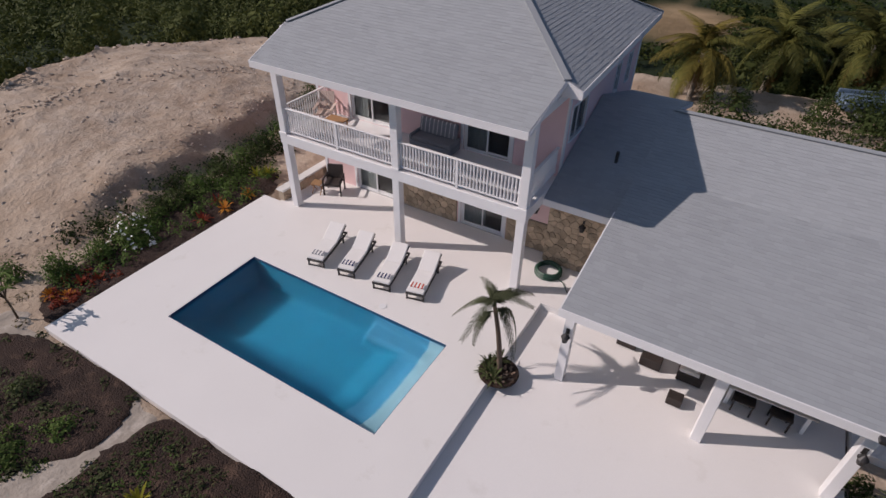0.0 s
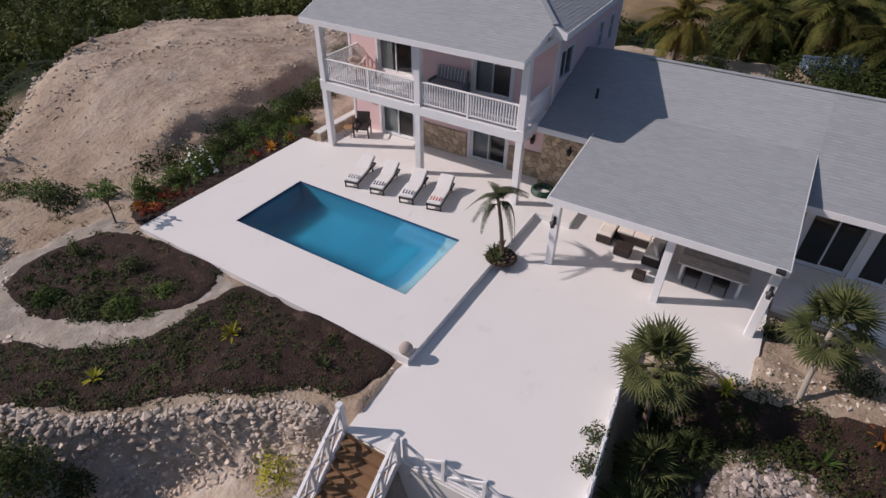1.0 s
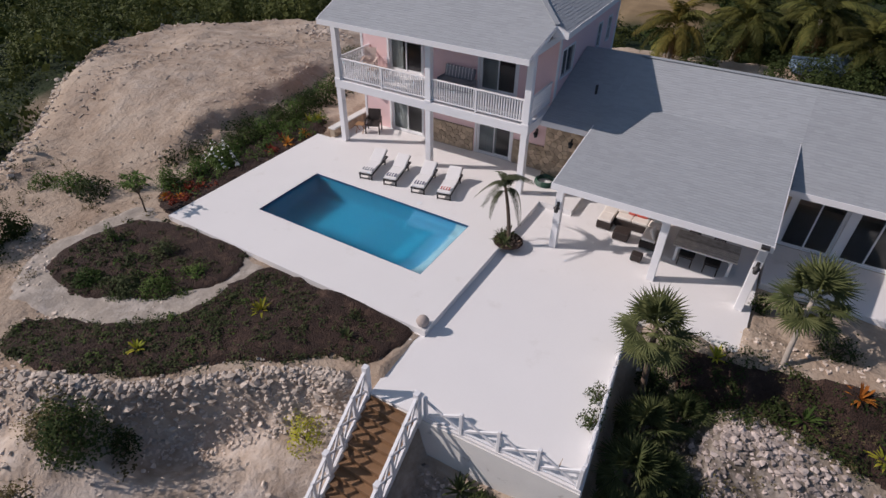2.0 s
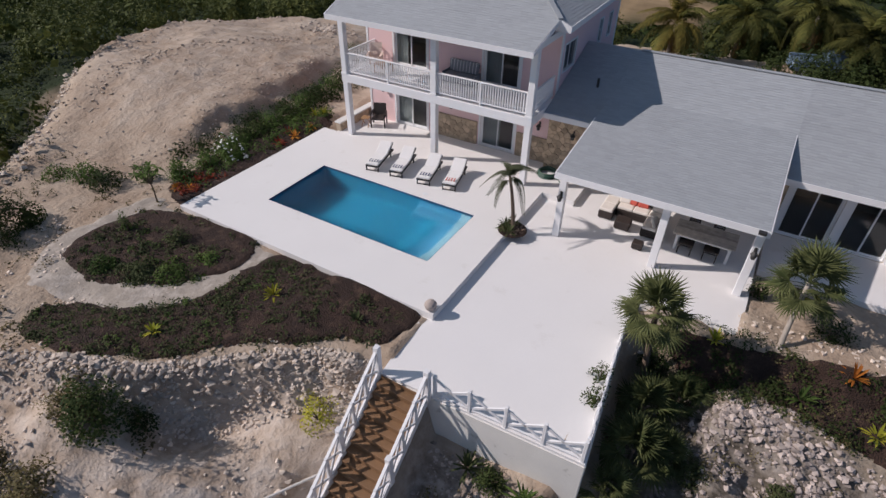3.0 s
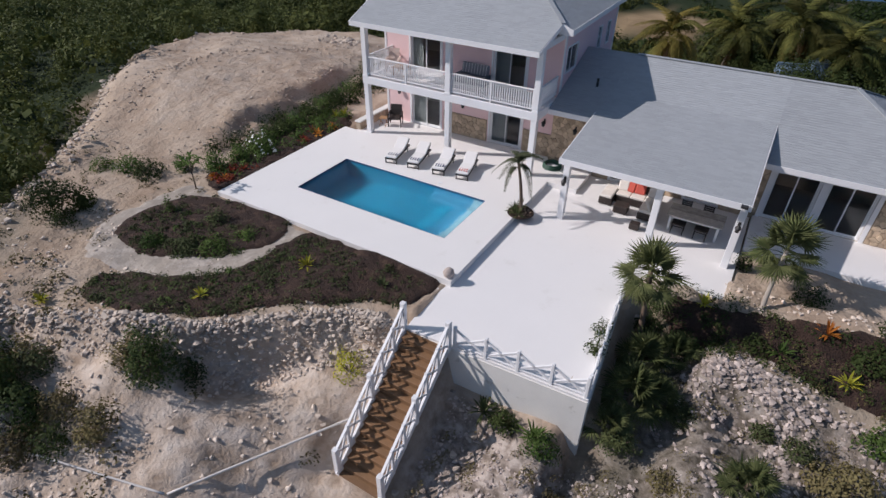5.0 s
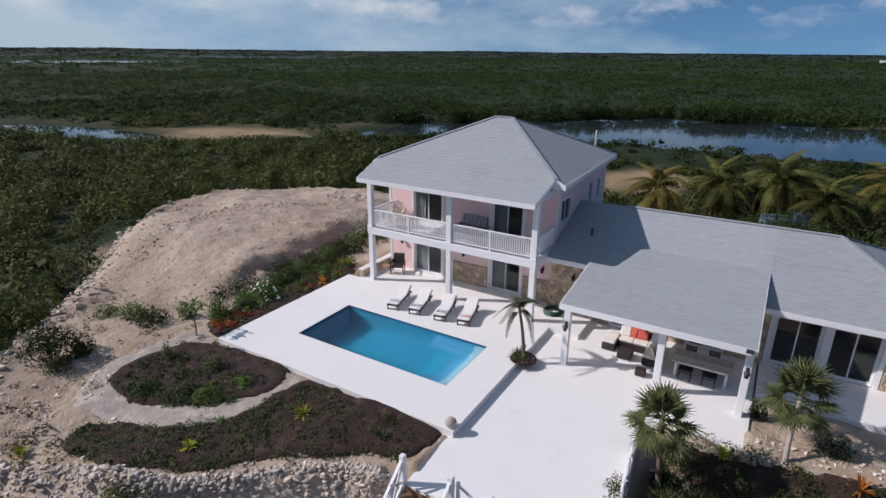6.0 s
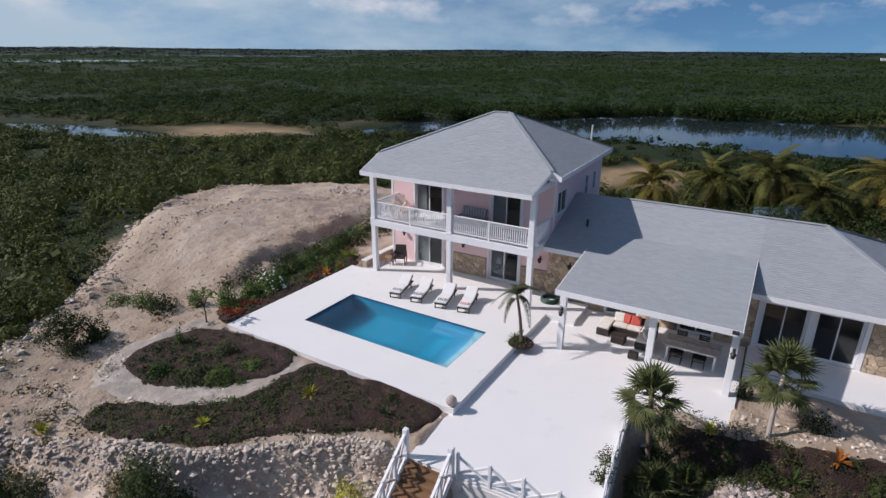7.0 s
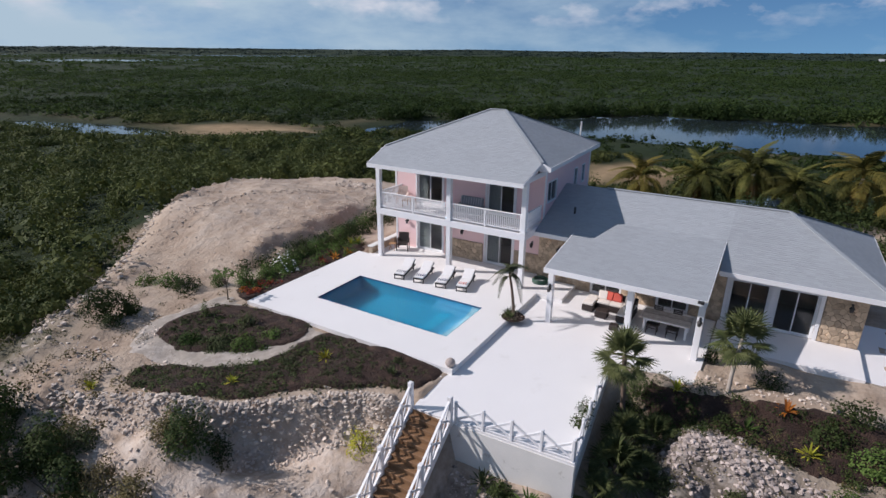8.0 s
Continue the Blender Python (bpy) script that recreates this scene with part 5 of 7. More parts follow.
Z0 = TZ
seat_block("sofa", "dark wicker corner sofa with cream cushions", "sofa", 4.85, 6.78, 3.45, 4.2, Z0, back="y")
seat_block("sofa", "dark wicker sofa section with cream cushions", "sofa", 6.1, 6.78, 2.5, 3.43, Z0, back="x")
seat_block("sofa", "dark wicker chaise section with a cream cushion", "sofa", 4.25, 4.83, 2.95, 4.2, Z0)
seat_block("coffee_table", "square dark wicker coffee table", "table", 5.05, 5.65, 2.5, 3.05, Z0, 0.38, cushion=None)
seat_block("ottoman", "low dark wicker ottoman", "ottoman", 6.05, 6.45, 1.5, 1.85, Z0, 0.30, cushion=None)
for x, y, rz, c, lab in ((5.05, 3.95, 5, M_CUSHION, "cream throw pillow on the sofa"), (5.35, 3.98, -8, M_RED, "coral red throw pillow on the sofa"), (5.8, 3.98, 4, M_RED, "coral red throw pillow on the sofa"), (6.4, 3.95, -5, M_CUSHION, "cream throw pillow on the sofa"), (6.5, 2.8, 80, M_CUSHION, "cream throw pillow on the sofa")):
    pillow(x, y, Z0 + 0.69, rz, c, lab)


def dining_table(x0, x1, y0, y1, z):
    t = thing("dining_table", "long weathered plank dining table with white legs", "table", m=pose(x0, y0, z))
    w, d, n = x1 - x0, y1 - y0, 8
    for i in range(n):
        part("plank", Geo().box(0, w, i * d / n + 0.004, (i + 1) * d / n - 0.004, 0.72, 0.76, 0.006), M_GREYWOOD, t)
    part("apron", Geo().box(0.12, w - 0.12, 0.1, 0.14, 0.62, 0.72).box(0.12, w - 0.12, d - 0.14, d - 0.1, 0.62, 0.72), M_WHITE, t)
    for a in (0.12, w - 0.22):
        for b in (0.1, d - 0.2):
            part("leg", Geo().box(a, a + 0.10, b, b + 0.10, 0, 0.72, 0.012), M_WHITE, t)


def dining_chair(x, y, rz):
    t = thing("dining_chair", "dark brown slatted dining chair", "chair", "chairs round the table", m=pose(x, y, TZ, 0, 0, rz))
    part("seat", Geo().box(-0.22, 0.22, -0.22, 0.22, 0.42, 0.46, 0.01), M_WICKER, t)
    for a in (-0.21, 0.17):
        part("leg", Geo().box(a, a + 0.04, -0.22, -0.18, 0, 0.42), M_WICKER, t)
        part("leg", Geo().box(a, a + 0.04, 0.18, 0.22, 0, 0.90), M_WICKER, t)
    for k in range(4):
        part("slat", Geo().box(-0.17, 0.17, 0.19, 0.21, 0.55 + 0.09 * k, 0.61 + 0.09 * k), M_WICKER, t)
    part("stretcher", Geo().box(-0.21, 0.21, -0.21, -0.19, 0.12, 0.15), M_WICKER, t)


def dining_stool(x, y, rz):
    t = thing("dining_stool", "dark brown backless stool pushed under the table", "stool", "stools at the table", m=pose(x, y, TZ, 0, 0, rz))
    part("seat", Geo().box(-0.27, 0.27, -0.22, 0.22, 0.42, 0.47, 0.012), M_WICKER, t)
    for a in (-0.25, 0.21):
        for b in (-0.2, 0.16):
            part("leg", Geo().box(a, a + 0.04, b, b + 0.04, 0, 0.42), M_WICKER, t)
    part("stretcher", Geo().box(-0.21, 0.21, -0.19, -0.165, 0.12, 0.15), M_WICKER, t)


dining_table(7.3, 9.5, 2.3, 3.45, TZ)
for x in (7.85, 8.75):
    dining_stool(x, 2.42, 180)
    dining_chair(x, 3.5, 0)


def porch_chair(x, y, z, rz):
    t = thing("porch_armchair", "dark brown woven armchair under the balcony", "chair", m=pose(x, y, z, 0, 0, rz) @ Matrix.Scale(1.15, 4))
    part("seat", Geo().box(-0.29, 0.29, -0.30, 0.26, 0.36, 0.46, 0.03), M_WICKER, t)
    part("back", Geo().box(-0.29, 0.29, -0.03, 0.03, 0.0, 0.52, 0.025, pose(0, 0.26, 0.44, -14)), M_WICKER, t)
    for a in (-0.34, 0.28):
        part("arm", Geo().box(a, a + 0.06, -0.30, 0.30, 0.60, 0.65, 0.012), M_WICKER, t)
        part("leg", Geo().box(a, a + 0.05, -0.30, -0.25, 0, 0.60), M_WICKER, t)
        part("leg", Geo().box(a, a + 0.05, 0.24, 0.29, 0, 0.60), M_WICKER, t)


porch_chair(-8.45, 4.95, 0.0, 25)
t = thing("side_table", "small folding wooden side table beside the woven armchair", "table", m=pose(-9.0, 4.55, 0.0, 0, 0, 15))
for k in range(5):
    part("slat", Geo().box(-0.22, 0.22, -0.22 + 0.09 * k, -0.15 + 0.09 * k, 0.46, 0.48), M_WOOD, t)
for x in (-0.19, 0.17):
    part("leg", Geo().beam((x, -0.2, 0.0), (x, 0.2, 0.46), 0.025, 0.035), M_WOOD, t)
    part("leg", Geo().beam((x + 0.026, 0.2, 0.0), (x + 0.026, -0.2, 0.46), 0.025, 0.035), M_WOOD, t)


def striped_sofa(x, y, z):
    t = thing("striped_sofa", "low grey outdoor sofa with pale striped cushions on the balcony", "sofa", m=pose(x, y, z))
    part("frame", Geo().box(-0.85, 0.85, -0.35, 0.35, 0.05, 0.30, 0.02).box(-0.85, -0.77, -0.35, 0.35, 0.3, 0.5, 0.02).box(0.77, 0.85, -0.35, 0.35, 0.3, 0.5, 0.02), M_GREYCLOTH, t)
    part("seat_cushion", Geo().box(-0.76, 0.76, -0.33, 0.22, 0.30, 0.43, 0.03), M_GREYCLOTH, t)
    b = part("back_cushion", Geo().box(-0.76, 0.76, 0.0, 0.14, 0.0, 0.55, 0.04, pose(0, 0.18, 0.42, -12)), M_GREYCLOTH, t)
    for k in range(9):
        xx = -0.72 + 0.165 * k
        part("stripe", Geo().box(xx, xx + 0.07, -0.006, 0.146, 0.02, 0.556, 0.03, pose(0, 0.18, 0.42, -12)), M_CUSHW, b)


striped_sofa(-3.75, 5.3, FL)


def slat_lounge(x, y, z, rz):
    t = thing("slatted_armchair", "pale cream slatted armchair on the balcony", "chair", m=pose(x, y, z, 0, 0, rz))
    for k in range(6):
        part("slat", Geo().box(-0.30 + 0.1 * k, -0.21 + 0.1 * k, -0.35, 0.25, 0.36, 0.385), M_PEACH, t)
        part("back_slat", Geo().box(-0.30 + 0.1 * k, -0.21 + 0.1 * k, 0, 0.025, 0, 0.7, 0, pose(0, 0.25, 0.36, -18)), M_PEACH, t)
    for a in (-0.36, 0.31):
        part("leg", Geo().box(a, a + 0.05, -0.35, -0.29, 0, 0.58), M_PEACH, t)
        part("leg", Geo().box(a, a + 0.05, 0.24, 0.30, 0, 0.58), M_PEACH, t)
        part("arm", Geo().box(a - 0.03, a + 0.08, -0.38, 0.36, 0.58, 0.61, 0.005), M_PEACH, t)


slat_lounge(-8.5, 5.0, FL, 25)
t = thing("balcony_table", "low wooden table with a pale top on the balcony", "table", m=pose(-7.6, 4.5, FL))
part("tabletop", Geo().box(-0.4, 0.4, -0.35, 0.35, 0.42, 0.46, 0.01), M_WOOD, t)
for a in (-0.36, 0.31):
    for b in (-0.31, 0.26):
        part("leg", Geo().box(a, a + 0.05, b, b + 0.05, 0, 0.42), M_WOOD, t)

# coiled hose, planter ring, stone ball
g = Geo()
for k in range(4):
    r = 0.44 - 0.045 * (k % 2)
    g.tube([(r * math.cos(i * 0.3142), r * math.sin(i * 0.3142), 0.045 + 0.05 * k + 0.01 * math.sin(i * 1.3)) for i in range(21)], 0.045, 6)
solid("hose_coil", g, M_HOSE, "dark green garden hose coiled on the paving", "hose", m=pose(1.25, 4.75, 0.0))
solid("hose_tail", Geo().tube([(1.6, 4.6, 0.03), (1.9, 4.5, 0.02), (2.2, 4.1, 0.02)], 0.018, 6), M_HOSE, "loose end of a green garden hose", "hose")
g = Geo()
for i in range(11):
    th = math.pi * i / 10
    g.v += [(0.21 * math.sin(th) * math.cos(2 * math.pi * k / 14) * (1 + 0.03 * math.sin(5 * k + i)), 0.21 * math.sin(th) * math.sin(2 * math.pi * k / 14) * (1 + 0.03 * math.cos(3 * k)), 0.19 - 0.2 * math.cos(th)) for k in range(14)]
g.f = [(i * 14 + k, i * 14 + (k + 1) % 14, i * 14 + 14 + (k + 1) % 14, i * 14 + 14 + k) for i in range(10) for k in range(14)]
solid("stone_ball", g, M_ROCKD, "weathered round stone ball on the deck corner", "ornament", m=pose(1.45, -5.65, 0.0), smooth=True)
low_wall = thing("garden_wall", "low pale fieldstone garden wall by the house", "wall")
part("core", Geo().box(-10.0, -9.72, 3.3, 8.5, -0.3, 0.42), M_STONE_BACK, low_wall)
part("coping", Geo().box(-10.06, -9.66, 3.25, 8.55, 0.42, 0.5, 0.015), M_CONCRETE, low_wall)
stones(low_wall, (-9.72, 0, 0), (0, 1, 0), (1, 0, 0), 3.3, 5.7, -0.02, 0.42, 0.36)


# ---------------------------------------------------------------- plants
def frond_mesh(name, mat, length, droop, leaflets, leaf_len, width=0.035, seed=0, lift=0.55):
    """A pinnate palm frond along +x, arching up and then down."""
    r = np.random.default_rng(seed)
    g, axis = Geo(), []
    for i in range(13):
        s = i / 12
        axis.append(Vector((length * s * (1 - 0.22 * droop * s), 0, length * (lift * s - droop * s * s))))
    g.tube(axis, [0.022 * (1 - 0.85 * i / 12) + 0.003 for i in range(13)], 5)
    for i in range(leaflets):
        s = 0.14 + 0.86 * i / (leaflets - 1)
        k = min(int(s * 12), 11)
        p = axis[k].lerp(axis[k + 1], s * 12 - k)
        d = (axis[k + 1] - axis[k]).normalized()
        ll = leaf_len * (math.sin(math.pi * (0.12 + 0.80 * s)) ** 0.7) * r.uniform(0.85, 1.1)
        for side in (-1, 1):
            out = (Vector((0, side, 0)) * 0.85 + d * 0.55 + Vector((0, 0, r.uniform(-0.55, -0.1)))).normalized()
            a, b = p, p + out * ll * 0.55 + Vector((0, 0, 0.02))
            c = p + out * ll + Vector((0, 0, -ll * 0.35))
            w = d * width
            g.add([a - w * 0.5, a + w * 0.5, b + w, b - w * 0.6, c], [(0, 1, 2, 3), (3, 2, 4)])
    return g.mesh(name, mat)


def fan_mesh(name, mat, stalk, radius, blades=18, seed=0):
    """A fan palm leaf along +x: a stalk, then a fan of pointed blades."""
    r = np.random.default_rng(seed)
    g = Geo()
    g.tube([(0, 0, 0), (stalk * 0.5, 0, stalk * 0.10), (stalk, 0, stalk * 0.08)], [0.016, 0.011, 0.008], 4)
    o = Vector((stalk, 0, stalk * 0.08))
    for i in range(blades):
        a = radians(-118 + 236 * i / (blades - 1) + r.uniform(-2, 2))
        ll = radius * (0.72 + 0.28 * math.cos(a * 0.6)) * r.uniform(0.9, 1.08)
        d = Vector((math.cos(a), math.sin(a), 0.10 * math.cos(a)))
        n = Vector((-math.sin(a), math.cos(a), 0))
        fold = Vector((0, 0, 0.02))
        m = o + d * ll * 0.5
        e = o + d * ll + Vector((0, 0, -ll * r.uniform(0.05, 0.30)))
        w = radius * 0.046
        g.add([o, m + n * w, m - n * w, m + fold, e], [(0, 2, 3), (0, 3, 1), (3, 2, 4), (1, 3, 4)])
    return g.mesh(name, mat)


def trunk_geo(base, top, r0, r1, bend=(0, 0)):
    pts, rad = [], []
    for i in range(15):
        s = i / 14
        p = Vector(base).lerp(Vector(top), s) + Vector((bend[0], bend[1], 0)) * math.sin(math.pi * s)
        pts.append(p)
        rad.append((r0 + (r1 - r0) * s) * (1.0 + (0.05 if i % 2 else -0.03)) * (1.25 if i == 0 else 1))
    return Geo().tube(pts, rad, 9)


def palm(name, label, x, y, z, high, lean, r0, r1, fronds, count, steep, scale, seed, bend=(0, 0), group="", bark=None, dead=None):
    """A palm: trunk and a crown of single fronds sharing a few meshes."""
    r = np.random.default_rng(seed)
    t = thing(name, label, "palm", group, m=pose(x, y, z))
    top = (lean[0], lean[1], high)
    part("trunk", trunk_geo((0, 0, -0.15), top, r0, r1, bend), bark or M_TRUNK, t, smooth=True)
    for i in range(count):
        s = i / max(1, count - 1)
        pitch = steep[0] + (steep[1] - steep[0]) * s + r.uniform(-9, 9)
        m = Matrix.Translation(top) @ pose(0, 0, -0.25 * s * scale, 0, 0, i * 137.5 + r.uniform(-12, 12)) @ pose(0, 0, 0, r.uniform(-14, 14), -pitch, 0) @ Matrix.Scale(scale * r.uniform(0.85, 1.1), 4)
        piece("frond", fronds[i % len(fronds)], t, m)
    for i in range(0 if not dead else 4 if name == "fan_palm" else 9):
        m = Matrix.Translation(top) @ pose(0, 0, -0.35 * scale, 0, 0, i * 51 + r.uniform(-20, 20)) @ pose(0, 0, 0, r.uniform(-20, 20), r.uniform(25, 62), 0) @ Matrix.Scale(scale * r.uniform(0.6, 0.85), 4)
        piece("dry_frond", dead, t, m)
    return t


F_SMALL = [frond_mesh("frond", L_FEATHER, 1.25, 1.6 + 0.2 * k, 54, 0.27, 0.018, k, 0.95) for k in range(3)]
F_DEAD = frond_mesh("frond", L_DEAD, 2.8, 1.1, 26, 0.6, 0.045, 15, 0.3)
F_COCO = [frond_mesh("frond", L_COCO, 3.2, 0.85 + 0.18 * k, 38, 0.8, 0.05, 10 + k, 0.6) for k in range(3)]
F_COCOY = [frond_mesh("frond", L_COCOY, 3.2, 1.0 + 0.2 * k, 38, 0.8, 0.05, 16 + k, 0.6) for k in range(2)]
F_FAN = [fan_mesh("frond", L_FAN, 0.55, 0.66, 23, 20 + k) for k in range(3)]
F_FANY = [fan_mesh("frond", L_FANOLD, 0.6, 0.62, 20, 30)]

palm("feather_palm", "slender young feather palm growing by the pool steps", 1.80, -0.10, 0.0, 2.15, (-0.45, 0.25), 0.085, 0.055, F_SMALL, 9, (76, -4), 1.0, 3, (0.05, 0.02), bark=M_BARK)
palm("fan_palm", "bushy fan palm with dense grey-green leaves beside the terrace wall", 8.10, -3.45, -1.2, 2.65, (-0.22, 0.0), 0.10, 0.085, F_FAN, 24, (86, -50), 1.05, 5, bark=M_BARK, dead=F_FANY[0])
palm("fan_palm", "leaning fan palm with a pale bare trunk", 11.5, -1.22, -0.30, 1.85, (0.12, 1.4), 0.085, 0.07, F_FAN, 22, (86, -52), 1.2, 6, (-0.05, -0.15), dead=F_FANY[0])
for k, (x, y, h, s) in enumerate(((8.45, -4.75, 0.75, 1.0), (8.55, -6.4, 0.6, 1.05), (9.3, -3.6, 0.55, 0.85), (9.3, -5.7, 0.45, 0.8), (8.3, -7.7, 0.4, 0.8), (12.2, -7.6, 0.35, 0.8))):
    palm("thatch_palm", "low dark fan palm on the shaded bank by the terrace wall", x, y, zat(x, y), h, (0.05, 0.03), 0.07, 0.06, F_FAN, 15, (84, -22), s, 60 + k, group="low fan palms", bark=M_BARK)
for k, (x, y, h, s) in enumerate(((2.0, 24.5, 2.6, 1.0), (5.4, 30.6, 3.4, 1.05), (10.5, 29.3, 3.2, 1.05), (13.2, 27.5, 2.4, 0.95), (17.2, 31.5, 4.4, 1.2), (20.5, 24.0, 3.1, 1.0), (11.2, 30.5, 3.0, 0.95), (8.2, 33.0, 2.9, 0.9), (24.0, 29.0, 4.0, 1.05))):
    palm("coconut_palm", "coconut palm with yellowing and dry hanging fronds behind the house", x, y, zat(x, y), h, (0.5 * math.sin(k * 2.1), 0.4 * math.cos(k)), 0.17, 0.12, F_COCOY + F_COCO[:1] if k in (0, 4, 5) else F_COCO, 22, (80, -34), s, 40 + k, group="coconut palms", dead=F_DEAD)


def rosette(name, label, x, y, mat, n=18, size=0.55, seed=0, up=(20, 75), z=None, width=0.045):
    """A rosette of long arching blades, one mesh for the leaves."""
    r = np.random.default_rng(seed)
    g = Geo()
    for i in range(n):
        a, e, ll = i * 2.39996 + r.uniform(-0.2, 0.2), radians(r.uniform(*up)), size * r.uniform(0.75, 1.15)
        d, n_ = Vector((math.cos(a), math.sin(a), 0)), Vector((-math.sin(a), math.cos(a), 0))
        pts = []
        for s in (0, 0.35, 0.7, 1.0):
            pts.append((d * (ll * s * math.cos(e)) + Vector((0, 0, ll * (math.sin(e) * s - 0.45 * math.cos(e) * s * s))), width * (1 - s) ** 0.5 * (0.6 + s)))
        vs = [p + n_ * w for p, w in pts[:3]] + [p - n_ * w for p, w in pts[:3]] + [pts[3][0]]
        g.add(vs, [(0, 1, 4, 3), (1, 2, 5, 4), (2, 6, 5)])
    t = thing(name, label, "plant", m=pose(x, y, (zat(x, y) + 0.06) if z is None else z))
    part("leaves", g, mat, t)
    part("stem", Geo().tube([(0, 0, -0.08), (0, 0, 0.07)], [0.05, 0.04], 6), M_TWIG, t)


def line_rocks(pts, wide):
    def place(r):
        s = r.uniform(0, len(pts) - 1.001)
        (ax, ay), (bx, by) = pts[int(s)], pts[int(s) + 1]
        f = s - int(s)
        return ax + (bx - ax) * f + r.normal(0, wide), ay + (by - ay) * f + r.normal(0, wide)
    return place


def leaf_cloud(r, n, rx, ry, rz, size, shell=0.55, flat=0.0):
    """n leaf quads spread through an uneven dome; vertices and faces as arrays."""
    u = r.normal(size=(n, 3))
    u /= np.linalg.norm(u, axis=1)[:, None]
    u[:, 2] = np.abs(u[:, 2]) * 1.1 - 0.12
    lob = 1 + 0.28 * np.sin(3 * np.arctan2(u[:, 1], u[:, 0]) + r.uniform(0, 6)) * np.cos(2.5 * u[:, 2] + r.uniform(0, 6))
    c = u * (r.uniform(shell, 1.0, (n, 1)) ** 0.6) * lob[:, None] * np.array([rx, ry, rz])
    face = u * (1 - 0.5 * flat) + 0.55 * r.normal(size=(n, 3)) + np.array([0, 0, 0.45 + 0.7 * flat])
    face /= np.linalg.norm(face, axis=1)[:, None]
    a = np.cross(face, r.normal(size=(n, 3)))
    a /= np.linalg.norm(a, axis=1)[:, None]
    b = np.cross(face, a)
    s = size * r.uniform(0.6, 1.4, (n, 1))
    quad = np.stack([c - a * s, c + b * s * 0.55, c + a * s, c - b * s * 0.55], 1)
    return quad.reshape(-1, 3)


def bush_cloud(r, leaves, w, h, size, flat=0.0, inner=36):
    """A bush of several swelling heads: broad dark inner foliage under small outer leaves."""
    heads = 4 + int(3 * r.uniform())
    az, el = r.uniform(0, 6.283, heads), r.uniform(0.05, 1.2, heads)
    at = np.stack([np.cos(az) * np.cos(el), np.sin(az) * np.cos(el), np.sin(el)], 1) * r.uniform(0.35, 0.62, (heads, 1))
    rad = r.uniform(0.45, 0.72, heads)
    out = []
    for n, near, sz in ((inner, 0.55, 0.13 * w), (leaves, 1.0, size)):
        k = r.integers(0, heads, n)
        u = r.normal(size=(n, 3))
        u /= np.linalg.norm(u, axis=1)[:, None]
        back = np.sum(u * at[k], axis=1) < -0.15
        u[back] *= -1
        dirs = u.copy()
        c = (at[k] + u * (rad[k] * near * r.uniform(0.80, 1.10, n))[:, None]) * np.array([w, w, h])
        c[:, 2] = np.maximum(c[:, 2], 0.02 * h)
        face = dirs * (1 - 0.6 * flat) + (0.25 if near < 1 else 0.38) * r.normal(size=(n, 3)) + np.array([0, 0, 0.15 + 0.8 * flat])
        face /= np.linalg.norm(face, axis=1)[:, None]
        a = np.cross(face, r.normal(size=(n, 3)))
        a /= np.linalg.norm(a, axis=1)[:, None] + 1e-9
        b = np.cross(face, a)
        s = sz * r.uniform(0.6, 1.4, (n, 1))
        out.append(np.stack([c - a * s, c + b * s * 0.6, c + a * s, c - b * s * 0.6], 1).reshape(-1, 3))
    return np.concatenate(out)


def cards_mesh(name, co, mat):
    n = len(co) // 4
    me = bpy.data.meshes.new(name)
    me.vertices.add(len(co))
    me.vertices.foreach_set("co", np.ascontiguousarray(co, np.float32).ravel())
    me.loops.add(n * 4)
    me.loops.foreach_set("vertex_index", np.arange(n * 4, dtype=np.int32))
    me.polygons.add(n)
    me.polygons.foreach_set("loop_start", np.arange(n, dtype=np.int32) * 4)
    me.update(calc_edges=True)
    me.materials.append(mat)
    return me


def shrub(label, x, y, w, h, mat, seed, leaves=420, size=0.055, flowers=0, z=None):
    r = np.random.default_rng(seed)
    t = thing("shrub", label, "shrub", m=pose(x, y, zat(x, y) if z is None else z))
    co = leaf_cloud(r, int(leaves * 1.6), w * 1.05, w * 0.95, h, size, 0.3) if w < 1.0 else bush_cloud(r, int(leaves * 2.0), w * 1.1, h, size, 0.0, 26)
    ob = new("crown", cards_mesh("crown", co + np.array([0, 0, h * 0.08]), mat))
    ob.parent = t
    g = Geo()
    for k in range(5):
        a = k * 1.3 + r.uniform(0, 1)
        g.tube([(0, 0, -0.1), (0.3 * w * math.cos(a), 0.3 * w * math.sin(a), h * 0.35), (0.6 * w * math.cos(a), 0.6 * w * math.sin(a), h * 0.7)], [0.025, 0.016, 0.006], 5)
    part("stem", g, M_TWIG, t)
    if flowers:
        f = leaf_cloud(r, flowers, w * 1.04, w * 0.98, h * 1.05, 0.07, 0.97) + np.array([0, 0, h * 0.10])
        fo = new("blossom", cards_mesh("blossom", f, M_FLOWER))
        fo.parent = t
        tagged(fo, "white flower heads")


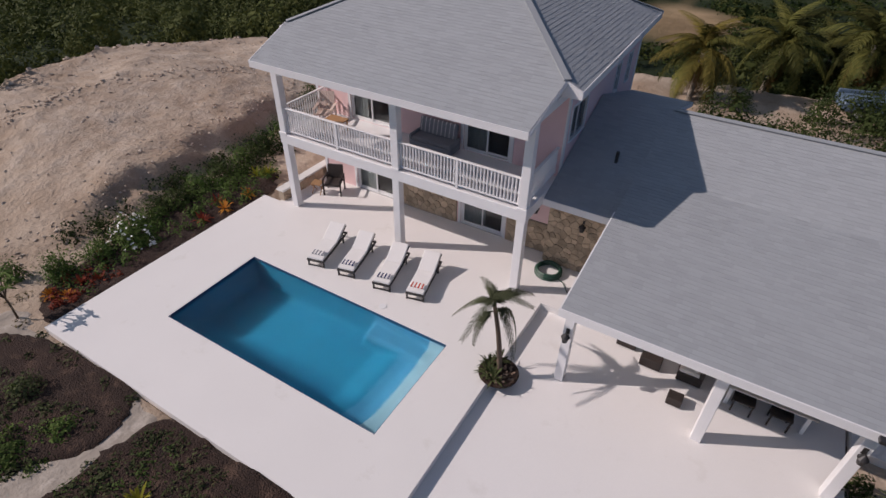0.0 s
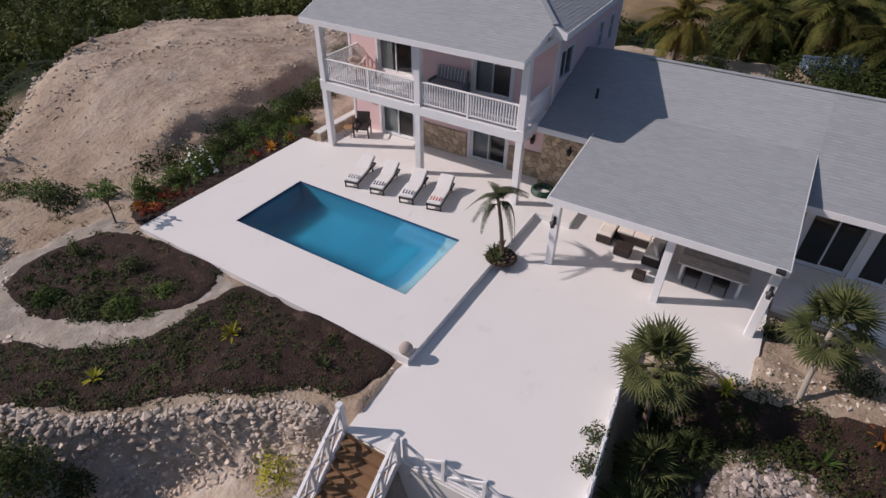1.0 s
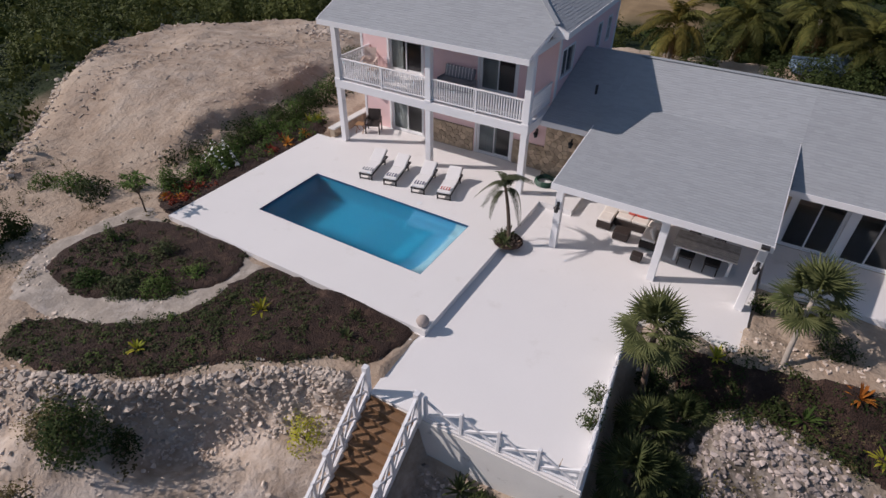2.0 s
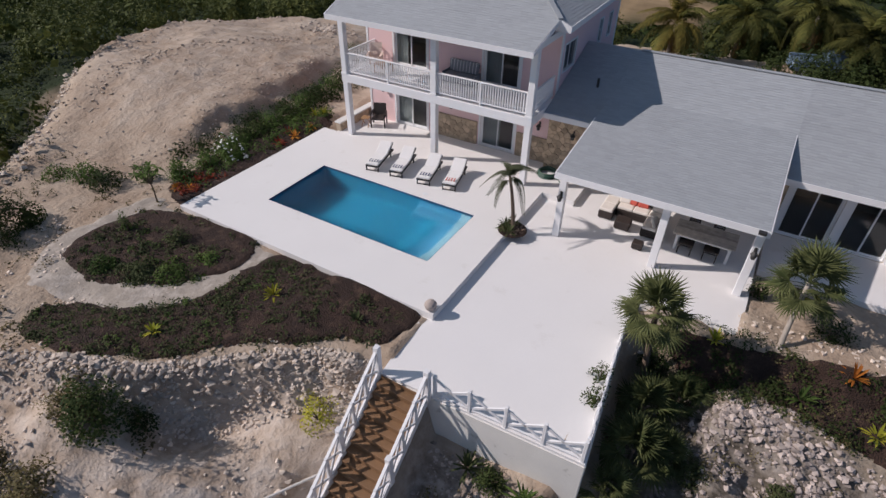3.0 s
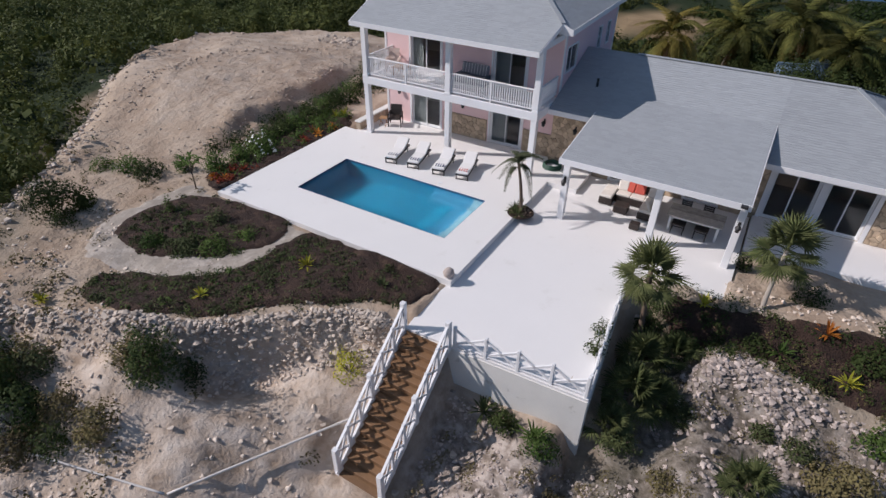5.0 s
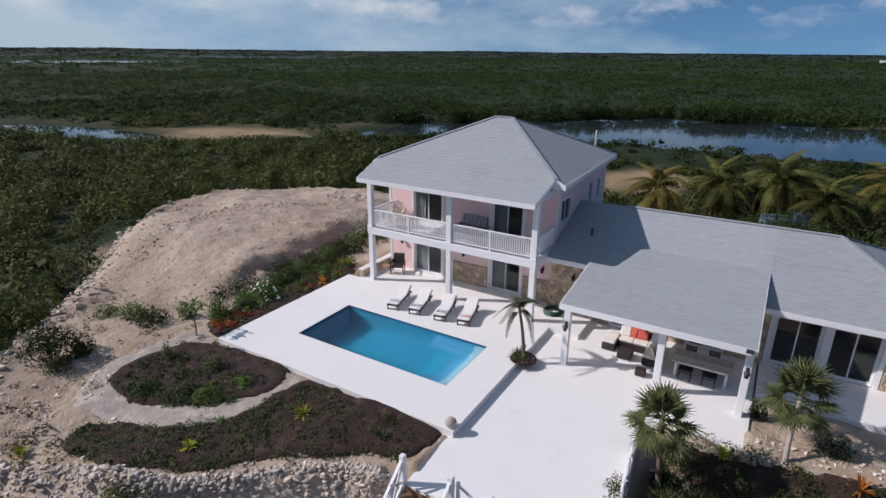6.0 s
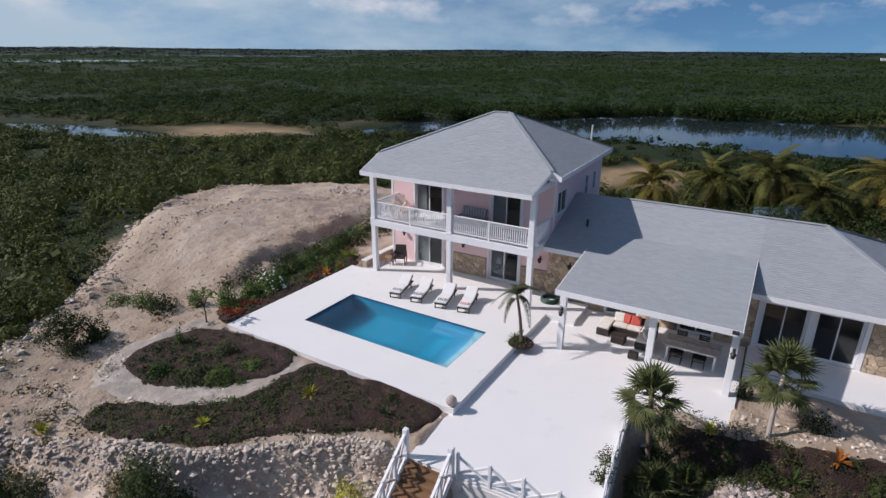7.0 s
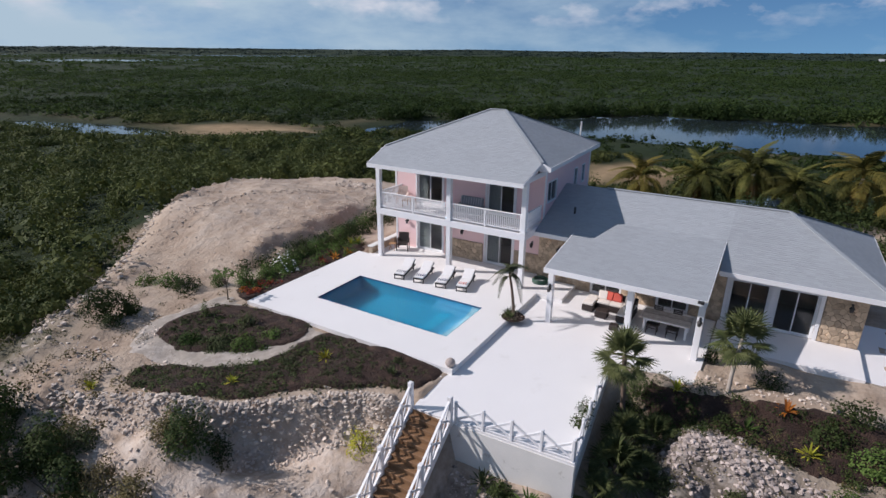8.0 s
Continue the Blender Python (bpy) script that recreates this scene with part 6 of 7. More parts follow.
def young_tree(x, y, high, spread_, seed):
    """A thin forked stem with a loose head of long leaves."""
    r = np.random.default_rng(seed)
    t = thing("young_tree", "young frangipani tree with a thin forked stem beside the deck", "tree", m=pose(x, y, zat(x, y)))
    g, tips = Geo(), []
    g.tube([(0, 0, -0.1), (0.02, 0.01, 0.35 * high), (0, 0, 0.6 * high)], [0.04, 0.03, 0.026], 7)
    for k in range(6):
        a = k * 1.05 + r.uniform(-0.3, 0.3)
        e = Vector((spread_ * 0.6 * math.cos(a), spread_ * 0.6 * math.sin(a), high * r.uniform(0.88, 1.05)))
        g.tube([(0, 0, 0.55 * high), e * 0.55 + Vector((0, 0, 0.36 * high)), e], [0.024, 0.018, 0.014], 6)
        tips.append(e)
    part("trunk", g, M_TWIG, t)
    c = Geo()
    for e in tips:
        for k in range(15):
            a, dip, ll = k * 2.4 + r.uniform(-0.3, 0.3), r.uniform(-0.5, 0.6), r.uniform(0.22, 0.36)
            d = Vector((math.cos(a) * math.cos(dip), math.sin(a) * math.cos(dip), math.sin(dip)))
            n_ = Vector((-math.sin(a), math.cos(a), 0)) * 0.05
            c.add([e, e + d * ll * 0.5 + n_, e + d * ll + Vector((0, 0, -0.05)), e + d * ll * 0.5 - n_], [(0, 3, 2, 1)])
    part("crown", c, L_SHRUB, t, "long green leaves")


young_tree(-12.1, -6.0, 1.55, 0.75, 401)
ROS = "spiky yellow-green plant in the mulch"
for i, (x, y, m, s, lab) in enumerate((
        (-3.55, -7.75, L_YELLOW, 0.55, ROS), (-5.7, -10.9, L_YELLOW, 0.45, ROS), (-0.4, -7.2, L_SEDGE, 0.45, "dull green spiky plant in the mulch"), (-10.4, -14.0, L_YELLOW, 0.5, "spiky yellow-green plant on the sand"),
        (9.72, -1.75, L_YELLOW, 0.55, ROS), (13.5, -1.4, L_ORANGE, 0.62, "spiky orange plant in the mulch"), (12.35, -2.5, L_SHRUB, 0.65, "spiky green plant on the bank"), (14.35, -2.65, L_YELLOW, 0.6, "spiky yellow-green plant on the bank"),
        (-11.7, -4.6, L_ORANGE, 0.42, "spiky orange plant by the deck"), (-11.5, -3.6, L_RED, 0.45, "spiky dark red plant by the deck"), (-11.9, -4.0, L_RED, 0.42, "spiky dark red plant by the deck"), (-12.2, -4.9, L_ORANGE, 0.42, "spiky orange plant by the deck"),
        (-11.6, 0.7, L_RED, 0.5, "spiky dark red plant by the deck"), (-11.5, 1.7, L_ORANGE, 0.5, "spiky orange plant by the deck"), (-11.6, 3.0, L_ORANGE, 0.5, "spiky orange plant by the deck"), (-12.1, 1.9, L_RED, 0.5, "spiky dark red plant by the deck"),
        (-12.0, 4.6, L_YELLOW, 0.75, "tall yellow-green plant by the deck"), (-12.4, 4.3, L_YELLOW, 0.6, "tall yellow-green plant by the deck"), (12.1, -7.4, L_SEDGE, 1.0, "rough green tuft on the bank"), (4.7, -8.85, L_SEDGE, 0.75, "spiky green plant below the terrace wall"),
        (5.6, -8.9, L_SEDGE, 0.7, "spiky green plant below the terrace wall"), (6.5, -9.0, L_SHRUB, 0.8, "spiky green plant below the terrace wall"))):
    rosette("spiky_plant", lab, x, y, m, 22, s, 100 + i)
solid("planter", Geo().lathe([(0.0, 0.0), (0.54, 0.0), (0.58, 0.02), (0.54, 0.07), (0.45, 0.05), (0.0, 0.07)], 24), M_MULCH, "round mulched planting hole at the palm's foot", "planter", m=pose(1.78, -0.12, -0.0))
for i in range(4):
    a = 2.0 + i * 0.9
    rosette("spiky_plant", "low grey-green tuft round the palm", 1.78 + 0.33 * math.cos(a), -0.12 + 0.33 * math.sin(a), L_SEDGE, 22, 0.5, 160 + i, z=0.06, width=0.03)

GREEN = "leafy green shrub in a loose row"
for i, (x, y, w, h, m, n, fl, lab) in enumerate((
        (-9.9, -9.8, 0.6, 0.5, L_SHRUB, 700, 0, "low rounded green shrub in the mulch"), (-8.5, -9.4, 0.75, 0.5, L_SEDGE, 800, 0, "low rounded green shrub in the mulch"), (-7.5, -8.7, 0.75, 0.42, L_SHRUB, 800, 0, "low spreading green shrub in the mulch"),
        (-8.9, -7.4, 0.55, 0.65, L_SEDGE, 500, 0, "low dark shrub in the mulch"), (-11.2, -8.0, 0.25, 0.9, L_SHRUB, 220, 0, "thin upright sapling in the mulch"), (-6.9, -7.6, 0.5, 0.4, L_SHRUB, 400, 0, "low rounded green shrub in the mulch"),
        (-12.6, -2.9, 0.6, 1.0, L_SHRUB, 500, 0, "leafy green shrub with white flowers"), (-12.5, -1.6, 0.8, 1.1, L_SHRUB, 700, 110, "leafy green shrub with white flowers"), (-13.0, -4.2, 0.6, 1.1, L_SHRUB, 500, 0, GREEN), 
        (-13.2, -0.4, 0.7, 0.9, L_SHRUB, 500, 0, GREEN), (-13.4, 0.9, 0.8, 0.9, L_BUSH, 500, 0, GREEN), (-13.6, 2.2, 0.8, 0.9, L_SHRUB, 500, 0, GREEN), (-13.7, 3.5, 0.8, 0.9, L_BUSH, 500, 0, GREEN), (-13.9, 4.9, 0.8, 0.9, L_SHRUB, 500, 0, GREEN),
        (-14.0, 6.3, 0.8, 1.0, L_BUSH, 500, 0, GREEN), (-14.3, 7.8, 0.9, 1.1, L_SHRUB, 500, 0, GREEN), (-14.7, 9.4, 0.9, 1.1, L_BUSH, 500, 0, GREEN), (-15.2, 11.0, 1.0, 1.2, L_BUSH, 500, 0, GREEN), (-16.0, 12.8, 1.1, 1.3, L_BUSH, 500, 0, GREEN),
        (-15.2, -6.3, 0.9, 0.8, L_BUSH, 600, 0, "low spreading green bush on the sand"), (-16.5, -6.4, 0.8, 0.7, L_SHRUB, 500, 0, "low spreading green bush on the sand"), (-17.8, -7.0, 0.7, 0.6, L_SHRUB, 500, 0, "low spreading green bush on the sand"), (-14.2, -5.0, 0.5, 0.8, L_SHRUB, 400, 0, "upright green shrub on the sand"), (-15.7, -10.3, 1.45, 1.6, L_BUSH, 1300, 0, "dense green bush on the sand"), (-14.3, -10.9, 0.6, 0.7, L_BUSH, 400, 0, "small green bush on the sand"),
        (-4.9, -13.65, 0.95, 1.6, L_BUSH, 1500, 0, "dense dark green bush on the rubble bank"), (0.1, -9.9, 0.7, 0.9, L_YELLOW, 420, 0, "thin yellow-green bush by the stair"), (-9.2, -15.6, 0.9, 0.8, L_DRY, 500, 0, "dry scrubby bush on the bank"), (-4.1, -12.9, 0.5, 1.0, L_BUSH, 500, 0, "dark green bush on the rubble bank"), (-5.7, -13.9, 0.7, 0.8, L_DRY, 600, 0, "yellowish scrub on the rubble bank"),
        (8.7, -7.9, 0.6, 0.6, L_SEDGE, 600, 0, "low rough bush on the bank"),
        (6.8, -9.2, 0.6, 0.7, L_SHRUB, 600, 0, "scrubby green bush below the wall"), (7.6, -10.2, 0.7, 0.6, L_DRY, 600, 0, "dry scrubby bush below the wall"), (10.6, 1.35, 0.35, 0.75, L_BUSH, 350, 0, "small dark shrub in a pot by the post"), (12.9, 0.3, 0.7, 0.8, L_BUSH, 500, 0, "dark shrub behind the leaning palm"),
        (14.9, -1.8, 0.8, 0.7, L_BUSH, 600, 0, "low dark shrub in the mulch"), (16.4, -2.3, 0.9, 0.8, L_SHRUB, 700, 0, "low bright green shrub in the mulch"), (15.7, -0.6, 0.9, 0.7, L_BUSH, 600, 0, "low dark shrub in the mulch"), (17.4, -4.4, 1.0, 0.9, L_SHRUB, 700, 0, "bright green shrub on the bank"), (15.6, -4.3, 0.8, 0.7, L_SHRUB, 800, 0, "bright green shrub on the bank"), (12.4, -5.4, 0.4, 0.4, L_SEDGE, 400, 0, "low grey-green scrub on the bank"),
        (-11.8, -17.0, 1.3, 1.7, L_BUSH, 1300, 0, "dense dark bush at the foot of the bank"), (-9.9, -17.4, 1.2, 1.6, L_BUSH, 1200, 0, "dense dark bush at the foot of the bank"), (-7.7, -17.0, 1.0, 1.4, L_BUSH, 1200, 0, "dense dark bush at the foot of the bank"), (-9.2, -16.4, 1.05, 1.4, L_BUSH, 1200, 0, "dense dark bush at the foot of the bank"), (8.4, -2.0, 0.7, 0.7, L_BUSH, 700, 0, "dark shrub under the fan palm"), (8.3, -2.8, 0.6, 0.6, L_BUSH, 600, 0, "dark shrub under the fan palm"), (-6.6, -15.9, 0.75, 0.8, L_DRY, 800, 0, "dry yellowish scrub on the bank"), (-6.0, -16.7, 0.7, 0.7, L_BUSH, 700, 0, "scrubby dark bush on the bank"), (-5.1, -16.0, 0.55, 0.5, L_DRY, 500, 0, "dry yellowish scrub on the bank"), (-8.4, -15.5, 0.7, 0.8, L_SEDGE, 700, 0, "low scrubby bush on the bank"), (-6.9, -17.4, 0.9, 0.8, L_DRY, 800, 0, "dry yellowish scrub on the bank"), (-10.2, -17.4, 1.4, 1.9, L_BUSH, 1200, 0, "dense dark bush at the foot of the bank"), (-12.6, -17.0, 1.4, 1.9, L_BUSH, 1200, 0, "dense dark bush at the foot of the bank"), (-14.6, -18.0, 1.5, 2.0, L_BUSH, 1200, 0, "dense dark bush at the foot of the bank"), (-8.9, -18.4, 1.4, 1.8, L_BUSH, 1200, 0, "dense dark bush at the foot of the bank"),
        (-5.2, -15.6, 0.8, 0.8, L_DRY, 500, 0, "dry yellowish scrub on the bank"), (5.4, -8.9, 0.5, 0.6, L_BUSH, 500, 0, "dark scrub under the terrace wall"), (9.3, -9.9, 0.6, 0.6, L_DRY, 500, 0, "dry bush on the stony bank"), (10.3, -8.4, 0.6, 0.5, L_DRY, 500, 0, "dry scrub on the stony bank"),
        (13.4, -5.6, 0.5, 0.5, L_SEDGE, 400, 0, "thin scrub on the stony bank"), (10.2, -5.9, 0.55, 0.6, L_SEDGE, 500, 0, "thin scrub on the stony bank"), (14.6, -6.2, 1.0, 0.9, L_DRY, 700, 0, "dry scrub on the stony bank"), (11.6, -2.6, 0.5, 0.6, L_BUSH, 400, 0, "dark shrub in the mulch"), (9.6, -3.0, 0.6, 0.7, L_BUSH, 450, 0, "dark shrub under the fan palm"),
        (7.22, -6.2, 0.4, 0.65, L_BUSH, 170, 0, "thin shrub growing against the terrace edge"), (7.12, -5.3, 0.35, 0.6, L_BUSH, 150, 0, "thin shrub growing against the terrace edge"))):
    deck = TZ if 7.1 < x < 7.3 else None
    shrub(lab, x, y, w, h, m, 300 + i, n, 0.042 if w < 0.8 else 0.052, fl, deck)


# ---------------------------------------------------------------- rocks, ground cover, woods
def rock_mesh(seed):
    r = np.random.default_rng(seed)
    bm = bmesh.new()
    for _ in range(11):
        p = r.normal(size=3)
        p = p / np.linalg.norm(p) * r.uniform(0.42, 0.6)
        bm.verts.new((p[0], p[1] * 0.85, p[2] * 0.7))
    bmesh.ops.convex_hull(bm, input=bm.verts)
    me = bpy.data.meshes.new("rock")
    bm.to_mesh(me)
    bm.free()
    me.materials.append(M_ROCK)
    return me


ROCKS = [rock_mesh(60 + k) for k in range(7)]


def rock_field(n, place, smin, smax, seed):
    r = np.random.default_rng(seed)
    out = []
    while len(out) < n:
        x, y = place(r)
        out.append((x, y, smin + (smax - smin) * r.uniform(0, 1) ** 1.9, r.uniform(0, 360), r.uniform(-25, 25)))
    xs, ys = np.array([o[0] for o in out]), np.array([o[1] for o in out])
    return [(o, z) for o, z in zip(out, height(xs, ys))]


def clumped(place, size=1.3, seed=25):
    """The same places, gathered into heaps with barer ground between."""
    def gather(r):
        while True:
            x, y = place(r)
            if r.uniform() < float(lumps(np.array([x]), np.array([y]), size, seed)[0]) ** 2.2 * 1.3:
                return x, y
    return gather


CREST = [(-11.6, -14.9), (-7.2, -13.2), (-5, -12.1), (-3, -10.5), (-0.6, -8.75), (0.9, -8.3)]


def on_crest(r, near=-0.15, far=1.15):
    s = r.uniform(0, 5)
    (ax, ay), (bx, by) = CREST[int(s)], CREST[min(int(s) + 1, 5)]
    f, off = s - int(s), r.uniform(near, far)
    dx, dy = bx - ax, by - ay
    q = math.hypot(dx, dy)
    return ax + dx * f + dy / q * off, ay + dy * f - dx / q * off


bank = thing("rubble_bank", "bank of broken pale limestone rubble edging the garden", "rubble", kind="structure")
for (x, y, s, rz, rx), z in rock_field(295, lambda r: on_crest(r, 0.0, 0.8), 0.13, 0.38, 71):
    piece("rock", ROCKS[int(rz) % 7], bank, pose(x, y, z + s * 0.12, rx, 0, rz) @ Matrix.Scale(s, 4))


def scatter_rocks(name, label, items, mat=None):
    """Many rocks in one mesh."""
    base = []
    for me in ROCKS:
        base.append((np.array([v.co for v in me.vertices]), [tuple(p.vertices) for p in me.polygons]))
    g = Geo()
    for (x, y, s, rz, rx), z in items:
        co, fs = base[int(rz) % 7]
        a = radians(rz)
        c, q = math.cos(a) * s, math.sin(a) * s
        vs = np.stack([co[:, 0] * c - co[:, 1] * q + x, co[:, 0] * q + co[:, 1] * c + y, co[:, 2] * s + z + 0.08 * s], 1)
        g.add(vs.tolist(), fs)
    solid(name, g, mat or M_ROCK, label, "rubble", "stuff")


scatter_rocks("crest_stones", "small broken stones along the rubble bank", rock_field(2600, on_crest, 0.05, 0.24, 72))
scatter_rocks("slope_stones", "loose pale stones over the sandy slope", rock_field(2300, clumped(lambda r: (r.uniform(-15, 1.0), r.uniform(-19, -9)), 0.9), 0.025, 0.22, 73))
scatter_rocks("bank_stones", "broken pale limestone on the bank below the wing", rock_field(2500, clumped(lambda r: (r.uniform(9.4, 19), -3.6 - abs(r.normal(0, 2.6)))), 0.025, 0.27, 74), M_ROCKD)
scatter_rocks("bank_stones", "broken limestone below the stair", rock_field(2600, clumped(lambda r: (r.uniform(3.4, 11), r.uniform(-16, -8.7))), 0.025, 0.22, 75), M_ROCKD)
scatter_rocks("boulders", "larger pale boulders below the stair", rock_field(26, lambda r: (r.uniform(3.2, 8), r.uniform(-12, -9)), 0.2, 0.5, 80))
scatter_rocks("boulders", "broken pale boulders heaped on the bank", rock_field(620, lambda r: (r.normal(11.3, 1.1), -3.9 + r.normal(0, 0.5)), 0.05, 0.30, 81), M_ROCKD)
scatter_rocks("planter_stones", "small pale stones round the palm's foot", [((1.82 + 0.42 * math.cos(k * 2.4) * (0.35 + 0.65 * (k % 5) / 4), -0.16 + 0.42 * math.sin(k * 2.4) * (0.35 + 0.65 * (k % 5) / 4), 0.08 + 0.02 * (k % 4), k * 37.0, 0), 0.07) for k in range(36)], M_STONEBROWN)
scatter_rocks("kerb_stones", "pale stones lining the terrace beds", rock_field(160, lambda r: (r.uniform(9.5, 18), -0.55 + r.normal(0, 0.35)), 0.06, 0.24, 76))
scatter_rocks("mound_stones", "scattered stones on the sand mound", rock_field(900, lambda r: (r.uniform(-31, -14.5), r.uniform(-9, 18)), 0.03, 0.2, 77))
scatter_rocks("mound_stones", "piled stones at the mound's far edge", rock_field(260, lambda r: (r.normal(-21.5, 1.0), r.normal(16.2, 0.7)), 0.1, 0.4, 78))
scatter_rocks("mound_clods", "crumbled clods of sand in a line over the mound", rock_field(420, line_rocks([(-22.2, -2.6), (-23.8, 1.0), (-23.5, 4.5), (-22.2, 7.8), (-21.3, 11.8), (-20.9, 16.5)], 0.35), 0.05, 0.26, 82), M_CLOD)
scatter_rocks("mound_clods", "crumbled clods of sand along the mound's foot", rock_field(500, line_rocks([(-15.5, -6.0), (-15.6, -1.0), (-16.3, 4.0), (-17.2, 9.0), (-18.6, 15.0)], 0.5), 0.04, 0.2, 83), M_CLOD)
scatter_rocks("mound_edge_stones", "rough pale stones along the mound's rim", rock_field(230, line_rocks([(-20.5, -8.5), (-22.6, -5.5), (-26.5, -0.5), (-28.6, 4.6), (-29.5, 12.7), (-27.0, 17.0)], 0.9), 0.08, 0.42, 84), M_CLOD)
scatter_rocks("mound_edge_stones", "rough stones along the mound's edge", rock_field(420, lambda r: (lambda f: (-30.5 + 12 * f + r.normal(0, 0.5), 3 - 13.5 * f + r.normal(0, 0.5)))(r.uniform(0, 1.2)), 0.08, 0.4, 79))


def cloud_field(name, label, mat, spots, leaves, size, seed, category="scrub", flat=0.0, inner=0):
    """Bushes as leaf cards, all in one mesh. spots: x, y, radius, height."""
    r = np.random.default_rng(seed)
    xs, ys = np.array([s[0] for s in spots]), np.array([s[1] for s in spots])
    zs = height(xs, ys)
    if inner:
        out = [bush_cloud(r, leaves, w, h, size, flat, inner) + np.array([x, y, z]) for (x, y, w, h), z in zip(spots, zs)]
    else:
        out = [leaf_cloud(r, leaves, w, w, h, size, flat=flat) + np.array([x, y, z]) for (x, y, w, h), z in zip(spots, zs)]
    ob = new(name, cards_mesh(name, np.concatenate(out), mat))
    return tagged(ob, label, category, kind="stuff")


R = np.random.default_rng(90)


def bed_spots(n, x0, x1, y0, y1, test, w, h):
    out = []
    while len(out) < n:
        x, y = R.uniform(x0, x1), R.uniform(y0, y1)
        if test(x, y):
            out.append((x, y, R.uniform(0.6, 1.3) * w, R.uniform(0.6, 1.3) * h))
    return out



def inside(poly, x, y):
    odd = False
    for (ax, ay), (bx, by) in zip(poly, poly[1:] + poly[:1]):
        if (ay > y) != (by > y) and x < (bx - ax) * (y - ay) / (by - ay) + ax:
            odd = not odd
    return odd


cloud_field("ground_cover", "low dull green ground cover plants in the mulch", L_SEDGE, bed_spots(520, -10, 0.9, -13.3, -6.1, lambda x, y: inside(LONG, x, y) and (x < -4 or R.uniform() < 0.5), 0.27, 0.22), 52, 0.04, 91, "plants")
cloud_field("ground_cover", "tufts of brighter green ground cover in the mulch", L_SHRUB, bed_spots(95, -10, -3.5, -13.3, -6.1, lambda x, y: inside(LONG, x, y), 0.22, 0.22), 46, 0.04, 115, "plants")
cloud_field("ground_cover", "tufts of brighter green ground cover in the oval bed", L_SHRUB, bed_spots(50, -11.5, -6, -10.2, -7, lambda x, y: inside(OVAL, x, y) and y < -7.6, 0.26, 0.24), 50, 0.04, 116, "plants")
cloud_field("ground_cover", "tiny pale-leaved plants dotted over the mulch", L_DRY, bed_spots(300, -8, 0.9, -12.3, -6.1, lambda x, y: inside(LONG, x, y), 0.12, 0.14), 22, 0.03, 105, "plants")
cloud_field("ground_cover", "low dull green ground cover plants in the mulch", L_SEDGE, bed_spots(170, -12, -6, -10.3, -6, lambda x, y: inside(OVAL, x, y) and (y < -7.3 or R.uniform() < 0.2), 0.27, 0.22), 56, 0.05, 92, "plants")
cloud_field("ground_cover", "low green plants in the bank's mulch", L_BUSH, bed_spots(170, 8.2, 17.5, -3.4, -1.2, lambda x, y: True, 0.27, 0.3), 50, 0.04, 93, "plants")
cloud_field("ground_cover", "low brownish plants in the bank's mulch", L_DRY, bed_spots(60, 9.2, 17.5, -3.4, -1.2, lambda x, y: True, 0.22, 0.25), 40, 0.035, 109, "plants")
cloud_field("ground_cover", "low red and green plants along the deck", L_RED, bed_spots(26, -12.8, -11.1, -5.2, -2.8, lambda x, y: True, 0.26, 0.3), 60, 0.05, 94, "plants")
cloud_field("ground_cover", "leafy green plants filling the bed along the deck", L_SHRUB, bed_spots(120, -13.6, -11.2, -4.5, 5.0, lambda x, y: R.uniform() < (0.35 if x > -12 else 1), 0.36, 0.5), 80, 0.05, 106, "plants")
cloud_field("ground_cover", "dark green plants at the foot of the sand mound", L_BUSH, bed_spots(120, -15.0, -13.0, -3, 13, lambda x, y: True, 0.48, 0.65), 90, 0.06, 107, "plants")
cloud_field("dry_weeds", "thin grey-green weeds scattered on the sand", L_SEDGE, bed_spots(95, -21, -10.5, -15.5, -5.5, lambda x, y: not inside(OVAL, x, y) and not inside(LONG, x, y) and (x + 1.1 * y < -24.5), 0.3, 0.22), 34, 0.04, 110)
cloud_field("dry_weeds", "dry tan weeds scattered on the sand", L_DRY, bed_spots(75, -22, -11.5, -15.5, -5, lambda x, y: not inside(OVAL, x, y) and not inside(LONG, x, y), 0.28, 0.2), 30, 0.04, 111)
cloud_field("dry_scrub", "dry grey-green scrub on the slope", L_DRY, bed_spots(70, -14, 10, -20, -12.5, lambda x, y: not 0.6 < x < 3.4, 0.4, 0.35), 60, 0.06, 95)


cloud_field("dry_weeds", "grey-brown dry weeds on the stony bank", L_DRY, bed_spots(150, 8.5, 18, -12, -4.6, lambda x, y: True, 0.3, 0.25), 40, 0.035, 113)
cloud_field("dry_weeds", "grey-brown dry weeds below the terrace wall", L_DRY, bed_spots(60, 3.6, 9, -13, -8.9, lambda x, y: True, 0.28, 0.3), 40, 0.035, 114)


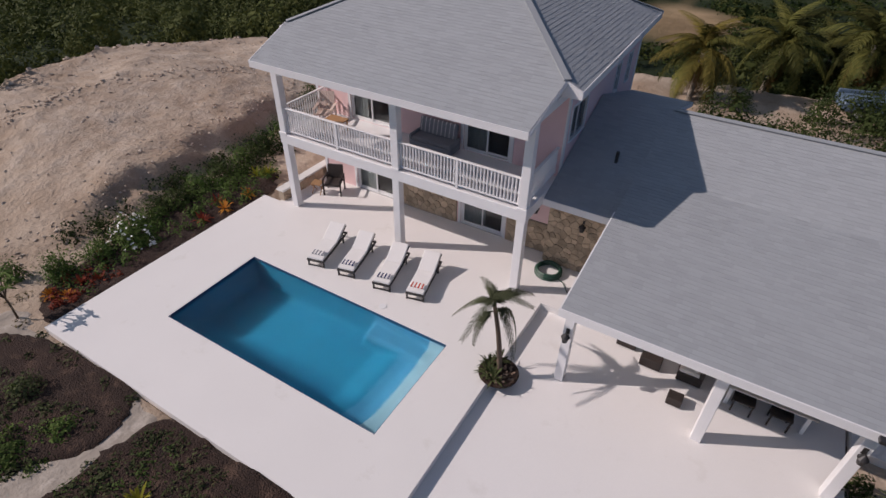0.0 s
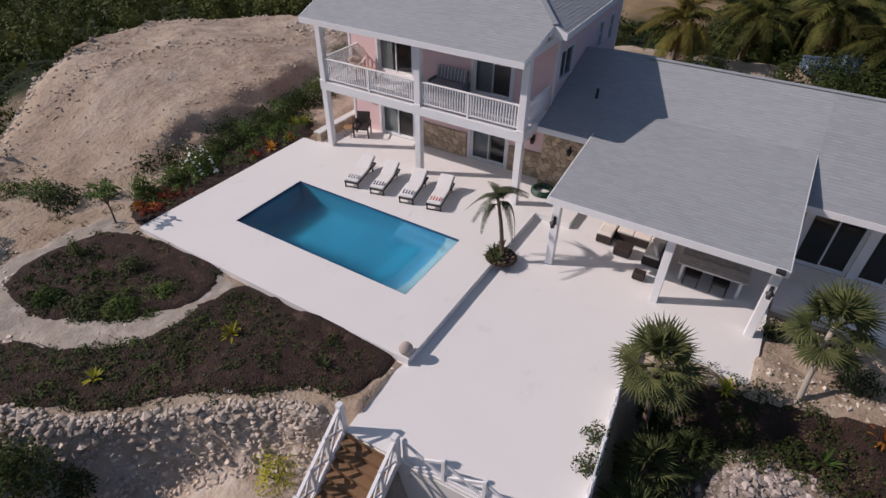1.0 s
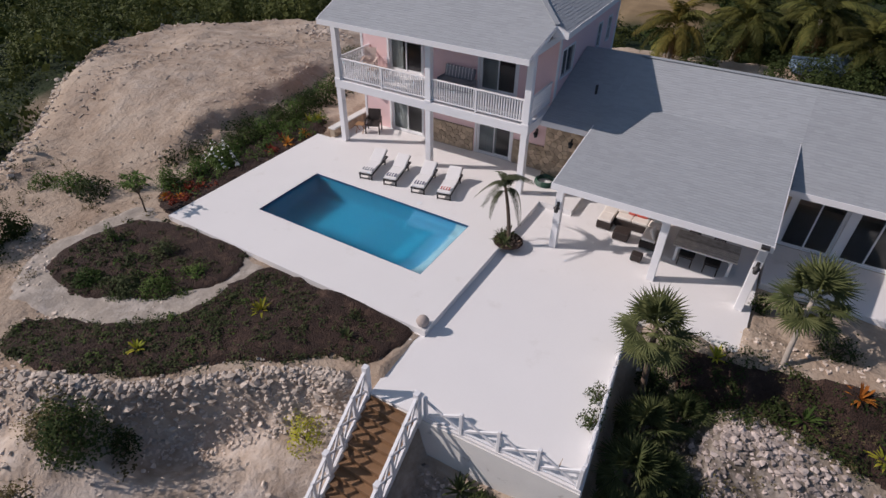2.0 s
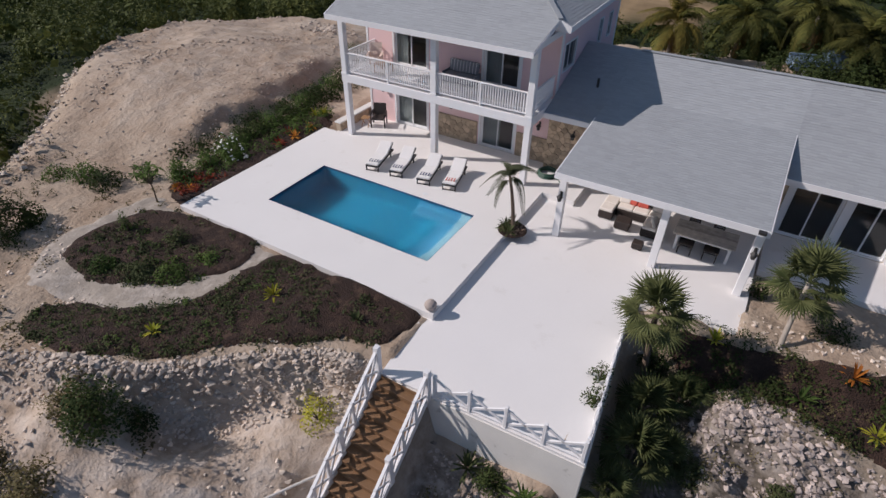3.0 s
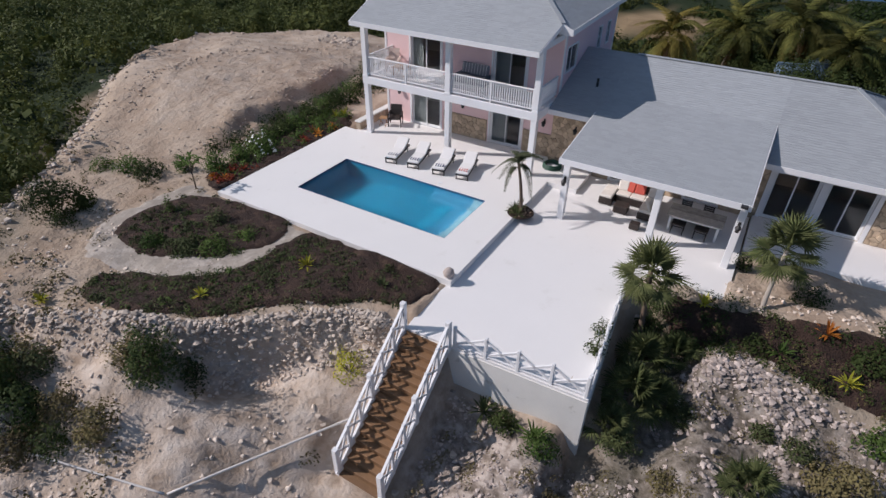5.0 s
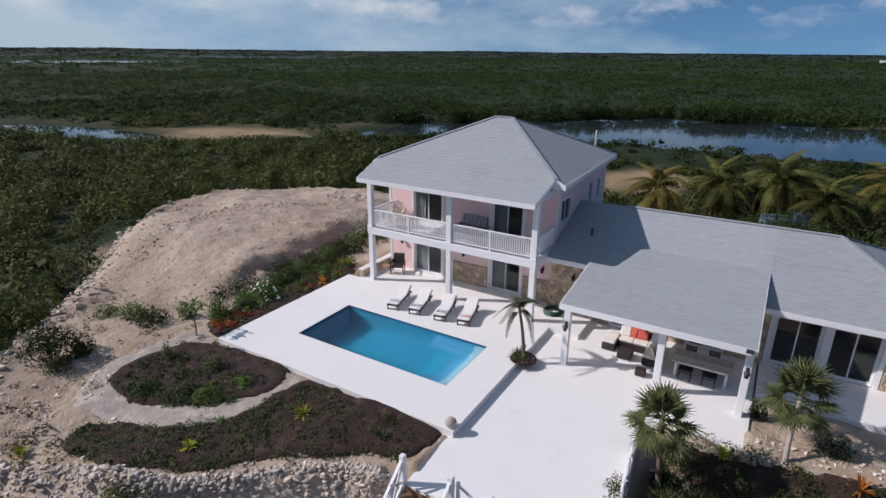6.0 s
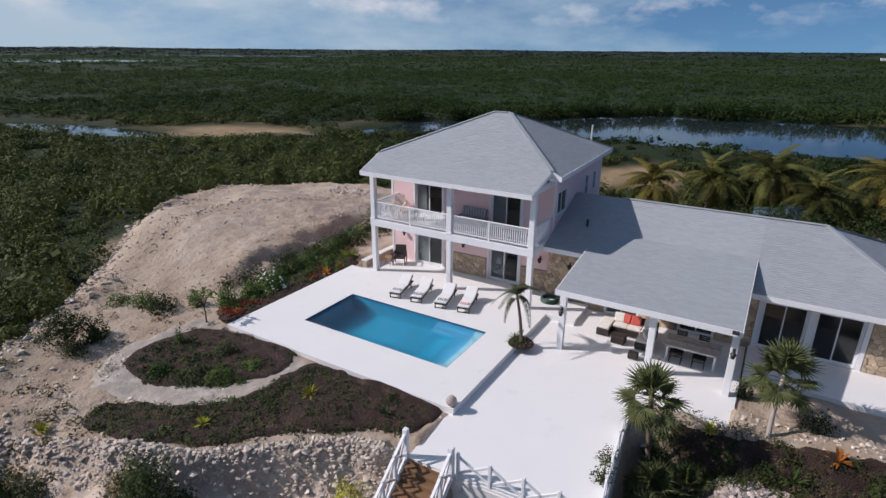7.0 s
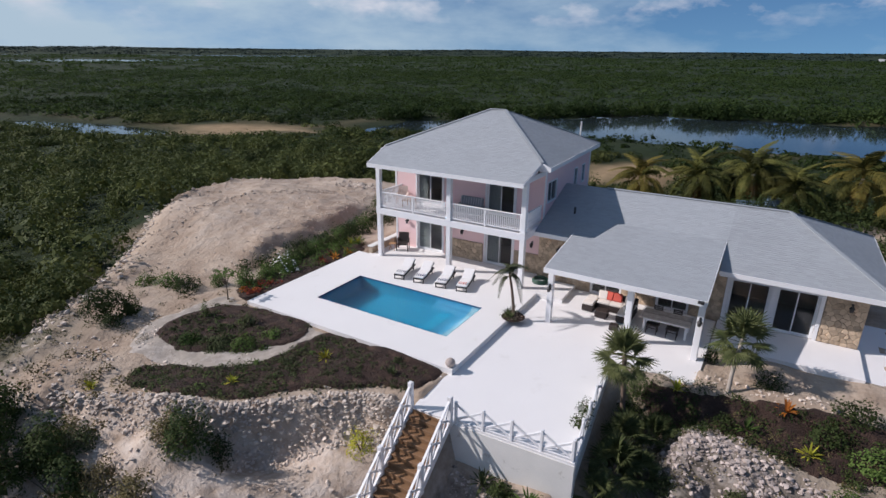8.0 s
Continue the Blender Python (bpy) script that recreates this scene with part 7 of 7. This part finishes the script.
def wood_spots(n, x0, x1, y0, y1, w, h, edge=1.0, clear=True):
    xs, ys = R.uniform(x0, x1, n * 3), R.uniform(y0, y1, n * 3)
    d, p = outside(xs, ys), pond(xs, ys)
    ok = (d > edge) & ~((xs > -19) & (xs < -11) & (ys > -16.4) & (ys < -12)) & ((p > 2.2) | (ys < 22) | ((p > 2.0) & (ys > 75 + 0.44 * (xs + 62))))
    if clear:
        bare = (np.hypot((xs + 79) / 17, (ys - 50 - 0.3 * (xs + 79)) / 10) < 1) | (np.hypot((xs + 4) / 6.5, (ys - 50) / 8.5) < 1)
        ok &= ~bare
    keep = np.nonzero(ok)[0][:n]
    low = np.where((ys > 38) & (ys < 75 + 0.44 * (xs + 62)), 0.45, np.where((xs < -42) & (ys > 4), 0.6, 1.0))
    return [(xs[i], ys[i], w * q * R.uniform(0.8, 1.2), h * low[i] * q * R.uniform(0.8, 1.2)) for i, q in zip(keep, R.uniform(0.45, 1.35, len(keep)))]


cloud_field("scrub_woodland", "dense dark green scrub beside the sand mound", L_WOOD, wood_spots(360, -62, -19, -28, 36, 2.0, 3.0, 1.2), 350, 0.098, 96, inner=44)
cloud_field("scrub_woodland", "dense dark green scrub beside the sand mound", L_WOOD, wood_spots(300, -38, -13, -24, -8, 1.3, 1.5, 1.0), 230, 0.088, 97, inner=34)
cloud_field("scrub_woodland", "dense green scrub behind the house", L_WOOD, wood_spots(440, -50, 45, 22, 62, 1.8, 2.4, 0.8), 230, 0.115, 98, inner=24)
cloud_field("garden_scrub", "mixed green scrub behind the wing", L_BUSH, [p for p in [(R.uniform(4, 38), R.uniform(18.5, 34), R.uniform(0.9, 1.9), R.uniform(1.2, 2.9)) for _ in range(165)] if math.hypot((p[0] - 7.8) / 4.2, (p[1] - 24.9 - 0.3 * (p[0] - 7.8)) / 2.4) > 1] + [(5.0, 24.2, 1.0, 1.3), (8.8, 24.8, 0.9, 1.7), (9.9, 24.2, 1.0, 2.3), (10.7, 25.6, 1.2, 2.3), (11.2, 24.6, 1.1, 2.4), (12.4, 25.4, 1.2, 2.5), (13.6, 25.9, 1.2, 2.5)], 560, 0.072, 99, inner=26)
cloud_field("scrub_woodland", "dark scrub on the low ground beyond", L_WOOD, wood_spots(700, -120, -50, 0, 62, 2.2, 2.2, 3), 100, 0.16, 100, inner=20)
cloud_field("scrub_woodland", "dark scrub on the low ground beyond", L_FAR, wood_spots(1000, -170, 90, 36, 130, 2.6, 2.5, 3), 80, 0.22, 108, flat=0.4, inner=20)
cloud_field("scrub_woodland", "dark scrub on the low ground beyond", L_FAR, wood_spots(400, -170, -60, -50, 10, 2.6, 2.6, 3), 80, 0.26, 101, inner=24)


def shore_spots(n):
    """Taller trees right behind the pond's far bank."""
    xs, ys = R.uniform(-80, 100, n * 14), R.uniform(70, 180, n * 14)
    p = pond(xs, ys)
    keep = np.nonzero((p > 1.2) & (p < 7) & (ys > 82 + 0.44 * (xs + 62)))[0][:n]
    return [(xs[i], ys[i], R.uniform(1.8, 2.8), R.uniform(2.2, 3.8)) for i in keep]


cloud_field("shore_trees", "dark mangrove scrub along the pond's far bank", L_FAR, shore_spots(420), 90, 0.26, 112, "woodland", inner=26)


def far_spots(n, r0, r1, w, h):
    a, q = R.uniform(radians(60), radians(185), n), np.sqrt(R.uniform(r0 * r0, r1 * r1, n))
    xs, ys = q * np.cos(a), q * np.sin(a)
    p = pond(xs, ys)
    bare = np.hypot((xs + 79) / 17, (ys - 50 - 0.3 * (xs + 79)) / 10) < 1
    return [(x, y, w * R.uniform(0.6, 1.5), h * R.uniform(0.6, 1.3)) for x, y, k, o in zip(xs, ys, p, bare) if k > 3.5 and y > -60 and not o and (y > 60 or x < -120)]


cloud_field("far_woodland", "low scrub forest stretching away to the horizon", L_FAR, far_spots(4600, 120, 420, 4.8, 1.5), 36, 0.42, 102, "woodland", flat=1.0, inner=10)
cloud_field("far_woodland", "low scrub forest stretching away to the horizon", L_FAR, far_spots(6200, 420, 1500, 12, 1.8), 13, 1.1, 103, "woodland", flat=1.0, inner=8)
# horizon rise uses the leaf colour with haze tinted in
cloud_field("far_woodland", "low wooded rise on the horizon", L_HILL_HAZE, far_spots(4000, 1500, 3600, 28, 2.4), 4, 4.0, 104, "woodland", flat=1.0, inner=8)

# pipes on the slope
def ground_pipe(x0, y0, x1, y1, r, label):
    pts = []
    za, zb = zat(x0, y0) + r, zat(x1, y1) + r
    lift = max(0.0, max(zat(x0 + (x1 - x0) * i / 14, y0 + (y1 - y0) * i / 14) + r - (za + (zb - za) * i / 14) for i in range(15)))
    for i in range(15):
        f = i / 14
        pts.append((x0 + (x1 - x0) * f, y0 + (y1 - y0) * f, za + (zb - za) * f + 0.6 * lift))
    solid("pipe", Geo().tube(pts, r, 7), M_PVC, label, "pipe", smooth=True)


ground_pipe(-2.0, -15.8, 1.2, -10.6, 0.04, "pale plastic pipe lying on the slope")
ground_pipe(-2.05, -15.85, -6.2, -17.2, 0.035, "pale plastic pipe lying on the slope")


# ---------------------------------------------------------------- beyond the garden
def parked_car(x, y, rz):
    t = thing("parked_car", "blue-grey pickup parked on sand behind the wing", "car", m=pose(x, y, zat(x, y) + 0.02, 0, 0, rz))
    part("body", Geo().box(-2.4, 2.4, -0.88, 0.88, 0.42, 0.95, 0.08).box(-2.35, -0.45, -0.86, -0.74, 0.95, 1.15, 0.03).box(-2.35, -0.45, 0.74, 0.86, 0.95, 1.15, 0.03), M_CAR, t)
    cab = part("cab", Geo().add([(-0.5, -0.82, 0.95), (1.3, -0.82, 0.95), (1.3, 0.82, 0.95), (-0.5, 0.82, 0.95), (-0.35, -0.7, 1.65), (0.7, -0.7, 1.65), (0.7, 0.7, 1.65), (-0.35, 0.7, 1.65)],
         [(0, 1, 5, 4), (1, 2, 6, 5), (2, 3, 7, 6), (3, 0, 4, 7), (4, 5, 6, 7)]), M_CAR, t)
    part("windscreen", Geo().add([(1.27, -0.7, 1.02), (1.27, 0.7, 1.02), (0.76, 0.62, 1.6), (0.76, -0.62, 1.6)], [(0, 1, 2, 3)]), M_DARK, cab)
    for wx in (-1.5, 1.45):
        for wy in (-0.8, 0.8):
            w = part("wheel", Geo().tube([(wx, wy - 0.11, 0.36), (wx, wy + 0.11, 0.36)], 0.36, 18), M_TYRE, t)
            part("rim", Geo().tube([(wx, wy - 0.118, 0.36), (wx, wy + 0.118, 0.36)], 0.2, 14), M_FRAME, w)


parked_car(11.7, 27.4, 14)


def far_house(x, y, w, d, h):
    z = zat(x, y)
    t = thing("far_building", "small white flat-roofed building on the horizon", "building", "far buildings", m=pose(x, y, z))
    part("wall", Geo().box(-w / 2, w / 2, -d / 2, d / 2, 0, h), M_WHITE, t)
    part("roof", Geo().box(-w / 2 - 0.6, w / 2 + 0.6, -d / 2 - 0.6, d / 2 + 0.6, h, h + 0.8), M_WHITE, t)


for x, w, h in ((163.0, 9.0, 5.0), (186.0, 8.0, 4.6)):
    far_house(x, 1500.0, w, 16.0, h)
